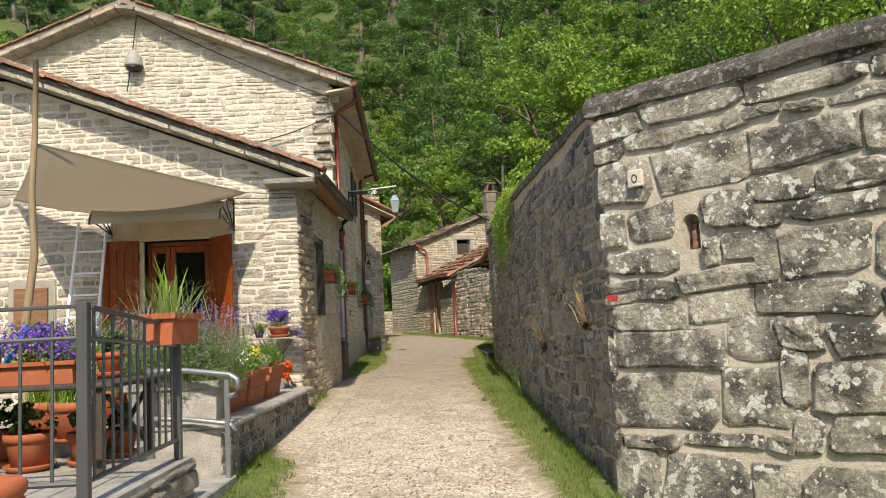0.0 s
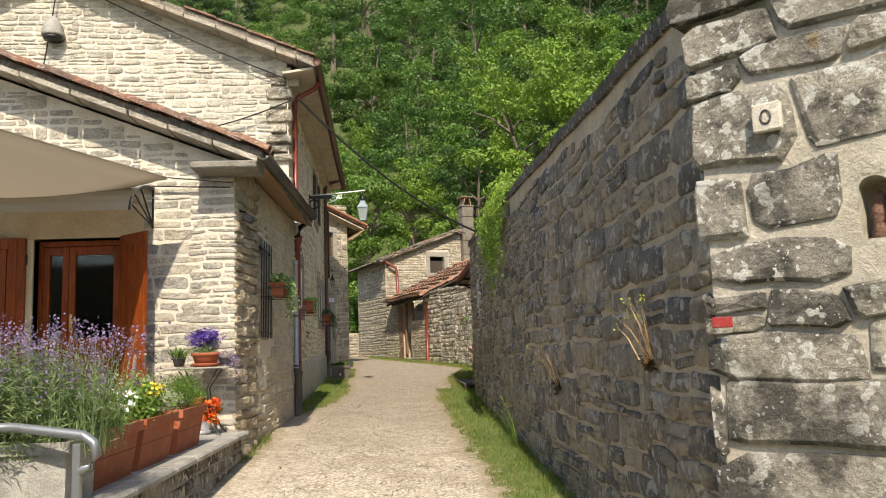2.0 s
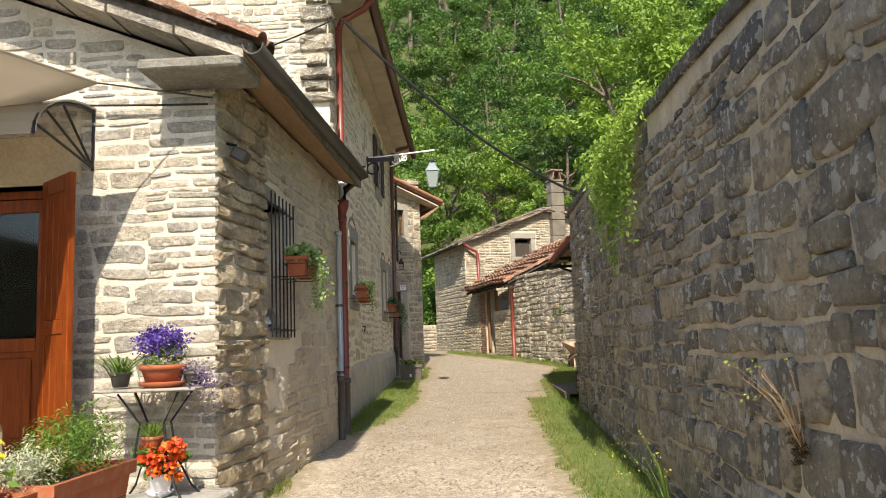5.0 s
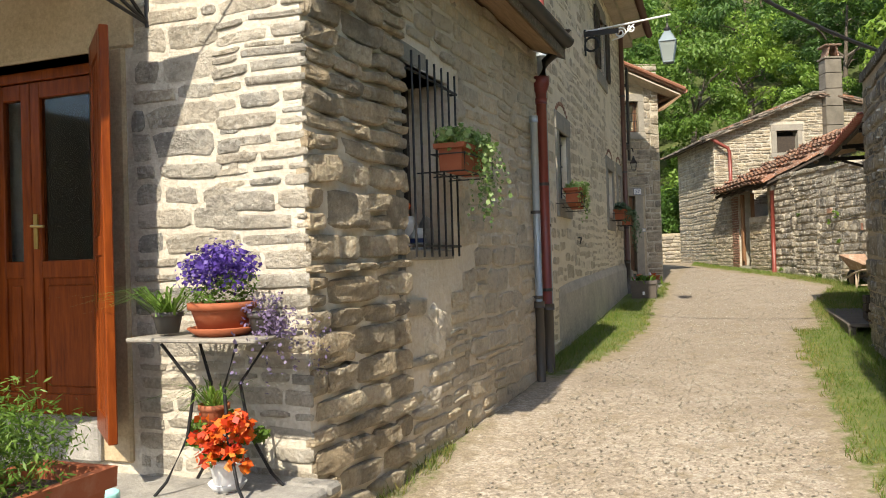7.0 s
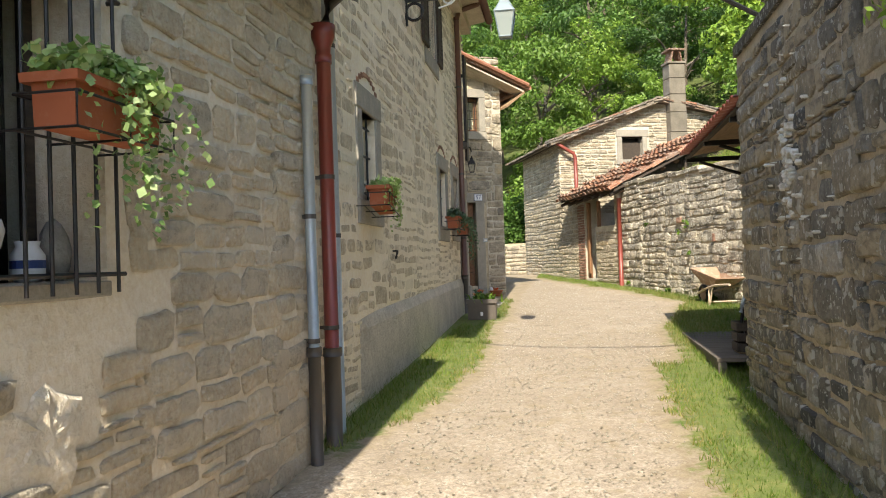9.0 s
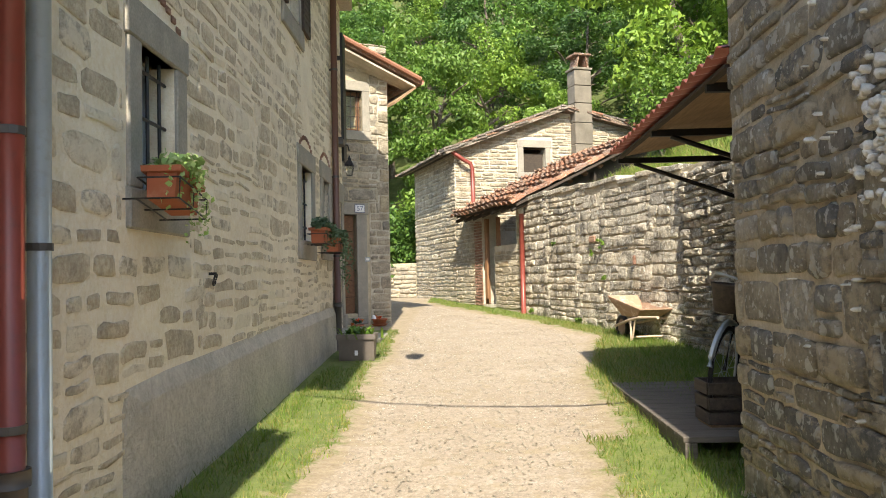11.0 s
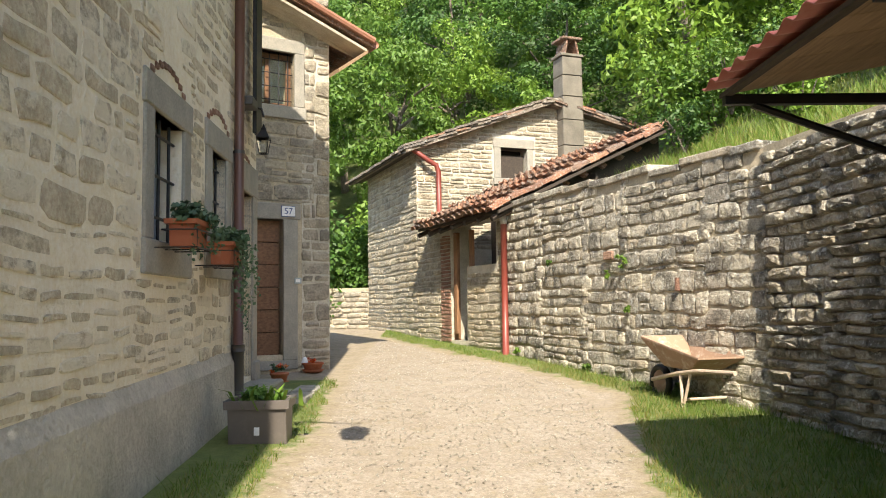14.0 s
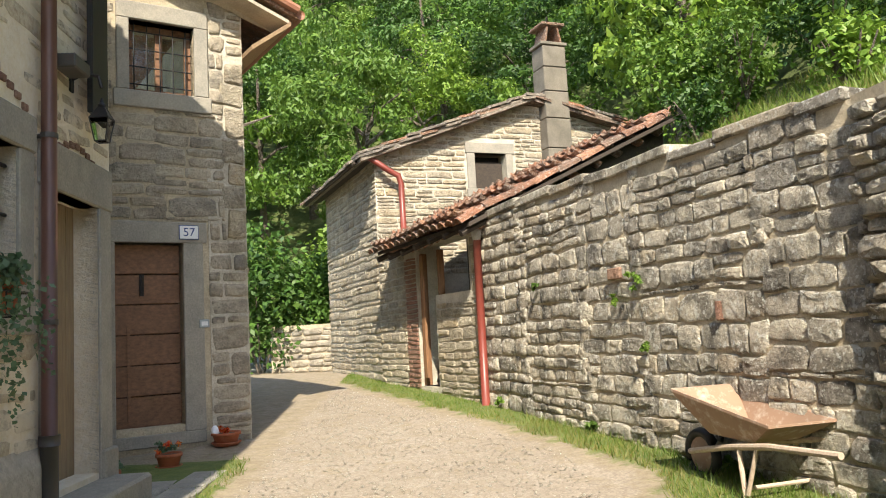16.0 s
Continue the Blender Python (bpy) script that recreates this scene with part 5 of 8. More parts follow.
for nm, r0, r1, z0, z1 in (("jamb", L57 - 2.65, L57 - 2.51, 4.77, 5.5), ("jamb", L57 - 1.87, L57 - 1.75, 4.77, 5.5), ("lintel", L57 - 2.65, L57 - 1.75, 5.5, 5.68), ("sill", L57 - 2.68, L57 - 1.72, 4.6, 4.77)):
    p = part(nm, boxed(0, r1 - r0, -0.03, 0.14, 0, z1 - z0, 0.008), M_FRAME, CORNER_HOUSE)
    p.matrix_basis = at57(r1, 0.01, z0)


def lettering(text, size, m, mat, parent, name="lettering"):
    cu = bpy.data.curves.new(name, "FONT")
    cu.body, cu.size, cu.align_x, cu.align_y, cu.extrude = text, size, "CENTER", "CENTER", 0.0015
    tmp = bpy.data.objects.new(name, cu)
    scene.collection.objects.link(tmp)
    bpy.context.view_layer.update()
    me = bpy.data.meshes.new_from_object(tmp.evaluated_get(bpy.context.evaluated_depsgraph_get()))
    bpy.data.objects.remove(tmp)
    me.materials.clear()
    me.materials.append(mat)
    ob = new(name, me)
    ob.parent = parent
    ob.matrix_basis = m
    return ob


plate = thing("house_number", (0, 0, 0), "white enamel house number plate reading 57", "sign")
plate.matrix_world = at57(0.69, 0.055, 3.29)
part("plate", boxed(-0.01, 0.17, 0, 0.008, 0, 0.13, 0.003), M_WHITE, plate)
part("rim", boxed(-0.018, 0.178, 0.006, 0.012, -0.008, 0.138, 0.003), M_BLUE, plate)
lettering("57", 0.12, pose(0.08, -0.001, 0.062, 90, 0, 0), M_BLUE, plate)
bell = thing("letter_plate", (0, 0, 0), "small grey metal meter plate on the wall", "sign")
bell.matrix_world = at57(0.52, 0.04, 2.4)
part("plate", boxed(0, 0.1, 0, 0.015, 0, 0.08, 0.004), M_GALV, bell)
part("window", boxed(0.02, 0.08, -0.004, 0.001, 0.02, 0.06), M_WHITE, bell)

plank_door("door_west", pose(TX - 0.16, D2[0], 1.37, 0, 0, 90), D2[1] - D2[0], D2[3] - 1.37, 5, M_PALEDOOR, "faded brown plank door in a stone frame, closed", True)


def downpipe(x, y, spans, label, brackets=(), dx=0.0):
    p = thing("downpipe", (x, y, spans[-1][0]), label, "pipe")
    z_foot = spans[-1][0]
    for z0, z1, r, mat, lab in spans:
        part("pipe_length", tubed([(dx * (z0 - z_foot), 0, z0 - z_foot), (dx * (z1 - z_foot), 0, z1 - z_foot)], r, 14), mat, p, lab, True)
        part("collar", tubed([(dx * (z1 - z_foot), 0, z1 - z_foot - 0.05), (dx * (z1 - z_foot), 0, z1 - z_foot + 0.01)], r * 1.18, 14), mat, p, "", True)
    for z in brackets:
        bm = bmesh.new()
        box(bm, -0.1, 0.0, -0.01, 0.01, z - z_foot - 0.012, z - z_foot + 0.012)
        tube(bm, [(0, 0, z - z_foot - 0.015), (0, 0, z - z_foot + 0.015)], spans[0][2] * 1.12, 12)
        part("bracket", bm, M_DARKPIPE, p)
    return p


downpipe(-1.765, 15.42, [(1.45, 3.2, 0.035, M_GALV, "pale grey upper length"), (0.62, 1.45, 0.042, M_DARKPIPE, "dark iron foot")], "thin grey downpipe with a dark iron foot", (2.3, 1.5))
dp = downpipe(-1.79, 15.86, [(1.4, 3.45, 0.05, M_REDPIPE, "red-brown upper length"), (0.62, 1.4, 0.058, M_DARKPIPE, "dark iron foot")], "red-brown downpipe fed by the gutter", (1.55, 2.6))
part("hopper", lathe([(0.05, 0), (0.055, 0.06), (0.085, 0.14), (0.09, 0.22), (0.075, 0.22)], 16, (0, 0, 2.83)), M_REDPIPE, dp, "", True)
part("swan_neck", tubed([(0.02, 0, 3.05), (0.05, 0.01, 3.2), (0.2, 0.03, 3.32), (0.27, 0.05, 3.4), (0.27, 0.05, 3.5)], 0.045, 12), M_DARKPIPE, dp, "dark bend under the gutter", True)
upper_pipe = downpipe(-1.84, 16.14, [(4.0, 6.1, 0.045, M_REDPIPE, "red-brown upper length"), (0.64, 4.0, 0.045, M_GALV, "")], "tall galvanised downpipe with a red-brown upper length", (2.2, 3.6))
part("swan_neck", tubed([(0, 0, 5.44), (0.05, 0, 5.56), (0.36, 0, 5.72), (0.44, 0, 5.84)], 0.045, 12), M_REDPIPE, upper_pipe, "", True)
far_pipe = downpipe(-1.83, 24.0, [(1.75, 6.2, 0.045, M_BROWNPIPE, "brown upper length"), (1.02, 1.75, 0.05, M_DARKPIPE, "iron foot")], "tall brown downpipe beside a door", (2.4, 3.5, 5.0))
part("swan_neck", tubed([(0, 0, 5.15), (0.05, 0.0, 5.3), (0.36, 0.1, 5.42), (0.43, 0.1, 5.5)], 0.045, 12), M_BROWNPIPE, far_pipe, "", True)
sh_up = thing("window_shutter", (TX + 0.1, 24.68, 3.8), "narrow black shutter folded back against the wall", "shutter")
part("leaf", boxed(-0.02, 0.02, -0.14, 0.14, 0, 1.9, 0.006), M_IRON, sh_up)
part("hinge", boxed(-0.09, -0.02, -0.12, -0.08, 0.3, 0.36), M_IRON, sh_up)
part("hinge", boxed(-0.09, -0.02, -0.12, -0.08, 1.5, 1.56), M_IRON, sh_up)
for y0 in (20.86, 22.1):
    s2 = thing("window_shutter", (TX + 0.035, y0, 4.9), "dark brown slatted shutter, folded back on the wall", "shutter")
    bm = bmesh.new()
    for a, b, c, d in ((-0.2, -0.15, 0, 0.95), (0.15, 0.2, 0, 0.95), (-0.15, 0.15, 0, 0.06), (-0.15, 0.15, 0.89, 0.95)):
        box(bm, -0.02, 0.02, a, b, c, d)
    part("shutter_frame", bm, M_DARKWOOD, s2)
    for k in range(12):
        part("slat", boxed(-0.012, 0.012, -0.15, 0.15, 0.075 + k * 0.068, 0.125 + k * 0.068), M_DARKWOOD, s2)

b_pipe = thing("downpipe", (0.78, 28.96, 1.2), "red-brown downpipe at the lean-to's corner", "pipe")
part("pipe_length", tubed([(0, 0, 0), (0, 0, 2.2)], 0.05, 14), M_REDPIPE, b_pipe, "", True)
part("hopper", lathe([(0.05, 0), (0.065, 0.08), (0.08, 0.22), (0.06, 0.3)], 14, (0, 0, 2.12)), M_CONCRETE, b_pipe, "grey terracotta hopper", True)
b_pipe2 = thing("downpipe", (-0.62, 32.2, 3.7), "red-brown pipe bent down from the barn's gutter", "pipe")
part("pipe_length", tubed([(-0.12, 0.0, 1.5), (0.05, -0.06, 1.36), (0.25, 0.0, 1.22), (0.4, 0.04, 1.14), (0.44, 0.03, 1.0), (0.45, 0.03, 0)], 0.05, 12), M_REDPIPE, b_pipe2, "", True)


def scroll(bm, cx, cz, r, turns, width, start=0.0, x=0):
    pts = []
    for k in range(int(18 * turns) + 1):
        a = start + 2 * math.pi * k / 18
        rr = r * (1 - 0.75 * k / (18 * turns))
        pts.append((cx + rr * math.cos(a), 0, cz + rr * math.sin(a)))
    tube(bm, pts, width, 6)


def lantern(parent, z, s=1.0, x=0.0, metal=None, glass=None):
    bm = bmesh.new()
    for a in range(4):
        c, n = math.cos(math.pi / 4 + a * math.pi / 2), math.sin(math.pi / 4 + a * math.pi / 2)
        tube(bm, [(x + 0.1 * s * c, 0.1 * s * n, z), (x + 0.17 * s * c, 0.17 * s * n, z + 0.3 * s), (x + 0.05 * s * c, 0.05 * s * n, z + 0.46 * s)], 0.009 * s, 6)
    for r, zz in ((0.1, 0), (0.17, 0.3), (0.05, 0.46)):
        pts = [(x + r * s * math.cos(math.pi / 4 + k * math.pi / 2), r * s * math.sin(math.pi / 4 + k * math.pi / 2), z + zz * s) for k in range(5)]
        tube(bm, pts, 0.01 * s, 6)
    part("lantern_frame", bm, metal or M_IRON, parent)
    bm = lathe([(0.09 * s, 0), (0.16 * s, 0.29 * s)], 4, (0, 0, 0))
    bmesh.ops.transform(bm, matrix=pose(x, 0, z + 0.005, 0, 0, 45), verts=bm.verts)
    part("glass", bm, glass or M_FROST, parent, "glass panes")
    bm = lathe([(0.175 * s, 0), (0.055 * s, 0.16 * s), (0.05 * s, 0.17 * s)], 4, (0, 0, 0))
    bmesh.ops.transform(bm, matrix=pose(x, 0, z + 0.3 * s, 0, 0, 45), verts=bm.verts)
    part("roof", bm, metal or M_GALV, parent, "sloping lantern roof")
    part("finial", lathe([(0.05 * s, 0), (0.055 * s, 0.03 * s), (0.03 * s, 0.06 * s), (0.012 * s, 0.12 * s)], 10, (x, 0, z + 0.46 * s)), M_IRON, parent)


M_FROST, fnt, fb = shade("frosted_glass", 0.35)
fb.inputs["Base Color"].default_value = (0.36, 0.41, 0.4, 1)
fb.inputs["Transmission Weight"].default_value = 0.35
M_LAMPGREY = painted("blue_grey_paint", (0.16, 0.21, 0.24), 0.5, 0.1, (0.08, 0.08, 0.08), 0.3)
lamp = thing("street_lamp", (TX, 19.62, 4.86), "wall-mounted street lamp with a scrolled iron bracket and frosted lantern", "street lamp")
bm = bmesh.new()
tube(bm, [(0, 0, 0.27), (0.55, 0, 0.31), (1.22, 0, 0.37)], 0.014, 8)
part("arm", bm, M_WHITE, lamp, "pale painted arm")
bm = bmesh.new()
for k in range(24):
    a, b = 2 * math.pi * k / 24, 2 * math.pi * (k + 1) / 24
    tube(bm, [(0.11 + 0.1 * math.cos(a), 0, 0.08 + 0.1 * math.sin(a)), (0.11 + 0.1 * math.cos(b), 0, 0.08 + 0.1 * math.sin(b))], 0.018, 6)
box(bm, 0.0, 0.03, -0.02, 0.02, -0.08, 0.3)
box(bm, 0.03, 0.5, -0.02, 0.02, 0.2, 0.27)
part("bracket", bm, M_IRON, lamp, "black iron roundel bracket")
bm = bmesh.new()
scroll(bm, 0.52, 0.2, 0.08, 1.5, 0.011)
scroll(bm, 0.68, 0.24, 0.055, 1.5, 0.011, 2.0)
tube(bm, [(0.4, 0, 0.1), (0.55, 0, 0.14), (0.72, 0, 0.3)], 0.01, 6)
part("scroll", bm, M_WHITE, lamp, "pale wrought scrolls")
part("hanger", tubed([(1.17, 0, 0.36), (1.17, 0, 0.2)], 0.008, 6), M_IRON, lamp)
lantern(lamp, -0.3, 0.95, 1.17, M_LAMPGREY)

wl = thing("wall_lantern", (TX, 24.48, 3.52), "small black wall lantern on a bent arm", "wall lamp")
part("arm", tubed([(0, 0, 0.48), (0.08, 0, 0.52), (0.18, 0, 0.5), (0.2, 0, 0.42)], 0.012, 8), M_IRON, wl)
part("back_plate", boxed(-0.005, 0.012, -0.03, 0.03, 0.4, 0.56, 0.004), M_IRON, wl)
lantern(wl, 0.06, 0.5, 0.2, M_IRON, M_GLASS)
junction = thing("cable_box", (TX + 0.09, 24.3, 3.98), "dark junction box on the wall", "junction box")
part("box", boxed(-0.07, 0.07, -0.14, 0.1, 0, 0.09, 0.01), M_DARKPIPE, junction)
ring = thing("tether_ring", (TX + 0.025, 18.48, 2.03), "black iron tethering ring on the wall", "iron ring")
bm = bmesh.new()
pts = [(0.02 + 0.01 * math.sin(a), 0.024 * math.cos(a), 0.045 + 0.038 * math.sin(a)) for a in [2 * math.pi * k / 16 for k in range(17)]]
tube(bm, pts, 0.008, 8)
part("ring", bm, M_IRON, ring)
part("staple", boxed(-0.02, 0.03, -0.012, 0.012, 0.075, 0.095), M_IRON, ring)

# chimney on the barn
ch = thing("chimney", (0, 0, 0), "tall square rendered chimney with a terracotta hood", "chimney")
cc = Vector((*BC, 0)) + BU * 3.49
ang = math.degrees(math.atan2(BU.y, BU.x))
ch.matrix_world = pose(cc.x - 0.06, cc.y - 0.1, 4.5, 0, 0, ang)
stack = [(0.0, 0.9), (0.9, 1.45), (1.45, 1.95), (1.95, 2.4), (2.4, 2.8)]
for k, (z0, z1) in enumerate(stack):
    part("stack_block", boxed(-0.25 + 0.004 * k, 0.25 - 0.004 * k, -0.2, 0.22, z0, z1 - 0.012, 0.012), M_STACK, ch)
part("collar", boxed(-0.27, 0.27, -0.22, 0.24, 2.8, 2.86, 0.01), M_STACK, ch)
for sx in (-1, 1):
    part("hood_tile", boxed(-0.02, 0.02, -0.2, 0.22, 0, 0.34, 0.006, pose(sx * 0.16, 0, 2.86, 0, -sx * 12, 0)), M_TILE, ch)
part("hood_top", boxed(-0.24, 0.24, -0.24, 0.26, 3.16, 3.22, 0.012), M_TILE, ch)
bwin = thing("window_barn", (0, 0, 0), "small shuttered barn window with a stone frame", "window")
tagged(bwin, kind="structure")
wp = Vector((*BC, 4.68)) + BU * 1.82
bwin.matrix_world = pose(wp.x, wp.y, wp.z, 0, 0, ang)
part("shutter_leaf", boxed(0.02, 0.58, 0.12, 0.15, 0.02, 0.5), M_DARKWOOD, bwin, "dark brown boarded shutter")
# near-black sheet paints the unlit depth behind the shutter
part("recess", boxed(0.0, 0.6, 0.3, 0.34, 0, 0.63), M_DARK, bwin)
for nm, a in (("jamb", (-0.15, 0, -0.03, 0.14, 0, 0.63)), ("jamb", (0.6, 0.74, -0.03, 0.14, 0, 0.63)), ("lintel", (-0.17, 0.77, -0.035, 0.14, 0.63, 0.82)), ("sill", (-0.17, 0.77, -0.04, 0.14, -0.14, 0))):
    part(nm, boxed(*a, 0.008), M_FRAME, bwin)

# lean-to: roof, door, rafters
BV = Vector((BC[0] - BA[0], BC[1] - BA[1], 0)).normalized()
BN = Vector((BV.y, -BV.x, 0))
lean = thing("lean_to_roof", (0, 0, 0), "sagging lean-to roof of curved terracotta tiles", "roof")


def lean_at(a, up, h=0.0):
    """a metres along the eave from the near end, up metres up the slope (in plan)."""
    v = Vector((*BA, 0)) - BV * 0.35 - BN * 0.32 + BV * a + BN * up
    return Vector((v.x, v.y, 3.5 + 0.46 * up + 0.03 * math.sin(a * 2) + h))


part("boards", slab(bmesh.new(), [tuple(lean_at(0, 0)), tuple(lean_at(0, 3.5)), tuple(lean_at(3.1, 3.5)), tuple(lean_at(3.1, 0))], 0.05), M_DARKWOOD, lean, "dark roof boards")
for k in range(7):
    a = 0.12 + k * 0.47
    p0, p1 = lean_at(a, -0.06, -0.1), lean_at(a, 1.2, -0.1)
    part("rafter", tubed([tuple(p0), tuple(p1)], 0.045, 6), M_DARKWOOD, lean)
tr = random.Random(8)
tile_bm = bmesh.new()
nn = 6
o = [[tile_bm.verts.new((r0 * math.cos(math.pi * j / nn), 0.22 * e, r0 * 0.8 * math.sin(math.pi * j / nn))) for j in range(nn + 1)] for e, r0 in ((-1, 0.105), (1, 0.085))]
i2 = [[tile_bm.verts.new(((r0 - 0.014) * math.cos(math.pi * j / nn), 0.22 * e, (r0 - 0.014) * 0.8 * math.sin(math.pi * j / nn))) for j in range(nn + 1)] for e, r0 in ((-1, 0.105), (1, 0.085))]
for j in range(nn):
    tile_bm.faces.new((o[0][j], o[0][j + 1], o[1][j + 1], o[1][j]))
    tile_bm.faces.new((i2[0][j], i2[1][j], i2[1][j + 1], i2[0][j + 1]))
    for e in (0, 1):
        tile_bm.faces.new((o[e][j], i2[e][j], i2[e][j + 1], o[e][j + 1]) if e == 0 else (o[e][j], o[e][j + 1], i2[e][j + 1], i2[e][j]))
tile_mesh = bpy.data.meshes.new("tile")
tile_bm.to_mesh(tile_mesh)
tile_bm.free()
tile_mesh.materials.append(M_TILE)
face = math.degrees(math.atan2(BN.y, BN.x)) - 90
for a in range(15):
    for b in range(10):
        v = lean_at(0.1 + a * 0.21, 0.08 + b * 0.36, 0.035 + tr.uniform(0, 0.02))
        t = new("tile", tile_mesh)
        t.parent = lean
        t.matrix_basis = pose(v.x, v.y, v.z, 24.7 + tr.uniform(-3, 4), tr.uniform(-5, 5), face + tr.uniform(-4, 4))
        if b < 9 and a < 14:
            v = lean_at(0.205 + a * 0.21, 0.08 + b * 0.36, 0.075)
            t = new("tile", tile_mesh)
            t.parent = lean
            t.matrix_basis = pose(v.x, v.y, v.z - 0.03, 24.7, 180 + tr.uniform(-5, 5), face + tr.uniform(-3, 3))
# dark sheet added to paint the shaded gap under the verge
gable_fill = thing("lean_to_gable", (0, 0, 0), "added dark sheet standing in for the shaded gap under the lean-to's verge", "boarding")
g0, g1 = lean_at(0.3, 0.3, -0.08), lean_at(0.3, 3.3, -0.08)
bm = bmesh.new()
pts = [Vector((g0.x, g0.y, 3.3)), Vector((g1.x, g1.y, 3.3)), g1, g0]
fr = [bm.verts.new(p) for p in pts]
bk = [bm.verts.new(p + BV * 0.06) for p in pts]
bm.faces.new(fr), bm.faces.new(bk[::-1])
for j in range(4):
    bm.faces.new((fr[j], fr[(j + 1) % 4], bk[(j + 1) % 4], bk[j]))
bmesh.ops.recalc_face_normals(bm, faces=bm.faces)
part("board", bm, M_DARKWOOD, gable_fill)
dl = thing("door_lean_to", (0, 0, 0), "half-open weathered plank door of the lean-to", "door")
tagged(dl, kind="structure")
v = Vector((*BA, 1.48)) + BV * 1.42 + BN * 0.1
dl.matrix_world = pose(v.x, v.y, v.z, 0, 0, math.degrees(math.atan2(BV.y, BV.x)))
for k in range(2):
    part("plank", boxed(0.3 + k * 0.11, 0.405 + k * 0.11, 0.1 - 0.05 * k, 0.14 - 0.05 * k, 0.12, 1.85, 0.004), M_LEANDOOR, dl)
part("door_frame", boxed(0.55, 0.61, -0.05, 0.05, 0, 1.9, 0.006), M_LEANDOOR, dl)
part("door_frame", boxed(-0.03, 0.0, -0.05, 0.05, 0, 1.9, 0.006), M_LEANDOOR, dl)
part("door_step", boxed(-0.1, 0.75, -0.3, 0.05, -0.25, 0.0, 0.015), M_CONCRETE, dl, "pale worn step")
# added back wall, its dark colour paints the unlit inside of the lean-to
inner = thing("lean_to_inside", (0, 0, 0), "added dark wall standing in for the lean-to's unlit inside", "wall")
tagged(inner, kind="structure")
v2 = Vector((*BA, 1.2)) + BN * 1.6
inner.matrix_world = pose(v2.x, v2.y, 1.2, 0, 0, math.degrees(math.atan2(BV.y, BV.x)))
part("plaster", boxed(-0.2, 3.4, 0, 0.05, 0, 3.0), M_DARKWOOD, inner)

# ---- canopy over the yard ----
can = thing("yard_canopy", (1.31, 21.2, 3.26), "lean-to canopy of boards and red corrugated sheet on iron brackets", "canopy")
for k in range(12):
    y0, y1 = -3.5 + k * 0.292, -3.5 + (k + 1) * 0.292 - 0.006
    part("board", slab(bmesh.new(), [(0.02, y0, 0.0), (0.02, y1, 0.0), (2.0, y1, 0.34), (2.0, y0, 0.34)], 0.022), M_TIMBER, can)
bm = bmesh.new()
rows = []
for k in range(121):
    y = -3.62 + k * 0.031
    z = 0.045 + 0.02 * math.sin(k * math.pi / 3)
    rows.append([bm.verts.new((-0.07, y, z - 0.012)), bm.verts.new((2.0, y, z + 0.34)), bm.verts.new((2.0, y, z + 0.346)), bm.verts.new((-0.07, y, z - 0.004))])
for a, b in zip(rows, rows[1:]):
    for j in range(4):
        bm.faces.new((a[j], a[(j + 1) % 4], b[(j + 1) % 4], b[j]))
M_REDSHEET = painted("red_corrugated_sheet", (0.26, 0.07, 0.05), 0.45, 0.2, (0.3, 0.16, 0.1), 0.5, 7)
part("corrugated_sheet", bm, M_REDSHEET, can, "red-brown corrugated metal sheet", True)
for y in (-0.04, -1.55, -3.1):
    bm = bmesh.new()
    box(bm, 0.0, 1.7, y - 0.025, y + 0.025, -0.09, -0.035)
    part("beam", bm, M_IRON, can)
    part("strut", tubed([(0.16, y, -0.09), (1.62, y, -0.62)], 0.022, 6), M_IRON, can)
    part("post", boxed(1.6, 1.66, y - 0.03, y + 0.03, -1.1, -0.03), M_IRON, can)
part("purlin", boxed(-0.01, 0.04, -3.5, 0.0, -0.045, -0.022), M_DARKWOOD, can)


# ---- plants ----
def foliage(name, parent, seed, centre, size, n, leaf, mat, label="", aspect=0.55, up=0.4):
    """A loose mass of leaves in an ellipsoid, thicker outside, with gaps."""
    rng = np.random.default_rng(seed)
    k = max(4, n // 22)
    d = rng.normal(size=(k, 3))
    d /= np.linalg.norm(d, axis=1, keepdims=True)
    spots = np.array(centre) + d * np.array(size) * rng.uniform(0.3, 1.0, (k, 1))
    c, way = clumps(rng, spots, 0.28 * max(size), 22, 0.8)
    v, f = leaf_quads(rng, c, way + np.array((0, 0, up)), leaf, aspect)
    return tagged(fast_mesh(name, v, f, mat, parent, label), kind="stuff")


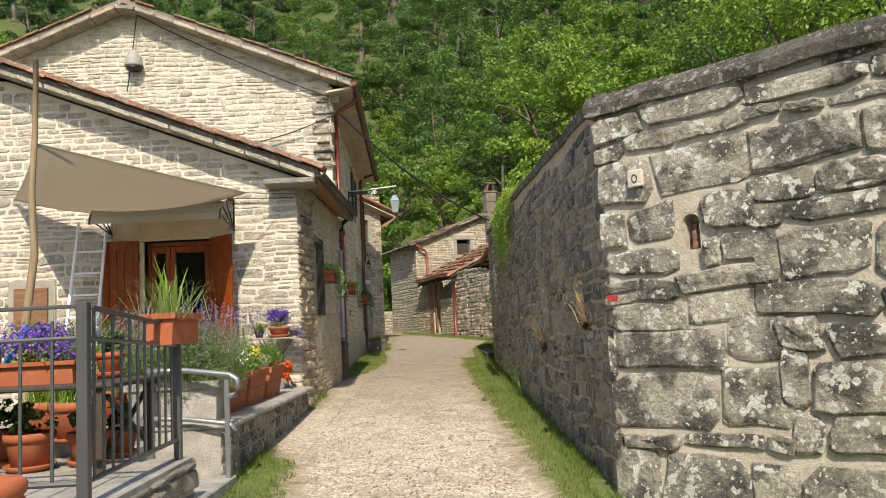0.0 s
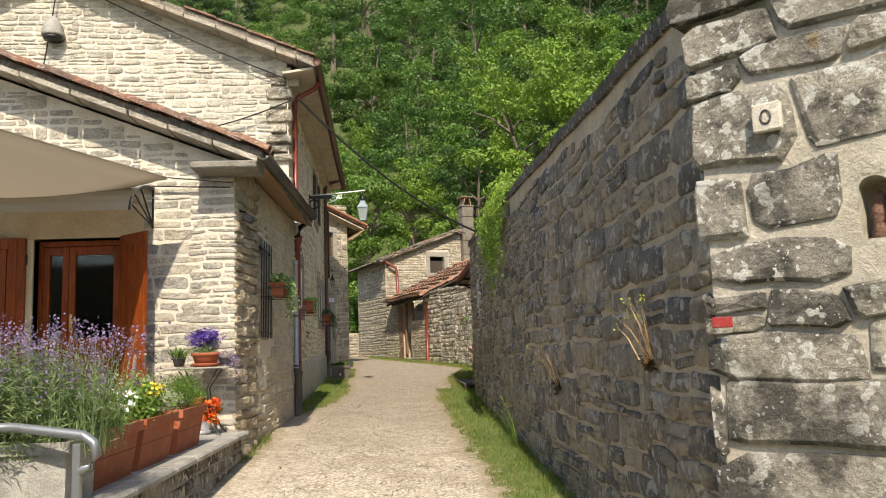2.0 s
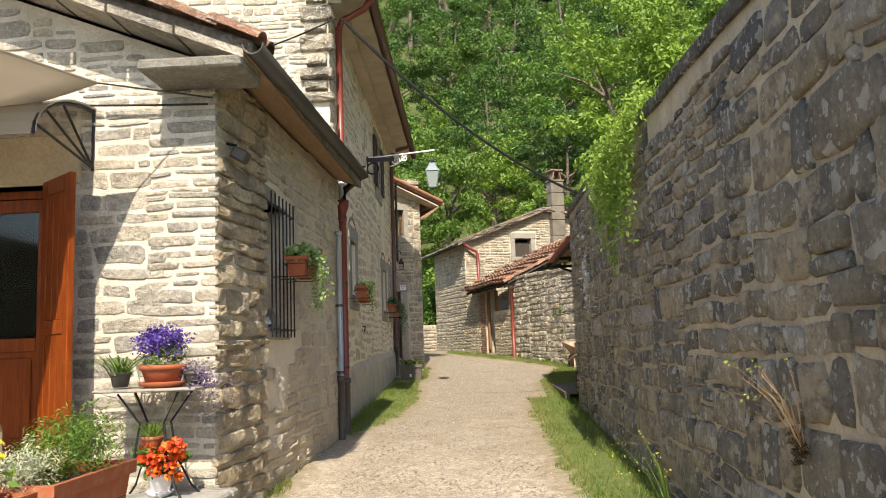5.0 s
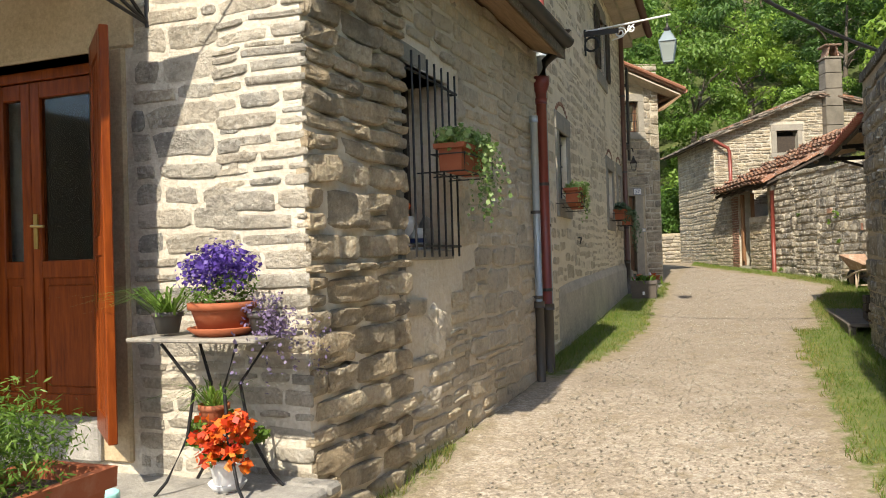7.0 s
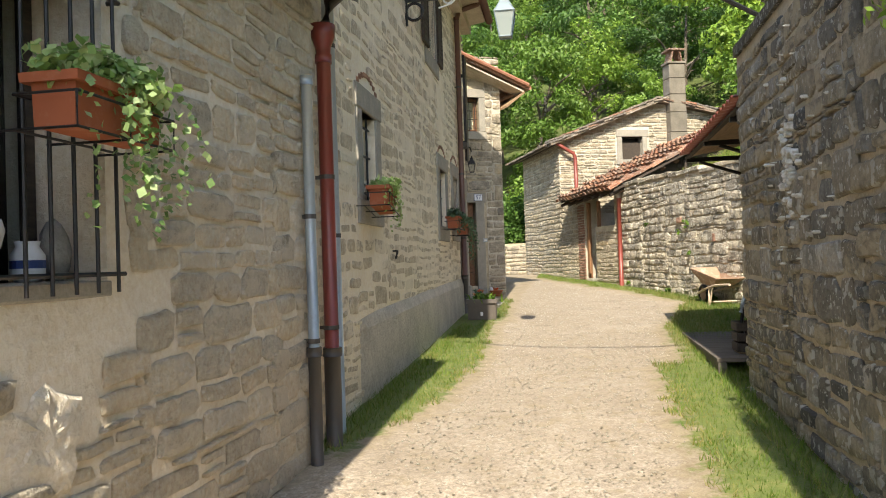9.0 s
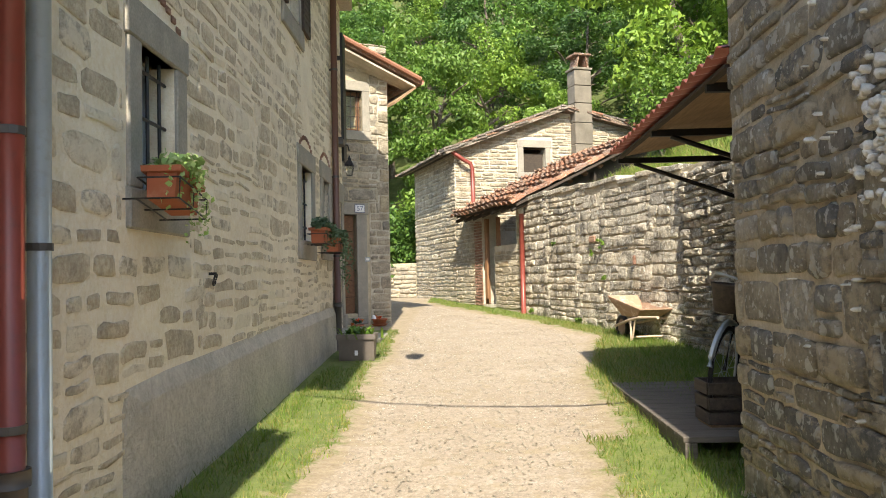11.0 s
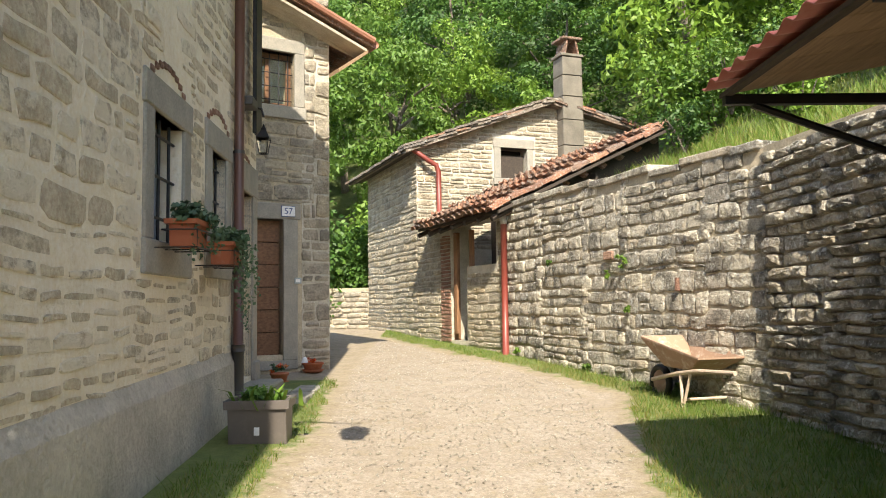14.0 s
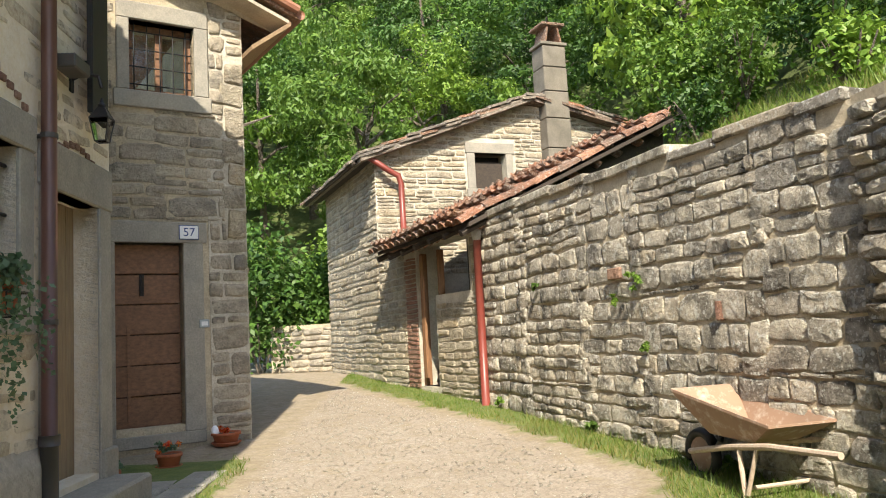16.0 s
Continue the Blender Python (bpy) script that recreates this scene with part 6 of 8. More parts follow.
def spikes(name, parent, seed, centre, spread, n, height, width, mat, label="", lean=0.35, droop=0.0, box_size=None):
    """Blades or stalks that fan up and out from the centre."""
    rng = np.random.default_rng(seed)
    base = np.array(centre) + (rng.uniform(-0.5, 0.5, (n, 3)) * np.array(box_size) if box_size else rng.normal(size=(n, 3)) * np.array((spread, spread, 0)))
    a = rng.uniform(0, 2 * math.pi, n)
    out = np.stack([np.cos(a), np.sin(a), np.zeros(n)], 1)
    h = height * rng.uniform(0.55, 1.15, (n, 1))
    l = lean * rng.uniform(0.2, 1.2, (n, 1))
    side = np.stack([-np.sin(a), np.cos(a), np.zeros(n)], 1) * width
    mid = base + out * h * l * 0.4 + np.array((0, 0, 1)) * h * 0.6
    tip = base + out * h * l + np.array((0, 0, 1)) * h * (1 - droop * rng.uniform(0.3, 1, (n, 1)))
    v = np.stack([base - side * 0.6, base + side * 0.6, mid + side * 0.5, mid - side * 0.5, tip + side * 0.1, tip - side * 0.1], 1).reshape(-1, 3)
    q = np.arange(n)[:, None] * 6
    f = np.concatenate([q + np.array((0, 1, 2, 3)), q + np.array((3, 2, 4, 5))])
    return tagged(fast_mesh(name, v, f, mat, parent, label), kind="stuff"), tip


def trail(name, parent, seed, start, n, length, mat, leaf=0.035, swing=0.05, label=""):
    """Hanging shoots with leaves in pairs."""
    rng = np.random.default_rng(seed)
    cs = []
    for k in range(n):
        p = np.array(start) + rng.normal(size=3) * np.array((0.03, 0.16, 0.02))
        way = np.array((0.05, rng.uniform(-0.4, 0.4), 0.15))
        steps = int(length * rng.uniform(0.4, 1.0) / 0.022)
        for i in range(steps):
            way = way * 0.9 + np.array((rng.normal() * 0.03, rng.normal() * swing, -0.13))
            p = p + way / np.linalg.norm(way) * 0.022
            cs.append(p + rng.normal(size=3) * 0.012)
    cs = np.array(cs)
    v, f = leaf_quads(rng, cs, np.tile((0.6, 0, 0.4), (len(cs), 1)), leaf, 0.8)
    return tagged(fast_mesh(name, v, f, mat, parent, label), kind="stuff")


def trough(parent, l, w, h, mat, name="box", taper=0.8, ribs=True):
    """A planting trough along y, open above, with a rim."""
    bm = bmesh.new()
    lo = [(-w / 2 * taper, -l / 2 * 0.95), (w / 2 * taper, -l / 2 * 0.95), (w / 2 * taper, l / 2 * 0.95), (-w / 2 * taper, l / 2 * 0.95)]
    hi = [(-w / 2, -l / 2), (w / 2, -l / 2), (w / 2, l / 2), (-w / 2, l / 2)]
    sc = lambda P, k: [(x * (1 - k / w * 2), y * (1 - k / l * 2)) for x, y in P]
    rings = [[(x, y, 0) for x, y in lo], [(x, y, h * 0.82) for x, y in sc(hi, 0.012)], [(x, y, h * 0.82) for x, y in sc(hi, -0.012)], [(x, y, h) for x, y in sc(hi, -0.015)], [(x, y, h) for x, y in sc(hi, 0.018)], [(x, y, h * 0.55) for x, y in sc(hi, 0.03)]]
    vs = [[bm.verts.new(p) for p in r] for r in rings]
    for a, b in zip(vs, vs[1:]):
        for j in range(4):
            bm.faces.new((a[j], a[(j + 1) % 4], b[(j + 1) % 4], b[j]))
    bm.faces.new(vs[0][::-1])
    part(name, bm, mat, parent)
    part("soil", boxed(-w / 2 + 0.03, w / 2 - 0.03, -l / 2 + 0.03, l / 2 - 0.03, h * 0.5, h * 0.86), M_SOIL, parent)
    if ribs:
        for k in range(int(l / 0.035) - 1):
            y = -l / 2 + 0.035 * (k + 1)
            bm = bmesh.new()
            v4 = [bm.verts.new(p) for p in ((w / 2 * taper, y - 0.006, 0.01), (w / 2 * taper, y + 0.006, 0.01), (w / 2 - 0.01, y + 0.006, h * 0.8), (w / 2 - 0.01, y - 0.006, h * 0.8))]
            v5 = [bm.verts.new(v.co + Vector((0.007, 0, 0))) for v in v4]
            bm.faces.new(v5)
            for j in range(4):
                bm.faces.new((v4[j], v4[(j + 1) % 4], v5[(j + 1) % 4], v5[j]))
            part("rib", bm, mat, parent)


def round_pot(parent, r, h, mat, z=0.0, saucer=True, at=(0, 0)):
    if saucer:
        part("saucer", lathe([(r * 0.75, 0), (r * 1.05, 0.035), (r * 1.0, 0.04), (r * 0.7, 0.015)], 20, (*at, z)), mat, parent, "", True)
    part("pot", lathe([(r * 0.68, 0.012), (r * 0.9, h * 0.75), (r * 0.92, h * 0.78), (r * 1.02, h * 0.8), (r * 1.02, h), (r * 0.92, h), (r * 0.86, h * 0.8)], 24, (*at, z)), mat, parent, "", True)
    part("soil", lathe([(r * 0.5, h * 0.7), (r * 0.86, h * 0.88)], 16, (*at, z)), M_SOIL, parent)


# ---- terrace in front of the low house ----
LEDGE = 0.86


def build_terrace():
    bm = bmesh.new()
    prism(bm, [(-1.88, 6.95), (-1.86, 11.46), (-9.5, 11.46), (-9.5, 6.95)], -0.2, LEDGE - 0.06)
    ob = obj("terrace", bm, M_CONCRETE)
    tagged(ob, "raised terrace of worn concrete and stone", "terrace", kind="structure")
    rng = random.Random(71)
    y = 6.93
    while y < 11.4:
        l = min(rng.uniform(0.6, 1.1), 11.44 - y)
        s = part("edging_slab", boxed(-2.5, -1.76, y + 0.008, y + l, LEDGE - 0.058, LEDGE, 0.018), M_CONCRETE, ob)
        y += l
    bm = bmesh.new()
    prism(bm, [(-1.52, 4.98), (-1.5, 3.3), (-2.2, 2.6), (-9.5, 2.6), (-9.5, 6.95), (-2.9, 6.95), (-2.9, 4.98)], -0.2, LEDGE - 0.001)
    ob2 = obj("terrace_front", bm, M_CONCRETE)
    tagged(ob2, "terrace slab with a rough stone edge", "terrace", kind="structure")
    lay(ob2, (-1.52, 4.98), (-1.5, 3.3), rows_of_stones(rng, 1.68, 0.1, LEDGE - 0.02, (0.14, 0.22), (0.25, 0.5)), M_QUOIN, seed=72)
    for k in range(3):
        part("step", boxed(-2.9, -1.75 - 0.35 * k, 4.985, 6.945, 0.1, 0.42 + 0.16 * k, 0.012), M_CONCRETE, ob2)
    st = rows_of_stones(rng, 4.5, 0.35, LEDGE - 0.07, (0.12, 0.2), (0.25, 0.5))
    lay(ob, (-1.86, 11.44), (-1.88, 6.95), st, M_BLOCK, seed=73, depth=(0.005, 0.02))


build_terrace()


def build_railing():
    r = thing("railing", (-1.58, 3.6, LEDGE), "grey painted iron railing of upright bars on the terrace edge", "railing")
    part("post", boxed(-0.025, 0.025, -0.025, 0.025, 0, 0.9, 0.004), M_RAIL, r)
    part("post", boxed(-0.022, 0.022, 1.268, 1.312, 0, 0.8, 0.004), M_RAIL, r)
    part("rail", boxed(-0.02, 0.02, 0.0, 1.29, 0.875, 0.892, 0.003, Matrix.Rotation(-0.07, 4, "X")), M_RAIL, r)
    part("rail", tubed([(0, 0, 0.74), (0, 1.29, 0.68)], 0.011, 6), M_RAIL, r)
    part("rail", tubed([(0, 0, 0.1), (0, 1.29, 0.12)], 0.013, 6), M_RAIL, r)
    for k in range(1, 12):
        y = 1.29 * k / 12
        part("baluster", tubed([(0, y, 0.11), (0, y, 0.87 - 0.05 * k / 12 if k % 2 else 0.72)], 0.008, 6), M_RAIL, r)
    part("rail", boxed(-2.2, 0.0, -0.02, 0.02, 0.875, 0.892, 0.003), M_RAIL, r)
    part("rail", tubed([(0, 0, 0.74), (-2.2, -0.04, 0.74)], 0.011, 6), M_RAIL, r)
    part("rail", tubed([(0, 0, 0.1), (-2.2, -0.04, 0.1)], 0.013, 6), M_RAIL, r)
    for k in range(1, 16):
        x = -0.14 * k
        part("baluster", tubed([(x, -0.02 * k / 8, 0.1), (x, -0.02 * k / 8, 0.82 if k % 2 else 0.74)], 0.008, 6), M_RAIL, r)


build_railing()


def build_handrail():
    h = thing("handrail", (-1.74, 6.8, 0.3), "bent grey steel tube handrail on two posts", "handrail")
    part("top_tube", tubed([(-0.75, 0.1, 1.03), (-0.4, 0.08, 1.02), (-0.02, 0.02, 0.97), (0.045, 0.0, 0.93), (0.06, 0.0, 0.87), (0.03, 0, 0.8), (-0.03, 0, 0.79)], 0.026, 12), M_STEEL, h, "", True)
    part("lower_tube", tubed([(-0.75, 0.1, 0.63), (-0.4, 0.08, 0.61), (-0.02, 0.02, 0.56), (0.02, 0.0, 0.5), (-0.03, 0, 0.47)], 0.022, 12), M_STEEL, h, "", True)
    part("post", boxed(-0.06, -0.02, -0.02, 0.02, -0.05, 0.93, 0.003), M_STEEL, h)
    part("post", boxed(-0.74, -0.7, 0.08, 0.12, 0.3, 1.02, 0.003), M_STEEL, h)


build_handrail()

# concrete planter with lavender
lav = thing("lavender_planter", (-2.32, 7.24, LEDGE), "grey concrete planter full of flowering lavender", "planter", rz=90)
trough(lav, 0.8, 0.44, 0.36, M_CONCRETE, taper=0.92, ribs=False)
foliage("leaves", lav, 3, (0, 0.0, 0.56), (0.36, 0.62, 0.3), 15000, 0.07, M_LAVLEAF, aspect=0.09, up=1.8)
st, tips = spikes("stem_tuft", lav, 4, (0, 0, 0.3), 0, 900, 0.62, 0.003, M_LAVLEAF, "", 0.5, 0.05, (0.5, 1.1, 0.1))
rngl = np.random.default_rng(5)
cs = np.repeat(tips, 9, 0) + rngl.normal(size=(len(tips) * 9, 3)) * np.array((0.004, 0.004, 0.034))
v, f = leaf_quads(rngl, cs, np.tile((0.3, -0.3, 0.6), (len(cs), 1)), 0.015, 0.8)
fast_mesh("blossom", v, f, M_LAV, lav, "purple lavender spikes")


def flower_trough(y, seed, label, kind):
    t = thing("flower_trough", (-2.1, y, LEDGE), label, "planter", "troughs along the terrace edge")
    trough(t, 0.8, 0.32, 0.37, M_POT, taper=0.62, ribs=False)
    if kind == "shrub":
        foliage("leaves", t, seed, (0, 0.05, 0.5), (0.2, 0.3, 0.19), 4200, 0.03, M_LEAF_B, aspect=0.22)
        foliage("silver_leaves", t, seed + 1, (-0.02, -0.3, 0.44), (0.17, 0.17, 0.13), 2000, 0.026, M_SILVER, "silvery woolly leaves", 0.22)
        for k, (a, b) in enumerate(((-0.2, -0.42), (-0.12, -0.36))):
            part("stick", tubed([(a, b, 0.25), (a - 0.05, b - 0.02 + 0.1 * k, 0.6), (a - 0.02, b - 0.02 - 0.06 * k, 0.85)], 0.022, 8, 0.014), M_PALEDOOR, t, "driftwood stake")
    else:
        foliage("leaves", t, seed, (0, 0, 0.46), (0.17, 0.4, 0.13), 1300, 0.045, M_LEAF_B)
        foliage("blossoms", t, seed + 2, (0.05, 0.05, 0.55), (0.14, 0.36, 0.08), 20, 0.03, M_YELLOW if kind == "yellow" else M_WHITE, "small blossoms", 1.0)
        foliage("herb_tuft", t, seed + 5, (-0.05, 0.1, 0.6), (0.1, 0.25, 0.13), 300, 0.05, M_LAVLEAF, "", 0.3)


M_YELLOW = leaf_material("yellow_flower", [(0.75, 0.5, 0.03), (0.8, 0.62, 0.1)], 0.25)
flower_trough(7.92, 11, "terracotta trough of white-flowered greenery", "white")
flower_trough(8.82, 17, "terracotta trough of yellow-flowered greenery", "yellow")
flower_trough(9.78, 23, "terracotta trough with a feathery green shrub and silver foliage", "shrub")

hang = thing("railing_planter", (-1.55, 4.72, 1.55), "weathered terracotta trough on the railing with iris leaves", "planter", rz=-8)
trough(hang, 0.36, 0.2, 0.18, M_POT, ribs=False)
spikes("leaves", hang, 31, (0, 0, 0.14), 0.03, 16, 0.34, 0.013, M_LEAF_B, "stiff upright iris leaves", 0.45)
spikes("grass", hang, 32, (0, -0.05, 0.14), 0.08, 90, 0.34, 0.003, M_LAVLEAF, "", 1.2, 0.45)

tab = thing("terrace_table", (-2.45, 4.8, LEDGE), "low dark wooden table crowded with flower pots", "table")
part("tabletop", boxed(-0.6, 0.68, -0.4, 0.5, 0.47, 0.5, 0.008), M_DARKWOOD, tab)
for x in (-0.5, 0.58):
    for y in (-0.34, 0.4):
        part("leg", boxed(x - 0.025, x + 0.025, y - 0.025, y + 0.025, 0, 0.47, 0.004), M_DARKWOOD, tab)
    part("cross_brace", tubed([(x, -0.24, 0.08), (x, 0.38, 0.42)], 0.016, 6), M_DARKWOOD, tab)
    part("cross_brace", tubed([(x, -0.24, 0.42), (x, 0.38, 0.08)], 0.016, 6), M_DARKWOOD, tab)
pur = thing("flower_trough", (-2.27, 4.62, LEDGE + 0.501), "terracotta trough brimming with violet flowers", "planter", rz=88)
trough(pur, 0.46, 0.18, 0.13, M_POT, ribs=False)
foliage("leaves", pur, 41, (0, 0, 0.18), (0.11, 0.26, 0.07), 700, 0.024, M_LEAF_B)
foliage("blossom", pur, 42, (0.0, 0, 0.25), (0.13, 0.29, 0.09), 1900, 0.017, M_PURPLE, "dense violet flowers", 0.9)
for k, (x, y, z, r_, h) in enumerate(((-2.05, 5.05, LEDGE + 0.501, 0.09, 0.16), (-2.5, 5.1, LEDGE + 0.501, 0.11, 0.2), (-2.1, 4.85, LEDGE, 0.12, 0.2), (-2.02, 5.12, LEDGE, 0.11, 0.18), (-2.4, 4.75, LEDGE, 0.14, 0.22), (-2.65, 5.0, LEDGE, 0.13, 0.22))):
    p = thing("flower_pot", (x, y, z), "round terracotta flower pot with green leaves", "flower pot", "pots on the terrace")
    round_pot(p, r_, h, M_POT)
    foliage("leaves", p, 50 + k, (0, 0, h + 0.07), (r_, r_, 0.1), 320, 0.04, M_LEAF)
for k, (x, y, hh) in enumerate(((-2.75, 6.1, 0.85), (-3.05, 6.3, 0.75), (-2.95, 7.4, 0.6))):
    p = thing("tall_pot_plant", (x, y, LEDGE), "tall feathery green plant in a terracotta pot", "potted plant")
    round_pot(p, 0.17, 0.3, M_POT)
    spikes("leaves", p, 60 + k, (0, 0, 0.25), 0.07, 150, hh, 0.007, M_LEAF_B, "", 0.8, 0.25)
    foliage("foliage", p, 63 + k, (0, 0, 0.25 + hh * 0.4), (0.2, 0.2, hh * 0.35), 700, 0.05, M_LEAF_B, aspect=0.25)
big = thing("large_pot", (-1.8, 3.2, LEDGE), "large rounded terracotta pot with a rough rim", "flower pot")
part("pot", lathe([(0.09, 0), (0.14, 0.05), (0.155, 0.1), (0.143, 0.125), (0.156, 0.14), (0.16, 0.175), (0.14, 0.195), (0.115, 0.17)], 24), M_POT, big, "", True)
blue = thing("watering_can", (-2.62, 4.62, LEDGE + 0.501), "bright blue plastic watering can", "watering can")
M_BLUEP = painted("blue_plastic", (0.01, 0.18, 0.5), 0.3, 0, (0.02, 0.12, 0.3), 0.2)
part("body", lathe([(0.1, 0), (0.11, 0.03), (0.11, 0.24), (0.09, 0.3), (0.05, 0.34)], 18), M_BLUEP, blue, "", True)
part("spout", tubed([(0.1, 0, 0.06), (0.2, 0, 0.2), (0.27, 0, 0.33)], 0.018, 8), M_BLUEP, blue)
part("handle", tubed([(-0.1, 0, 0.08), (-0.17, 0, 0.18), (-0.14, 0, 0.3), (-0.05, 0, 0.34)], 0.014, 8), M_BLUEP, blue)
chair = thing("folding_chair", (-2.75, 4.1, LEDGE), "pale wooden slatted folding chair", "chair")
for x in (-0.2, 0.2):
    part("leg", tubed([(x, -0.2, 0), (x, 0.2, 0.45)], 0.017, 6), M_PALEDOOR, chair)
    part("leg", tubed([(x * 0.9, 0.2, 0), (x * 0.9, -0.22, 0.45), (x * 0.9, -0.3, 0.85)], 0.017, 6), M_PALEDOOR, chair)
for k in range(5):
    part("seat_slat", boxed(-0.22, 0.22, -0.2 + k * 0.085, -0.14 + k * 0.085, 0.44, 0.46, 0.003), M_PALEDOOR, chair)
for k in range(3):
    part("back_slat", boxed(-0.2, 0.2, -0.305, -0.285, 0.56 + k * 0.1, 0.62 + k * 0.1, 0.003), M_PALEDOOR, chair)

# ---- shade sail, pole, awning, ladder ----
pole = thing("sail_pole", (-3.78, 7.5, LEDGE), "crooked bare branch used as a pole", "pole")
part("branch", tubed([(-0.05, 0, 0), (-0.06, 0, 0.9), (0.02, 0.02, 1.6), (0.0, 0, 2.2), (0.03, 0, 2.75), (0.04, 0, 3.5)], 0.045, 8, 0.025), M_PALEDOOR, pole, "", True)


def build_sail():
    a, b, c = Vector((-3.73, 7.5, 3.53)), Vector((-2.5, 10.82, 3.58)), Vector((-5.99, 11.38, 3.75))
    ob = thing("shade_sail", tuple(a), "pale grey-beige triangular shade sail stretched from a pole to the wall", "shade sail")
    n, verts, faces, idx = 16, [], [], {}
    for i in range(n + 1):
        for j in range(n + 1 - i):
            u, w = i / n, j / n
            t = 1 - u - w
            m = 27 * u * w * t
            pull = 0.75 * (u * w + w * t + t * u)
            p = a * t + b * u + c * w
            g = (a + b + c) / 3
            p = p.lerp(g, 0.1 * pull) - Vector((0, 0, 0.1 * m + 1.0 * u * w))
            idx[i, j] = len(verts)
            verts.append(p - a)
    for i in range(n):
        for j in range(n - i):
            faces.append((idx[i, j], idx[i + 1, j], idx[i, j + 1]))
            if j < n - i - 1:
                faces.append((idx[i + 1, j], idx[i + 1, j + 1], idx[i, j + 1]))
    me = bpy.data.meshes.new("cloth")
    me.from_pydata([tuple(v) for v in verts], [], faces)
    me.polygons.foreach_set("use_smooth", [True] * len(faces))
    me.materials.append(M_CLOTH)
    cl = new("cloth", me)
    cl.parent = ob
    so = cl.modifiers.new("thickness", "SOLIDIFY")
    so.thickness = 0.006
    part("cord", tubed([tuple(b - a), tuple(Vector((-1.94, 11.42, 3.64)) - a)], 0.006, 6), M_DARKPIPE, ob)
    part("hem", tubed([tuple(verts[idx[k, 0]]) for k in range(n + 1)], 0.008, 6), M_CLOTH, ob)
    part("hem", tubed([tuple(verts[idx[n - k, k]]) for k in range(n + 1)], 0.008, 6), M_CLOTH, ob)


build_sail()

awn = thing("door_awning", (-3.72, LOW_Y, 3.22), "arched smoky plastic door canopy on black brackets", "awning")
bm = bmesh.new()
rows = []
for k in range(9):
    a = math.pi / 2 * k / 8
    y, z = -0.78 * math.sin(a) , 0.38 * math.cos(a)
    rows.append([bm.verts.new((x, y, z + dz)) for x, dz in ((-0.9, 0), (0.9, 0), (0.9, 0.012), (-0.9, 0.012))])
for a, b in zip(rows, rows[1:]):
    for j in range(4):
        bm.faces.new((a[j], a[(j + 1) % 4], b[(j + 1) % 4], b[j]))
M_SMOKE, snt, sb = shade("smoky_plastic", 0.25)
sb.inputs["Base Color"].default_value = (0.5, 0.46, 0.4, 1)
sb.inputs["Transmission Weight"].default_value = 0.4
part("canopy_sheet", bm, M_SMOKE, awn)
for x in (-0.88, 0.88):
    bm = bmesh.new()
    tube(bm, [(x, 0, 0.4), (x, 0, -0.08)], 0.014, 6)
    tube(bm, [(x, -0.78 * math.sin(math.pi / 16 * k), 0.36 * math.cos(math.pi / 16 * k)) for k in range(9)], 0.014, 6)
    for k in (3, 5, 7):
        tube(bm, [(x, 0, -0.06), (x, -0.78 * math.sin(math.pi / 16 * k), 0.36 * math.cos(math.pi / 16 * k))], 0.01, 6)
    part("bracket", bm, M_IRON, awn)

ladder = thing("ladder", (-4.85, 10.75, LEDGE), "aluminium ladder leaning on the house wall", "ladder")
for x in (-0.2, 0.2):
    part("rail", tubed([(x * 1.1, 0, 0), (x, 0.62, 2.5)], 0.022, 6), M_WHITE, ladder)
for k in range(8):
    t = (k + 0.6) / 8
    part("rung", tubed([(-0.21, 0.62 * t, 2.5 * t), (0.21, 0.62 * t, 2.5 * t)], 0.014, 6), M_WHITE, ladder)

# ---- doorway of the low house ----
for nm, a in (("jamb", (-3.19, -2.99, 0.86, 3.05)), ("jamb", (-4.36, -4.14, 0.86, 3.05)), ("lintel", (-4.6, -2.93, 3.05, 3.42))):
    part(nm, boxed(a[0], a[1], LOW_Y - 0.025, LOW_Y + 0.2, a[2], a[3], 0.01), M_LINTEL, LOW_HOUSE, "dressed sandstone door frame" if nm == "lintel" else "")
gd = thing("door_glazed", (-4.14, LOW_Y + 0.14, 1.06), "varnished orange-brown glazed double door, closed", "door")
tagged(gd, kind="structure")
part("threshold", boxed(-0.02, 0.97, -0.2, 0.06, -0.2, 0.0, 0.01), M_CONCRETE, gd)
part("door_frame", boxed(0.0, 0.05, -0.03, 0.05, 0, 1.98, 0.004), M_DOOR, gd)
part("door_frame", boxed(0.9, 0.95, -0.03, 0.05, 0, 1.98, 0.004), M_DOOR, gd)
part("door_frame", boxed(0.05, 0.9, -0.03, 0.05, 1.92, 1.98, 0.004), M_DOOR, gd)
for x0, x1 in ((0.052, 0.33), (0.335, 0.898)):
    leaf = new("leaf")
    leaf.parent = gd
    for a in ((x0, x0 + 0.07, 0, 1.915), (x1 - 0.07, x1, 0, 1.915), (x0 + 0.07, x1 - 0.07, 0, 0.12), (x0 + 0.07, x1 - 0.07, 0.78, 0.88), (x0 + 0.07, x1 - 0.07, 1.82, 1.915)):
        part("stile", boxed(a[0], a[1], -0.02, 0.03, a[2], a[3], 0.005), M_DOOR, leaf)
    part("panel", boxed(x0 + 0.07, x1 - 0.07, -0.005, 0.02, 0.12, 0.78), M_DOOR, leaf)
    part("raised_field", boxed(x0 + 0.1, x1 - 0.1, -0.014, -0.004, 0.16, 0.74, 0.008), M_DOOR, leaf)
    part("pane", boxed(x0 + 0.07, x1 - 0.07, 0.004, 0.01, 0.88, 1.82), M_GLASS, leaf).visible_shadow = False
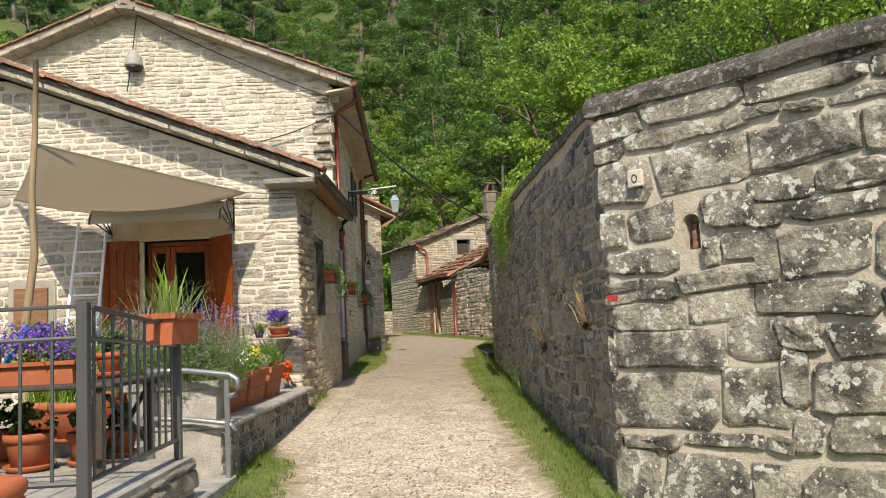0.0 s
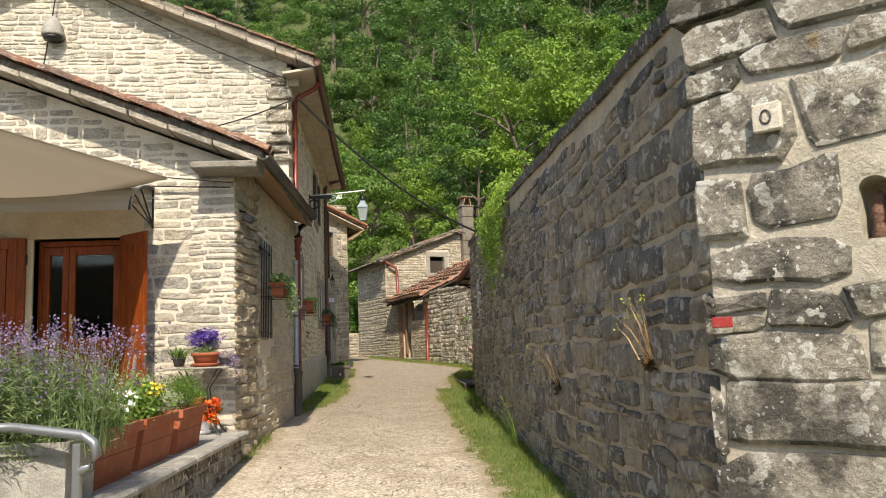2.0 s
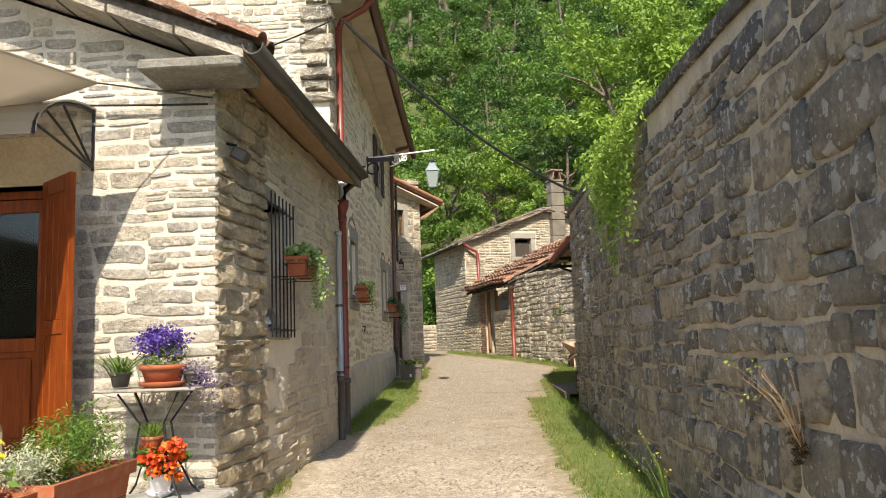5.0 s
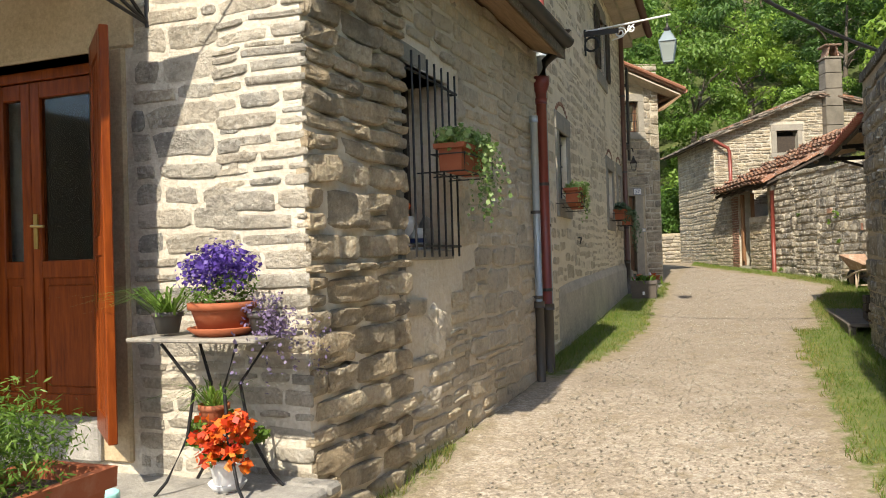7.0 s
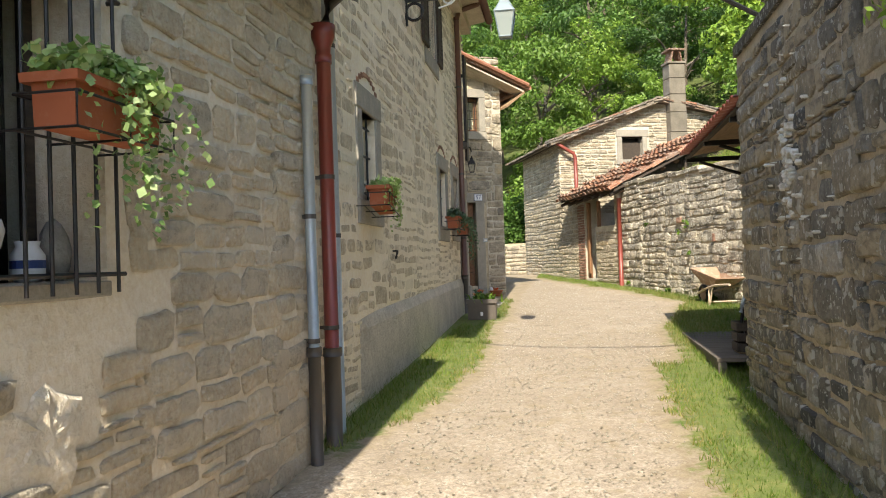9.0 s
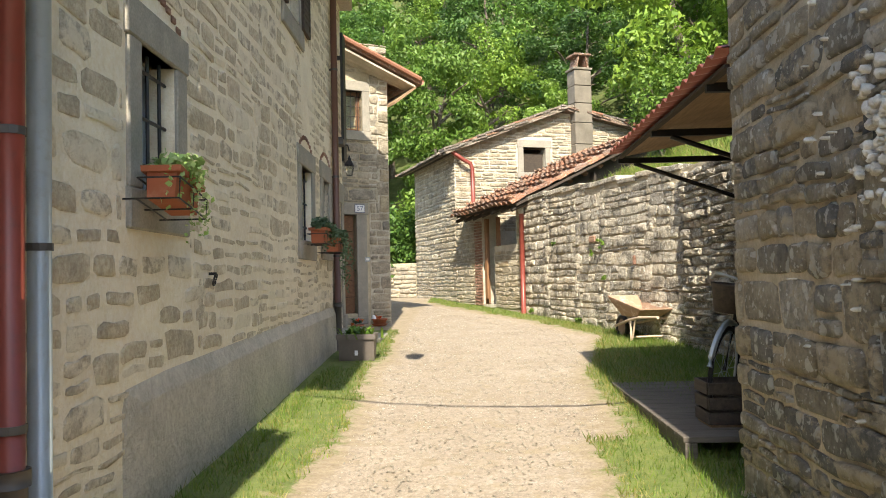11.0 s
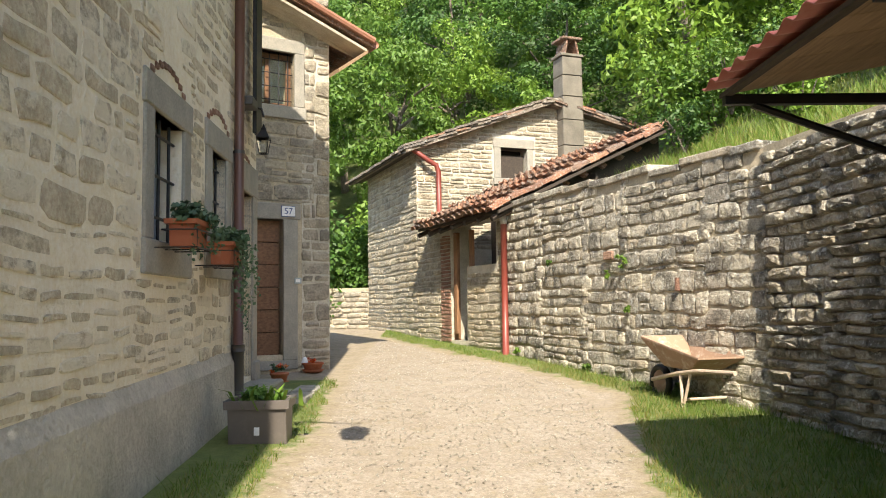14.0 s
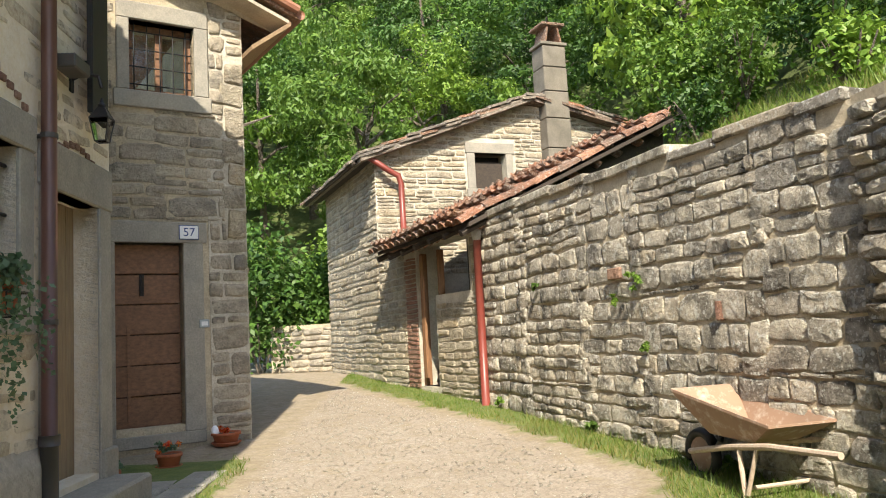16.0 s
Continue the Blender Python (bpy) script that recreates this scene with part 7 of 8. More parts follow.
M_BRASS = painted("brass", (0.5, 0.36, 0.12), 0.3, 0.9)
bm = bmesh.new()
box(bm, 0.355, 0.385, -0.03, -0.02, 0.95, 1.15)
tube(bm, [(0.37, -0.03, 1.08), (0.37, -0.06, 1.08), (0.47, -0.065, 1.075)], 0.008, 8)
part("door_handle", bm, M_BRASS, gd, "brass lever handle")


def shutter(m, w, h, label):
    s = thing("door_shutter", (0, 0, 0), label, "shutter", "shutters of the glazed door")
    s.matrix_world = m
    for a in ((0, 0.09, 0, h), (w - 0.09, w, 0, h), (0.09, w - 0.09, 0, 0.12), (0.09, w - 0.09, h * 0.45, h * 0.45 + 0.1), (0.09, w - 0.09, h - 0.12, h)):
        part("stile", boxed(a[0], a[1], -0.022, 0.022, a[2], a[3], 0.005), M_DOOR, s)
    for z0, z1 in ((0.12, h * 0.45), (h * 0.45 + 0.1, h - 0.12)):
        n = 3
        for k in range(n):
            b0, b1 = 0.09 + (w - 0.18) * k / n, 0.09 + (w - 0.18) * (k + 1) / n - 0.005
            part("panel_board", boxed(b0, b1, -0.014, 0.014, z0, z1, 0.004), M_DOOR, s)
    for z in (0.25, h - 0.3):
        part("hinge", tubed([(0, -0.01, z), (0, -0.01, z + 0.12)], 0.012, 8), M_IRON, s)
    return s


shutter(pose(-3.17, LOW_Y - 0.04, 1.04, 0, 0, -40), 0.48, 2.02, "varnished wooden shutter standing half open from the doorway")
shutter(pose(-4.21, LOW_Y - 0.04, 1.04, 0, 0, 188), 0.5, 2.02, "varnished wooden shutter folded back against the wall")
sw = thing("small_window_shutter", (-5.75, LOW_Y - 0.05, 1.9), "small wooden window shutter on the sunlit front", "shutter")
part("leaf", boxed(-0.24, 0.24, -0.02, 0.02, 0, 0.55, 0.006), M_OLDDOOR, sw)
part("frame", boxed(-0.34, 0.34, 0.02, 0.06, -0.1, 0.66, 0.01), M_FRAME, sw)

# ---- metal table at the corner ----
ct = thing("garden_table", (-2.22, 11.13, LEDGE), "small wrought-iron garden table with a slate top", "table")
part("tabletop", boxed(-0.34, 0.34, -0.2, 0.2, 0.69, 0.71, 0.006), M_FRAME, ct, "grey slate top")
for sx in (-1, 1):
    for sy in (-1, 1):
        part("leg", tubed([(sx * 0.2, sy * 0.13, 0.68), (sx * 0.08, sy * 0.06, 0.48), (sx * 0.11, sy * 0.08, 0.25), (sx * 0.19, sy * 0.13, 0.06), (sx * 0.24, sy * 0.15, 0.0)], 0.008, 6), M_IRON, ct)
part("ring", tubed([(0.12 * math.cos(a), 0.09 * math.sin(a), 0.27) for a in [math.pi * k / 8 for k in range(17)]], 0.008, 6), M_IRON, ct)
fp = thing("flower_pot", (-2.16, 11.1, LEDGE + 0.71), "terracotta bowl pot overflowing with violet flowers", "flower pot")
round_pot(fp, 0.15, 0.15, M_POT)
foliage("leaves", fp, 81, (0, 0, 0.2), (0.17, 0.16, 0.1), 800, 0.025, M_LEAF_B, aspect=0.35)
foliage("blossom", fp, 82, (0, 0, 0.31), (0.2, 0.18, 0.1), 1700, 0.02, M_PURPLE, "violet flowers", 0.9)
sp = thing("spider_plant", (-2.43, 11.06, LEDGE + 0.71), "striped spider plant in a small dark pot", "potted plant")
round_pot(sp, 0.07, 0.11, M_DARKPIPE, saucer=False)
spikes("leaves", sp, 83, (0, 0, 0.09), 0.03, 70, 0.2, 0.009, M_LEAF_B, "pale striped arching leaves", 2.4, 0.8)
gp = thing("trailing_plant", (-1.96, 11.12, LEDGE + 0.71), "grey-leaved trailing plant in a small pot", "potted plant")
round_pot(gp, 0.07, 0.1, M_DARKPIPE, saucer=False)
foliage("leaves", gp, 84, (0.03, -0.02, 0.08), (0.13, 0.12, 0.12), 700, 0.02, M_LAV, "grey-violet leaves")
trail("hanging_growth", gp, 85, (0.1, -0.06, 0.05), 16, 0.3, M_LAV, 0.018)
rf = thing("flower_pot", (-2.2, 11.16, LEDGE), "white pot of bright red and orange flowers", "flower pot")
round_pot(rf, 0.085, 0.15, M_WHITE)
foliage("leaves", rf, 86, (0, -0.02, 0.24), (0.17, 0.14, 0.12), 500, 0.045, M_LEAF_B)
foliage("blossom", rf, 87, (0.05, -0.1, 0.27), (0.19, 0.12, 0.15), 420, 0.04, M_RED, "red and orange blossoms", 0.85)
sp2 = thing("spider_plant", (-2.24, 11.13, LEDGE + 0.275), "small spider plant in a brown pot under the tabletop", "potted plant")
round_pot(sp2, 0.07, 0.12, M_POT, saucer=False)
spikes("leaves", sp2, 88, (0, 0, 0.1), 0.03, 50, 0.16, 0.008, M_LEAF_B, "", 2.0, 0.8)
tin = thing("saucer_dish", (-2.62, 10.82, LEDGE), "pale turquoise round tin on the terrace", "tin")
M_MINT = painted("turquoise_enamel", (0.3, 0.62, 0.58), 0.4)
part("tin", lathe([(0.08, 0), (0.085, 0.01), (0.085, 0.045), (0.078, 0.05), (0.07, 0.03)], 18), M_MINT, tin, "", True)

# ---- grille and boxes at the low house's side window ----
gr = thing("window_low_house", (LOW_X + 0.045, 12.98, 1.95), "barred side window with dark opening and iron grille", "window")
tagged(gr, kind="structure")
for k in range(7):
    y = -0.39 + k * 0.13
    part("bar", tubed([(0.06, y, -0.05), (0.06, y, 1.22)], 0.0075, 6), M_IRON, gr)
for z in (0.02, 1.1):
    part("cross_bar", tubed([(0.05, -0.45, z), (0.05, 0.45, z)], 0.01, 6), M_IRON, gr)
    for y in (-0.44, 0.44):
        part("stay", tubed([(-0.05, y, z), (0.05, y, z)], 0.01, 6), M_IRON, gr)
part("sill", boxed(-0.3, 0.01, -0.43, 0.43, -0.07, 0.0, 0.01), M_FRAME, gr)
part("window_frame", boxed(-0.34, -0.3, -0.4, -0.35, 0, 1.17), M_DARKWOOD, gr)
part("window_frame", boxed(-0.34, -0.3, 0.35, 0.4, 0, 1.17), M_DARKWOOD, gr)
part("window_frame", boxed(-0.34, -0.3, -0.03, 0.03, 0, 1.17), M_DARKWOOD, gr)
part("pane", boxed(-0.326, -0.32, -0.35, 0.35, 0, 1.17), M_GLASS, gr).visible_shadow = False
part("lintel", boxed(-0.4, -0.005, -0.5, 0.5, 1.17, 1.3, 0.01), M_FRAME, gr)
part("jamb_stone", boxed(-0.1, 0.0, -0.5, -0.402, -0.3, 1.15, 0.02), M_CONCRETE, gr, "patched render jamb")
urn = thing("urn", (LOW_X - 0.12, 12.92, 1.95), "white goblet vase topped with orange flowers on the sill", "vase")
part("vase", lathe([(0.05, 0), (0.055, 0.015), (0.02, 0.04), (0.018, 0.07), (0.06, 0.12), (0.075, 0.18), (0.065, 0.22)], 18), M_WHITE, urn, "", True)
foliage("blossom", urn, 91, (0, 0, 0.25), (0.06, 0.06, 0.05), 200, 0.03, M_RED, "orange flowers", 0.9)
jar = thing("jar", (LOW_X - 0.12, 13.15, 1.95), "small blue and white jar on the sill", "jar")
part("jar", lathe([(0.045, 0), (0.06, 0.03), (0.06, 0.1), (0.04, 0.13), (0.045, 0.15)], 16), M_WHITE, jar, "", True)
part("band", lathe([(0.0612, 0.05), (0.0612, 0.08)], 16), M_BLUE, jar)
sto = thing("ornament_stone", (LOW_X - 0.1, 13.28, 1.95), "upright pale rounded stone on the sill", "ornament")
bm = bmesh.new()
bmesh.ops.create_icosphere(bm, subdivisions=2, radius=0.09)
for vv in bm.verts:
    vv.co = Vector((vv.co.x * 0.6, vv.co.y * 0.7, vv.co.z * 1.4 + 0.11)) * (1 + 0.12 * noise.noise(vv.co * 14))
part("stone", bm, M_CONCRETE, sto, "", True)


def window_box(x, y, z, l, seed, label, leafmat, n=900, tlen=0.5, tn=14, cage=True, tilt=0):
    b = thing("window_box", (x, y, z), label, "window box", "boxes at the windows")
    b.matrix_world = pose(x, y, z, tilt, 0, 0)
    trough(b, l, 0.18, 0.17, M_POT, ribs=False)
    foliage("leaves", b, seed, (0.02, 0, 0.2), (0.13, l * 0.55, 0.07), n, 0.04, leafmat, "", 0.85)
    trail("hanging_growth", b, seed + 1, (0.1, 0, 0.18), tn, tlen, leafmat, 0.034)
    if cage:
        bm = bmesh.new()
        h2, w2 = l / 2 + 0.03, 0.11
        for zz in (0.1, -0.012):
            tube(bm, [(-w2, -h2, zz), (w2, -h2, zz), (w2, h2, zz), (-w2, h2, zz), (-w2, -h2, zz)], 0.005, 6)
        for yy in (-h2, 0, h2):
            tube(bm, [(-w2 - 0.1, yy, -0.012), (w2, yy, -0.012), (w2, yy, 0.1)], 0.005, 6)
        part("wire_cage", bm, M_IRON, b)
    return b


M_VARIEG = leaf_material("variegated_ivy", [(0.36, 0.48, 0.2), (0.22, 0.36, 0.1), (0.5, 0.56, 0.32), (0.15, 0.28, 0.07)], 0.3)
M_GREYGREEN = leaf_material("grey_green_leaf", [(0.12, 0.2, 0.12), (0.17, 0.25, 0.15), (0.08, 0.15, 0.08)], 0.25)
window_box(-1.66, 13.03, 2.44, 0.52, 101, "terracotta box of variegated ivy in a wire cage", M_VARIEG, 1700, 0.62, 20)
window_box(-1.72, 17.3, 2.46, 0.38, 111, "tilted terracotta window box with pale trailing flowers", M_VARIEG, 650, 0.45, 9, tilt=-10)
window_box(-1.72, 22.0, 2.48, 0.36, 121, "terracotta window box with grey-green foliage", M_GREYGREEN, 650, 0.35, 14)
window_box(-1.72, 23.05, 2.42, 0.4, 131, "terracotta window box with long grey-green trails", M_GREYGREEN, 700, 0.75, 16)

# ---- planters and pots by the doors ----
pl = thing("plastic_trough", (-1.45, 23.05, 1.03), "grey-brown plastic trough with broad green leaves", "planter", rz=90)
M_TAUPE = painted("taupe_plastic", (0.115, 0.098, 0.087), 0.5, 0, (0.18, 0.155, 0.135), 0.3)
trough(pl, 0.46, 0.36, 0.36, M_TAUPE, taper=0.7, ribs=False)
spikes("leaves", pl, 141, (0, 0, 0.3), 0.09, 60, 0.2, 0.03, M_LEAF_B, "broad arching leaves", 0.9, 0.4)
foliage("leaves", pl, 142, (0, 0, 0.36), (0.13, 0.17, 0.06), 160, 0.09, M_LEAF)
part("label", boxed(-0.02, 0.02, -0.003, 0.003, 0.0, 0.06), M_WHITE, pl).matrix_basis = pose(-0.165, 0.0, 0.1, 0, 0, 90)
for ob in [o for o in scene.objects if o.parent is None and o.name.split(".")[0] in ("window_west", "door_west", "street_lamp", "wall_lantern", "cable_box", "tether_ring", "window_shutter", "window_box", "plastic_trough", "downpipe") and 16.3 < o.matrix_basis.translation.y < 26]:
    ob.matrix_world = SWING @ ob.matrix_basis
dp57 = thing("flower_pot", tuple(on57(0.33, 0.2, 1.24)), "brown bowl pot with a white ornament and red flowers", "flower pot")
round_pot(dp57, 0.14, 0.13, M_POT)
foliage("leaves", dp57, 143, (0, 0, 0.16), (0.12, 0.12, 0.06), 120, 0.035, M_RED)
part("ornament", lathe([(0.03, 0), (0.045, 0.03), (0.03, 0.08), (0.012, 0.1)], 12, (-0.1, -0.03, 0.1)), M_WHITE, dp57, "small white ornament", True)
for k, (x, y) in enumerate(((-2.35, 25.5), (-2.7, 25.9), (-2.15, 26.35))):
    p = thing("flower_pot", (x, y, 1.18), "small terracotta pot with red flowers", "flower pot", "pots in the recess")
    round_pot(p, 0.11, 0.14, M_POT)
    foliage("blossom", p, 150 + k, (0, 0, 0.2), (0.12, 0.12, 0.07), 90, 0.035, M_RED)
    foliage("leaves", p, 160 + k, (0, 0, 0.18), (0.13, 0.13, 0.06), 150, 0.04, M_GREYGREEN)
step = thing("paved_recess", (0, 0, 0), "flagstone paving before the brown door", "paving")
tagged(step, kind="structure")
pr = random.Random(9)
for i in range(6):
    for j in range(7):
        x0, y0 = -3.3 + i * 0.29, 24.75 + j * 0.33
        q = Vector((x0 + 0.14, y0 + 0.16, 0)) - Vector((*Q57, 0))
        if q.dot(N57) > 0.1:
            part("flagstone", boxed(x0, x0 + 0.27, y0, y0 + 0.31, 1.0, 1.19 + pr.uniform(-0.006, 0.012), 0.01), M_FRAME, step)


# ---- wheelbarrow ----
def build_barrow():
    b = thing("wheelbarrow", (2.16, 24.46, 1.11), "rusty old wheelbarrow with bleached handles, parked at the wall", "wheelbarrow", rz=107)
    M_RUST = painted("rusty_steel", (0.31, 0.2, 0.135), 0.9, 0.0, (0.5, 0.42, 0.34), 0.85, 11)
    M_STICK = wood_material("bleached_handle", (0.62, 0.5, 0.39), (0.42, 0.31, 0.22), (4, 40, 40), 0.8)
    bm = bmesh.new()
    lo = [(-0.2, -0.17, 0.34), (0.22, -0.17, 0.36), (0.22, 0.17, 0.36), (-0.2, 0.17, 0.34)]
    hi = [(-0.42, -0.24, 0.47), (0.46, -0.25, 0.64), (0.46, 0.25, 0.64), (-0.42, 0.24, 0.47)]
    rings = [lo, hi, [(x * 1.05, y * 1.06, z + 0.005) for x, y, z in hi], [(x * 1.05, y * 1.06, z - 0.012) for x, y, z in hi], [(x * 0.985, y * 0.97, z) for x, y, z in hi], [(x * 0.95, y * 0.93, z + 0.012) for x, y, z in lo]]
    vs = [[bm.verts.new(p) for p in r] for r in rings]
    chain = [vs[0], vs[3], vs[2], vs[4], vs[5]]
    for a, c in zip(chain, chain[1:]):
        for j in range(4):
            bm.faces.new((a[j], a[(j + 1) % 4], c[(j + 1) % 4], c[j]))
    bm.faces.new(vs[0][::-1]), bm.faces.new(vs[5])
    for v in vs[1]:
        bm.verts.remove(v)
    part("tray", bm, M_RUST, b, "rusty sloping steel tray")
    for s in (-1, 1):
        part("handle", tubed([(0.55, s * 0.1, 0.2), (0.0, s * 0.2, 0.3), (-0.45, s * 0.27, 0.36), (-1.02, s * 0.31, 0.385)], 0.02, 8), M_STICK, b)
        part("leg", tubed([(-0.12, s * 0.22, 0.31), (-0.2, s * 0.26, 0.0)], 0.016, 8), M_STICK, b)
        part("leg_brace", tubed([(-0.32, s * 0.25, 0.33), (-0.22, s * 0.26, 0.05)], 0.014, 8), M_STICK, b)
    part("cross_bar", tubed([(-0.19, -0.26, 0.08), (-0.19, 0.26, 0.08)], 0.013, 8), M_STICK, b)
    wh = part("wheel", tubed([(0.55 + 0.15 * math.cos(a), 0, 0.17 + 0.15 * math.sin(a)) for a in [2 * math.pi * k / 20 for k in range(21)]], 0.035, 8), M_IRON, b, "black rubber tyre", True)
    part("rim", lathe([(0.02, -0.03), (0.12, -0.015), (0.12, 0.015), (0.02, 0.03)], 16), M_RUST, wh).matrix_basis = pose(0.55, 0, 0.17, 90, 0, 0)


build_barrow()


# ---- yard: deck, bicycle, crate ----
deck = thing("deck", (1.15, 18.3, 0.86), "low platform of grey weathered boards", "deck")
for k in range(12):
    y = k * 0.225
    part("board", boxed(0.0, 1.75, y, y + 0.215, 0.1, 0.14, 0.005), M_DECK, deck)
for x in (0.05, 0.9, 1.65):
    part("joist", boxed(x - 0.04, x + 0.04, 0.0, 2.68, -0.08, 0.099, 0.004), M_DECK, deck)


def build_bicycle():
    a, c = Vector((1.62, 19.1, 1.0)), Vector((2.2, 19.95, 1.0))
    d = (c - a).normalized()
    b = thing("bicycle", tuple(a), "old black city bicycle with a wicker basket, leaning in the shade", "bicycle", rz=math.degrees(math.atan2(d.y, d.x)))
    b.matrix_world = pose(a.x, a.y, a.z, 8, 0, math.degrees(math.atan2(d.y, d.x)))
    R = 0.33
    circle = lambda x, r: [(x + r * math.cos(t), 0, R + r * math.sin(t)) for t in [2 * math.pi * k / 28 for k in range(29)]]
    for x in (0, 1.04):
        w = part("tyre", tubed(circle(x, R - 0.018), 0.018, 8), M_IRON, b, "", True)
        part("rim", tubed(circle(x, R - 0.045), 0.01, 6), M_GALV, w)
        bm = bmesh.new()
        for k in range(14):
            t = 2 * math.pi * k / 14
            tube(bm, [(x, 0.02 * (-1) ** k, R), (x + (R - 0.05) * math.cos(t), 0, R + (R - 0.05) * math.sin(t))], 0.0018, 4)
        part("spokes", bm, M_GALV, w)
        arc = [(x + (R + 0.03) * math.cos(t), 0, R + (R + 0.03) * math.sin(t)) for t in [math.radians(10 + 160 * k / 14) for k in range(15)]]
        part("mudguard", tubed(arc, 0.022, 6), M_GALV, b)
    for nm, pts, r in (("fork", [(0, 0, R), (0.1, 0, 0.62), (0.16, 0, 0.86)], 0.014), ("down_tube", [(0.14, 0, 0.78), (0.32, 0, 0.42), (0.55, 0, 0.28)], 0.017), ("seat_tube", [(0.55, 0, 0.28), (0.7, 0, 0.82)], 0.016), ("chain_stay", [(0.55, 0, 0.28), (1.04, 0, R)], 0.011), ("seat_stay", [(0.67, 0, 0.7), (1.04, 0, R)], 0.009), ("stem", [(0.16, 0, 0.86), (0.18, 0, 1.0)], 0.013), ("handlebar", [(0.34, -0.27, 0.98), (0.22, -0.2, 1.03), (0.17, 0, 1.0), (0.22, 0.2, 1.03), (0.34, 0.27, 0.98)], 0.011)):
        part(nm, tubed(pts, r, 8), M_GALV if nm == "handlebar" else M_IRON, b)
    part("saddle", lathe([(0.03, 0), (0.11, 0.02), (0.12, 0.05), (0.06, 0.07)], 14, (0.72, 0, 0.82)), M_DARKWOOD, b, "brown saddle", True)
    part("chainring", lathe([(0.09, -0.004), (0.09, 0.004)], 20), M_GALV, b).matrix_basis = pose(0.55, -0.03, 0.28, 90, 0, 0)
    bk = part("basket", lathe([(0.11, 0), (0.15, 0.2), (0.155, 0.21), (0.14, 0.21), (0.1, 0.015)], 16, (-0.02, 0, 0.76)), M_DARKWOOD, b, "dark woven wicker basket", True)


build_bicycle()
cr = thing("wooden_crate", (1.62, 18.75, 1.0), "rough wooden crate on the platform", "crate")
for k in range(3):
    for s in (-1, 1):
        part("slat", boxed(-0.22, 0.22, s * 0.16 - 0.01, s * 0.16 + 0.01, 0.02 + k * 0.1, 0.1 + k * 0.1, 0.003), M_DARKWOOD, cr)
        part("slat", boxed(s * 0.22 - 0.01, s * 0.22 + 0.01, -0.15, 0.15, 0.02 + k * 0.1, 0.1 + k * 0.1, 0.003), M_DARKWOOD, cr)
part("bottom", boxed(-0.21, 0.21, -0.15, 0.15, 0.0, 0.02), M_TIMBER, cr)

# ---- small things on the walls ----
BW = lambda s, out, z: Vector((1.32, 5.87, z)) + Vector((1, -1, 0)).normalized() * s + Vector((-1, -1, 0)).normalized() * out
plq = thing("wall_plaque", (0, 0, 0), "small pale stone plaque with a dark ring", "plaque")
v = BW(0.25, 0.085, 2.49)
plq.matrix_world = pose(v.x, v.y, v.z, 0, 0, -45)
part("tile", boxed(0.015, 0.135, -0.01, 0.02, 0.015, 0.135, 0.006), M_MORTAR_W, plq)
part("ring", tubed([(0.075 + 0.02 * math.cos(a), -0.012, 0.075 + 0.028 * math.sin(a)) for a in [2 * math.pi * k / 20 for k in range(21)]], 0.005, 6), M_DARKPIPE, plq)
bm = bmesh.new()
arch = [math.pi * k / 12 for k in range(13)]
low = [BW(0.68 - 0.062 * math.cos(a), 0.0, 2.205 + 0.062 * math.sin(a)) for a in arch]
high = [BW(0.68 - 0.062 * math.cos(a), 0.0, 2.275) for a in arch]
back = Vector((1, 1, 0)).normalized() * 0.2
rows_a = [[bm.verts.new(p), bm.verts.new(q), bm.verts.new(q + back), bm.verts.new(p + back)] for p, q in zip(low, high)]
for a, b in zip(rows_a, rows_a[1:]):
    for j in range(4):
        bm.faces.new((a[j], a[(j + 1) % 4], b[(j + 1) % 4], b[j]))
bmesh.ops.recalc_face_normals(bm, faces=bm.faces)
tagged(obj("niche_arch", bm, M_MORTAR), "rounded mortar head of the wall niche", kind="structure")
nf = thing("niche_figurine", (0, 0, 0), "small weathered terracotta figurine standing in a wall niche", "statue")
v = BW(0.68, -0.07, 2.02)
bm = lathe([(0.035, 0), (0.04, 0.02), (0.028, 0.06), (0.034, 0.1), (0.03, 0.13), (0.014, 0.145), (0.022, 0.16), (0.022, 0.18), (0.008, 0.195)], 12)
obj("figurine", bm, M_BRICK, nf, "", True)
nf.matrix_world = pose(v.x, v.y, v.z, 0, 0, -45)
mk_ = thing("trail_mark", (0, 0, 0), "red painted trail mark on a corner stone", "painted mark")
v = BW(0.02, 0.08, 1.7)
mk_.matrix_world = pose(v.x, v.y, v.z, 0, 0, -45)
M_REDP = painted("red_paint", (0.34, 0.03, 0.025), 0.8, 0, (0.25, 0.16, 0.13), 0.8, 30)
part("paint", boxed(0.0, 0.09, -0.008, 0.0, 0, 0.045, 0.003), M_REDP, mk_)
RU = (Vector((*RET[0], 0)) - Vector((*RET[1], 0))).normalized()
RN = Vector((0, 0, 1)).cross(RU)
for k, (s, z, w, h, lab) in enumerate(((2.55, 2.6, 0.2, 0.1, "broken terracotta drain pipe set in the wall"), (1.25, 2.2, 0.045, 0.14, "upright brick fragment set in the wall"))):
    o = thing("brick_fragment", (0, 0, 0), lab, "brick")
    v = Vector((*RET[1], z)) + RU * s + RN * 0.03
    o.matrix_world = pose(v.x, v.y, v.z, 0, 0, math.degrees(math.atan2(RU.y, RU.x)))
    part("brick", boxed(-w / 2, w / 2, -0.12, 0.03, 0, h, 0.01), M_BRICK, o)
gl = thing("gable_lamp", (-5.75, TALL_Y - 0.17, 7.1), "round-headed grey electrical fitting on the gable", "wall fitting")
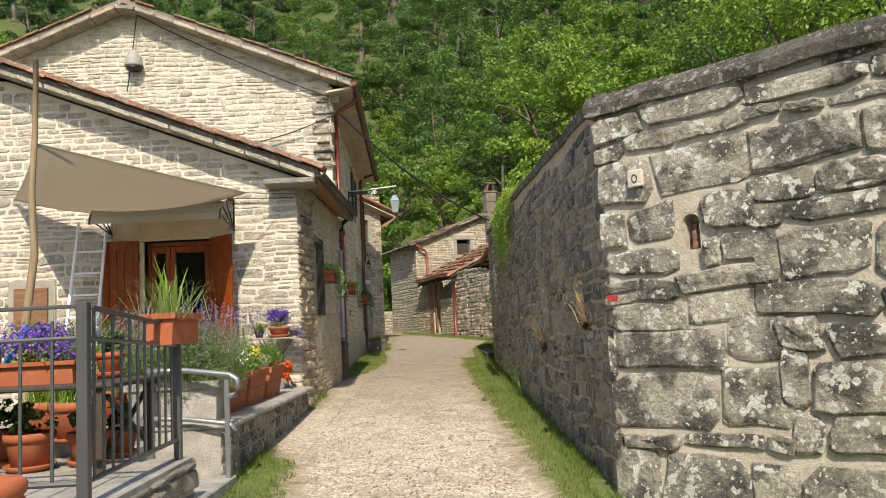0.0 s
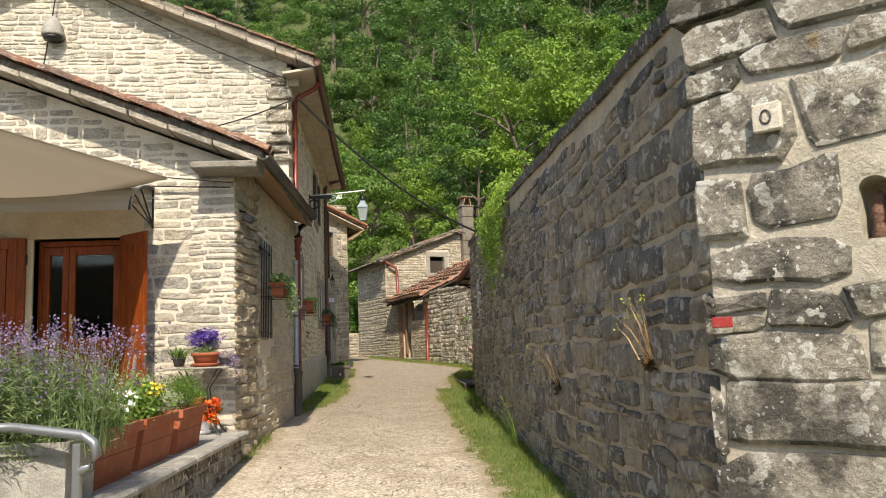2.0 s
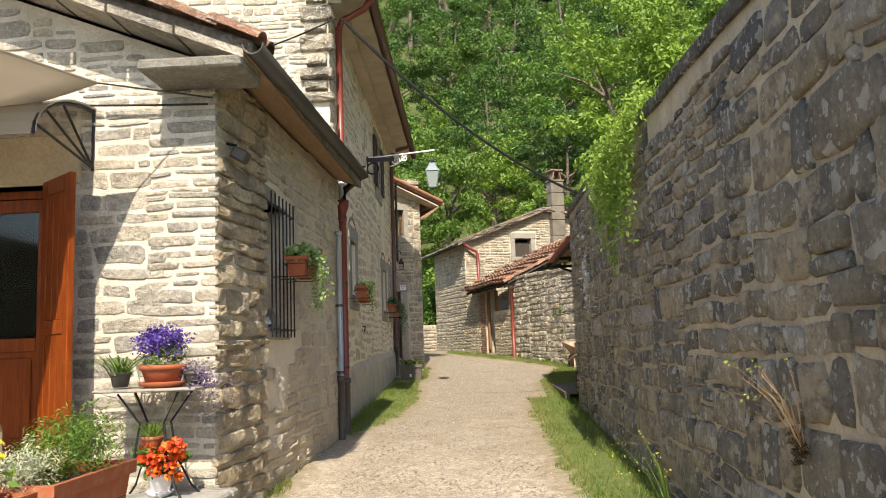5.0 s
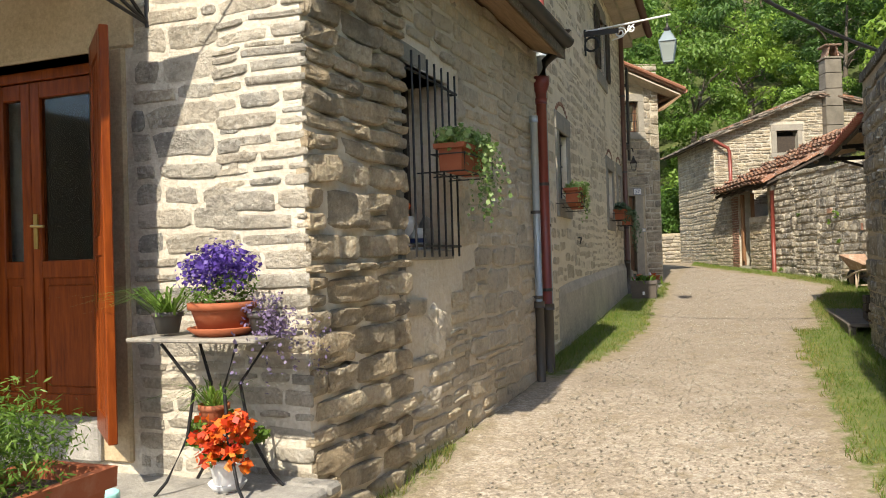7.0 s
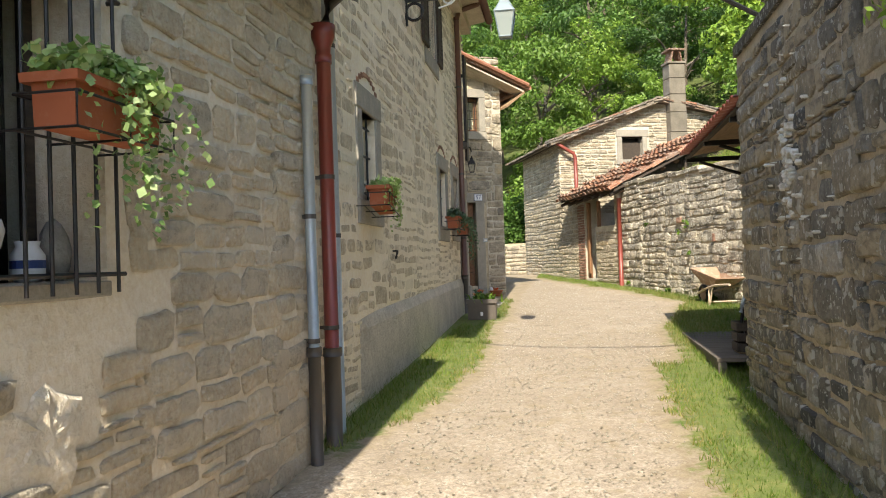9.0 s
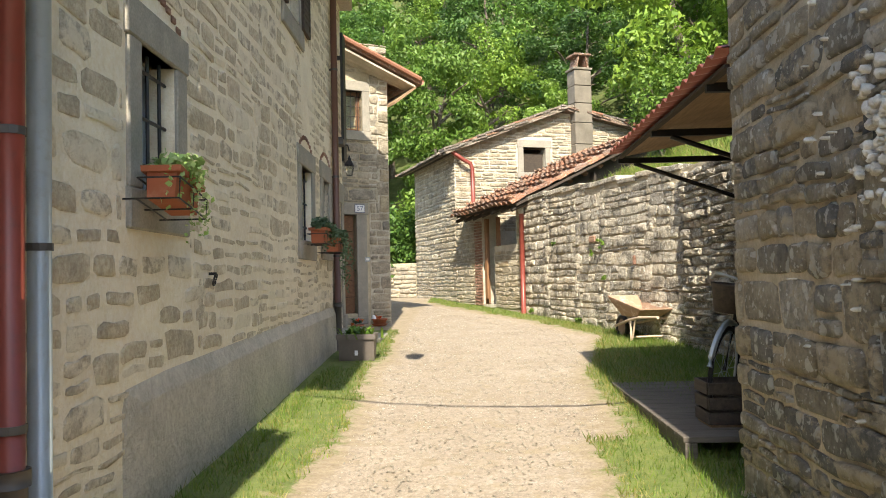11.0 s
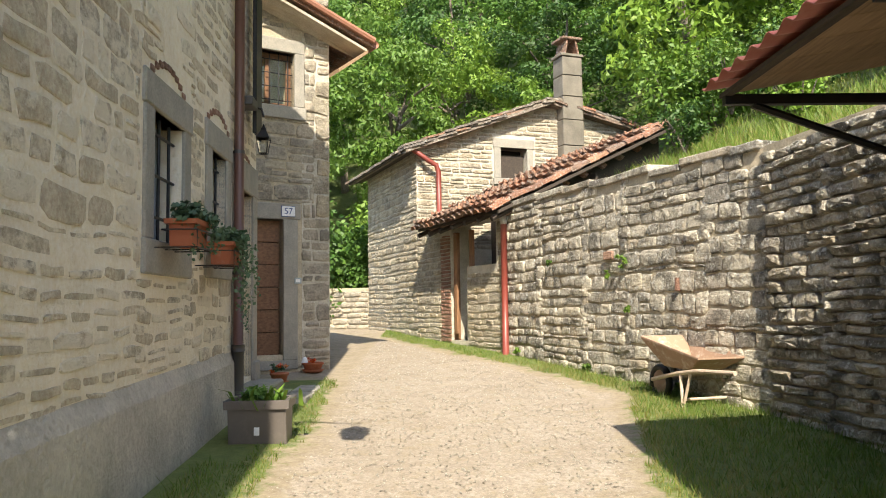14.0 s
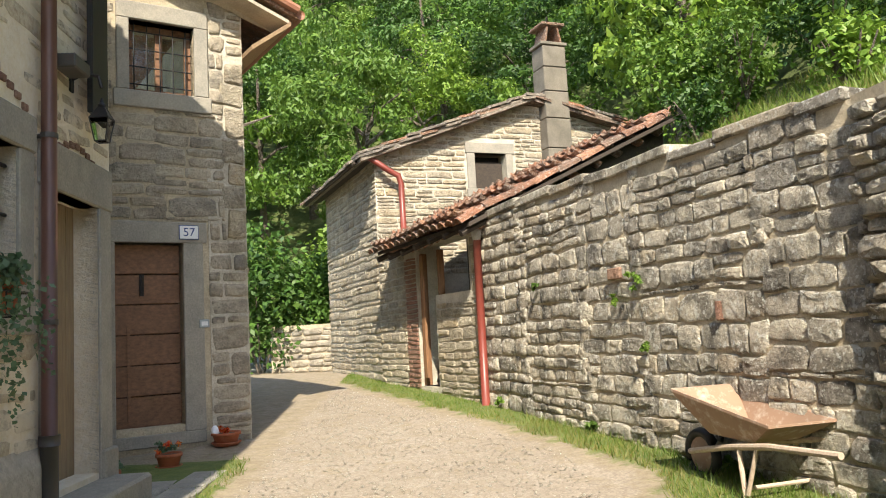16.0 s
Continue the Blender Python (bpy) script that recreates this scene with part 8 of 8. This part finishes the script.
part("housing", lathe([(0.17, 0), (0.18, 0.04), (0.15, 0.2), (0.08, 0.32), (0.02, 0.36)], 18, (0, -0.1, 0)), M_CONCRETE, gl, "", True)
part("base", lathe([(0.14, 0), (0.16, 0.05)], 18, (0, -0.1, -0.06)), M_IRON, gl, "", True)


def cable(name, pts, sag, label, r=0.011):
    c = thing(name, pts[0], label, "cable")
    out = []
    for (a, b) in zip(pts, pts[1:]):
        for k in range(14):
            t = k / 14
            p = Vector(a).lerp(Vector(b), t) - Vector((0, 0, 4 * sag * t * (1 - t)))
            out.append(tuple(p - Vector(pts[0])))
    out.append(tuple(Vector(pts[-1]) - Vector(pts[0])))
    part("wire", tubed(out, r, 6), M_IRON, c)


cable("overhead_cable", [(-1.7, 15.6, 6.0), (1.6, 17.3, 3.8)], 0.28, "black overhead cable across the lane", 0.019)
cable("wall_cable", [(-1.75, 15.55, 6.0), (-4.2, 15.5, 5.35)], 0.12, "black cable along the gable")
cable("wall_cable", [(-1.9, 15.56, 6.35), (-5.7, 15.47, 8.2), (-5.9, 15.45, 6.6)], 0.08, "black cable under the verge")
cable("wall_cable", [(-1.96, 11.38, 3.58), (-6.2, 11.36, 3.9)], 0.05, "pale cord along the front", 0.008)
spot = thing("floodlight", (-1.86, 11.68, 3.24), "small dark floodlight under the eave", "lamp")
part("body", boxed(-0.03, 0.09, -0.06, 0.06, 0, 0.09, 0.012, pose(0, 0, 0, 0, 30, 0)), M_DARKPIPE, spot)
part("bracket", tubed([(-0.06, 0, 0.12), (0.02, 0, 0.1)], 0.012, 6), M_IRON, spot)


# ---- woodland ----
def tree_kind(seed, height, width, mat, leaf=0.16, per=215, n=52):
    """A deciduous tree: tapered trunk, limbs and a ragged crown."""
    rng = np.random.default_rng(seed)
    t = thing("tree", (0, 0, -200 - seed), "leafy green broadleaf tree on the hillside", "tree", "trees of the hillside")
    bm = bmesh.new()
    lean = rng.normal(size=2) * 0.4
    top = height * 0.8
    tube(bm, [(lean[0] * f * f, lean[1] * f * f, top * f) for f in (0, 0.3, 0.6, 1.0)], 0.16, 7, 0.03)
    for k in range(6):
        f = rng.uniform(0.35, 0.85)
        a = rng.uniform(0, 6.28)
        l = width * rng.uniform(0.45, 0.8)
        p = Vector((lean[0] * f * f, lean[1] * f * f, top * f))
        tube(bm, [p, p + Vector((math.cos(a) * l * 0.5, math.sin(a) * l * 0.5, l * 0.35)), p + Vector((math.cos(a) * l, math.sin(a) * l, l * 0.5))], 0.06, 5, 0.015)
    part("trunk", bm, M_BARK, t)
    spots = []
    while len(spots) < n:
        p = rng.uniform(-1, 1, 3)
        r = np.linalg.norm(p)
        if 0.45 < r < 1.0:
            z = height * 0.58 + p[2] * height * 0.44
            k = width * (1.0 - 0.35 * max(0, p[2])) * (0.9 + 0.35 * noise.noise((p[0] * 2 + seed, p[1] * 2, p[2] * 2)))
            spots.append((p[0] * k, p[1] * k, z))
    c, way = clumps(rng, np.array(spots), 0.22 * width, per, 0.55)
    v, f = leaf_quads(rng, c, way, leaf, 0.8, 0.8)
    fast_mesh("crown", v.reshape(-1, 4, 3)[:, :3].reshape(-1, 3), np.arange(3 * len(f)).reshape(-1, 3), mat, t)
    return t


KINDS = [tree_kind(1, 8.5, 2.4, M_LEAF), tree_kind(2, 10, 2.7, M_LEAF), tree_kind(3, 7.0, 2.5, M_LEAF_B), tree_kind(4, 9.5, 2.2, M_LEAF_D), tree_kind(5, 8.0, 2.9, M_LEAF), tree_kind(6, 6.0, 2.0, M_LEAF_B)]
trng = random.Random(77)
placed = []
for k in range(4000):
    t = trng.uniform(0.2, len(BANK) - 1.6)
    d = trng.choice((trng.uniform(0.5, 12), trng.uniform(5, 30), trng.uniform(20, 75)))
    if t < 11.6 and d < 7.5 + 2 * math.sin(t * 3):
        continue
    p = bank_point(t, d)
    if p.y < 2 or abs(p.x) > 62 or p.y > 125:
        continue
    gap = 2.9 + 0.05 * d
    if any((p.x - q[0]) ** 2 + (p.y - q[1]) ** 2 < gap * gap for q in placed):
        continue
    if len(placed) >= 195:
        break
    # shallow view wedge only
    if p.y - 5 < abs(p.x) * 0.75:
        continue
    placed.append((p.x, p.y))
    s = trng.uniform(0.8, 1.35) * (1 + d / 110)
    copy_thing(trng.choice([KINDS[i] for i in ((0, 3, 1, 3, 4, 3) if d > 26 else (0, 2, 4, 5, 2))]), pose(p.x, p.y, p.z - 0.3, trng.uniform(-4, 4), trng.uniform(-4, 4), trng.uniform(0, 360)) @ Matrix.Diagonal((s, s, s * trng.uniform(0.9, 1.15), 1)))
for tk in KINDS:
    for o in list(tk.children):
        bpy.data.objects.remove(o)
    bpy.data.objects.remove(tk)


def bush(x, y, z, size, seed, mat, label, leaf=0.09, n=2600):
    b = thing("bush", (x, y, z), label, "bush")
    r = random.Random(seed)
    for k in range(6):
        a = r.uniform(0, 6.28)
        bm = tube(bmesh.new(), [(0, 0, -0.1), (math.cos(a) * size[0] * 0.4, math.sin(a) * size[1] * 0.4, size[2] * 0.7), (math.cos(a) * size[0] * 0.7, math.sin(a) * size[1] * 0.7, size[2] * 1.2)], 0.025, 5, 0.008)
        part("stem", bm, M_BARK, b)
    foliage("leaves", b, seed, (0, 0, size[2]), size, n, leaf, mat)


bush(-1.9, 38.4, 1.5, (1.1, 1.0, 1.7), 201, M_LEAF_B, "bright green bush beyond the barn", 0.16, 3600)
bush(-2.5, 37.3, 2.0, (0.9, 0.7, 1.2), 214, M_LEAF, "green bush over the low far wall", 0.12, 3400)
bush(-3.6, 37.2, 1.4, (1.2, 1.0, 1.9), 202, M_LEAF, "green bush behind the corner house", 0.16, 3600)
bush(-0.4, 39.6, 2.2, (1.3, 1.0, 1.6), 203, M_LEAF_B, "leafy bush at the wood's edge", 0.16, 3200)
bush(4.6, 32.4, 5.1, (0.8, 0.8, 1.25), 204, M_LEAF_B, "young leafy bush above the retaining wall", 0.12, 2400)
bush(4.3, 26.6, 4.2, (0.4, 0.4, 0.5), 205, M_LEAF_B, "small bush above the retaining wall", 0.09, 1000)
bush(7.2, 27.5, 6.0, (1.1, 1.0, 1.3), 206, M_LEAF, "green bush on the bank", 0.13, 2600)
bush(5.4, 32.4, 5.4, (0.9, 0.9, 0.9), 207, M_LEAF, "green bush behind the chimney", 0.13, 2200)
bush(5.6, 29.2, 5.4, (0.8, 0.8, 0.6), 210, M_LEAF, "low green shrub on the sunny bank", 0.09, 2200)
bush(5.0, 30.6, 5.5, (0.6, 0.7, 0.7), 211, M_LEAF_B, "leafy shrub above the lean-to", 0.09, 2000)
bush(6.6, 30.8, 6.2, (0.9, 0.9, 0.8), 212, M_LEAF_B, "leafy shrub on the bank", 0.1, 2400)
bush(3.6, 28.9, 4.5, (0.4, 0.4, 0.35), 213, M_LEAF, "small shrub beside the lean-to's verge", 0.07, 1100)
bush(3.9, 8.0, 4.2, (1.0, 1.2, 0.6), 208, M_LEAF_B, "straggling leafy growth above the wall", 0.065, 5200)
bush(4.6, 11.2, 4.7, (1.2, 1.4, 0.9), 209, M_LEAF_B, "leafy growth above the wall", 0.07, 5200)

# far end: low terrace wall
lw = mortar_wall("wall_far", (-1.9, 36.3), (-3.3, 36.9), 0.8, 2.55, 0.35, M_MORTAR_D)
tagged(lw, "low rubble wall at the lane's far bend", kind="structure")
lay(lw, (-1.9, 36.3), (-3.3, 36.9), rows_of_stones(random.Random(3), 1.5, 1.3, 2.5, (0.1, 0.18), (0.2, 0.4)), M_BROWN, seed=91)

# ---- grass ----
def blades(name, pts, heights, width, mat, seed, label, lean=0.5):
    rng = np.random.default_rng(seed)
    p = np.array(pts)
    n = len(p)
    a = rng.uniform(0, 6.283, n)
    side = np.stack([np.cos(a), np.sin(a), np.zeros(n)], 1) * (width * rng.uniform(0.6, 1.4, (n, 1)))
    h = np.array(heights)[:, None] * rng.uniform(0.5, 1.25, (n, 1))
    b = rng.uniform(0, 6.283, n)
    tip = p + np.stack([np.cos(b), np.sin(b), np.zeros(n)], 1) * h * lean * rng.uniform(0.2, 1.2, (n, 1)) + np.array((0, 0, 1)) * h
    v = np.stack([p - side, p + side, tip], 1).reshape(-1, 3)
    ob = fast_mesh(name, v, np.arange(3 * n).reshape(-1, 3), mat)
    tagged(ob, label, "grass", kind="stuff")


grng = random.Random(88)
pts, hs, dry, dh = [], [], [], []
while len(pts) < 52000:
    x, y = grng.uniform(-1.9, 2.9), grng.uniform(5.0, 36)
    if y < 11.4 and x < -1.84 or y < 17.7 and x > 1.3 or x < -1.65 and y > 22.3 and y < 36:
        continue
    if y < 6.4 and x > 1.15 and (x - 1.32) > (5.87 - y) - 0.05:
        continue
    if y > 21 and x > 2.64 + (23.8 - y) * 0.345:
        continue
    t = turf_at(x, y) + 0.35 * noise.noise((x * 3, y * 3, 2))
    if t < 0.55 or grng.random() > 0.25 + t:
        continue
    near_wall = (x < -1.7 or x > 1.1)
    h = 0.03 + 0.04 * grng.random() + (0.06 * grng.random() if near_wall else 0)
    z = road_z(y) + 0.01
    if grng.random() < 0.18 or (t < 0.9 and grng.random() < 0.45) or (y > 20 and 0.7 < x < 1.9 and grng.random() < 0.4):
        dry.append((x, y, z)), dh.append(h * 0.8)
    else:
        pts.append((x, y, z)), hs.append(h)
blades("grass", pts, hs, 0.0045, M_GRASS, 1, "short green grass along the lane's verges", 0.7)
blades("dry_grass", dry, dh, 0.004, M_DRYGRASS, 2, "straw-coloured dry grass in the verges", 0.9)
pts, hs, dry, dh = [], [], [], []
for k in range(30000):
    t = grng.choice((grng.uniform(1.5, 5.0), grng.uniform(6.0, 10.0), grng.uniform(6, 11)))
    d = abs(grng.gauss(0, 2.6)) + 0.05
    p = bank_point(t, d)
    if d < 0.5 and grng.random() < 0.7 or grng.random() < 0.3:
        dry.append(tuple(p)), dh.append(0.16)
    else:
        pts.append(tuple(p)), hs.append(0.1 + 0.13 * grng.random())
blades("bank_grass", pts, hs, 0.009, M_GRASS, 3, "long sunlit grass on the bank above the walls", 0.7)
blades("bank_dry_grass", dry, dh, 0.007, M_DRYGRASS, 4, "dry yellow grass along the top of the walls", 0.9)

# creeper hanging over the lane wall
M_CREEPER = leaf_material("yellow_green_creeper", [(0.2, 0.32, 0.05), (0.28, 0.4, 0.07), (0.14, 0.25, 0.04)], 0.4)
cv = thing("wall_creeper", (1.3, 13.1, 3.55), "green creeper hanging over the top of the lane wall", "creeper")
rngc = np.random.default_rng(9)
cs = []
for k in range(95):
    p = np.array((rngc.uniform(-0.1, 0.25), rngc.normal() * 0.9, rngc.uniform(-0.02, 0.15)))
    drop = max(0.08, rngc.normal() * 0.25 + 0.8 * math.exp(-p[1] ** 2 / 1.2))
    for i in range(int(drop / 0.03)):
        p = p + np.array((-0.03 if p[0] > -0.1 else 0.0, rngc.normal() * 0.02, -0.03 if p[0] < 0 else 0.01))
        cs += [p + rngc.normal(size=3) * 0.035 for _ in range(4)]
cs = np.array(cs)
v, f = leaf_quads(rngc, cs, np.tile((-0.7, -0.2, 0.5), (len(cs), 1)), 0.05, 0.35)
fast_mesh("leaves", v, f, M_CREEPER, cv)


def wall_stalks(x, y, z, n, h, seed, label, mat, out=-1):
    s = thing("wall_weed", (x, y, z), label, "weed")
    ob, tips = spikes("stalk_tuft", s, seed, (0, 0, 0), 0.02, n, h, 0.005, mat, "", 0.95)
    foliage("leaves", s, seed + 7, (-0.02, 0.03, 0.0), (0.05, 0.07, 0.08), 220, 0.035, M_ROOT, "withered brown leaves at the root", 0.25)
    rng = np.random.default_rng(seed)
    for o in (ob,):
        for vv in o.data.vertices:
            vv.co.x = -abs(vv.co.x) - 0.15 * vv.co.z
    tips = np.stack([-np.abs(tips[:, 0]) - 0.15 * tips[:, 2], tips[:, 1], tips[:, 2]], 1)
    cs = np.repeat(tips, 5, 0) + rng.normal(size=(len(tips) * 5, 3)) * 0.012
    v, f = leaf_quads(rng, cs, np.tile((0, 0, 1.0), (len(cs), 1)), 0.013, 0.8)
    tagged(fast_mesh("seed_spray", v, f, M_HEADS, s, "yellow-green seed heads"), kind="stuff")


M_ROOT = leaf_material("withered_leaf", [(0.12, 0.07, 0.035), (0.2, 0.12, 0.05), (0.08, 0.075, 0.03)], 0.2)
M_STALK = leaf_material("pinkish_stalk", [(0.6, 0.4, 0.28), (0.66, 0.48, 0.34), (0.5, 0.3, 0.2)], 0.2)
M_HEADS = leaf_material("yellow_green_head", [(0.5, 0.52, 0.08), (0.6, 0.58, 0.14)], 0.25)
wall_stalks(1.29, 6.69, 1.56, 14, 0.3, 301, "pinkish stalks with yellow heads growing from the wall", M_STALK)
wall_stalks(1.29, 9.3, 1.3, 14, 0.34, 302, "pinkish stalks with yellow heads in the wall joints", M_STALK)
wall_stalks(1.22, 11.5, 0.54, 26, 0.5, 303, "green weed with yellow heads at the wall's foot", M_LEAF_B)

# green tufts in the joints of the retaining wall
for k, (x, y, z, r) in enumerate(((1.88, 25.88, 2.56, 0.11), (1.78, 26.2, 2.42, 0.06), (1.91, 25.8, 2.02, 0.05), (1.3, 27.58, 2.66, 0.05), (1.6, 26.7, 1.3, 0.09), (2.2, 24.95, 1.2, 0.1), (0.95, 28.6, 1.42, 0.08))):
    tuft = thing("wall_fern", (x, y, z), "small bright green tuft growing in the stone joints", "weed")
    foliage("leaves", tuft, 330 + k, (-0.04, -0.02, 0.0), (r * 0.7, r, r), 140, 0.05, M_LEAF_B, "", 0.4)

# old limewash spattered on the lane wall
spl = thing("lime_spatter", (1.275, 15.95, 2.5), "white lime spatter dried on the dark rubble", "stain")
rs = np.random.default_rng(31)
sv, sf = [], []
for k in range(110):
    far = k > 60
    cy, cz = rs.normal() * (0.4 if far else 0.12), rs.normal() * (0.42 if far else 0.15) + (0 if far else 0.05)
    r = rs.uniform(0.004, 0.01) if far else rs.uniform(0.006, 0.024)
    base = len(sv)
    ring_pts = [(-0.015, cy + r * rs.uniform(0.6, 1.3) * math.cos(a), cz + r * rs.uniform(0.6, 1.5) * math.sin(a)) for i, a in enumerate([2 * math.pi * j / 9 for j in range(9)])]
    sv += ring_pts + [(-0.026, cy, cz)] + [(0.04, y, z) for x, y, z in ring_pts]
    for i in range(9):
        sf += [(base + i, base + 9, base + (i + 1) % 9), (base + i, base + (i + 1) % 9, base + 10 + i), (base + (i + 1) % 9, base + 10 + (i + 1) % 9, base + 10 + i)]
tagged(fast_mesh("spatter", sv, sf, M_LIMEWASH, spl), kind="stuff")

# loose stones on the gravel
def pebbles():
    rng = np.random.default_rng(12)
    n = 36000
    x, y = rng.uniform(-1.4, 1.2, n), 5 + 27 * rng.uniform(0, 1, n) ** 1.2
    keep = np.array([turf_at(a, b) < 0.45 for a, b in zip(x, y)])
    x, y = x[keep], y[keep]
    n = len(x)
    s = 0.004 + 0.011 * rng.uniform(0, 1, n) ** 3
    base = np.array([(1, 0, 0), (0, 1, 0), (-1, 0, 0), (0, -1, 0), (0.1, 0.1, 0.7), (0, 0, -0.6)])
    a = rng.uniform(0, 6.28, n)
    rot = np.stack([np.stack([np.cos(a), -np.sin(a), 0 * a], 1), np.stack([np.sin(a), np.cos(a), 0 * a], 1), np.tile((0, 0, 1), (n, 1))], 1)
    v = np.einsum("nij,kj->nki", rot, base) * (s[:, None, None] * rng.uniform(0.6, 1.3, (n, 6, 1)))
    z = np.array([road_z(b) for b in y]) + 0.004
    v += np.stack([x, y, z], 1)[:, None, :]
    f0 = np.array([(0, 1, 4), (1, 2, 4), (2, 3, 4), (3, 0, 4), (1, 0, 5), (2, 1, 5), (3, 2, 5), (0, 3, 5)])
    f = (f0[None] + 6 * np.arange(n)[:, None, None]).reshape(-1, 3)
    tagged(fast_mesh("gravel", v.reshape(-1, 3), f, M_GRAVEL), "loose pale pebbles on the lane", "gravel", kind="stuff")


M_GRAVEL = stone_material("pebble", [(0.42, 0.37, 0.3), (0.55, 0.5, 0.42), (0.3, 0.26, 0.21), (0.62, 0.58, 0.5)], 0, 0.2)
pebbles()
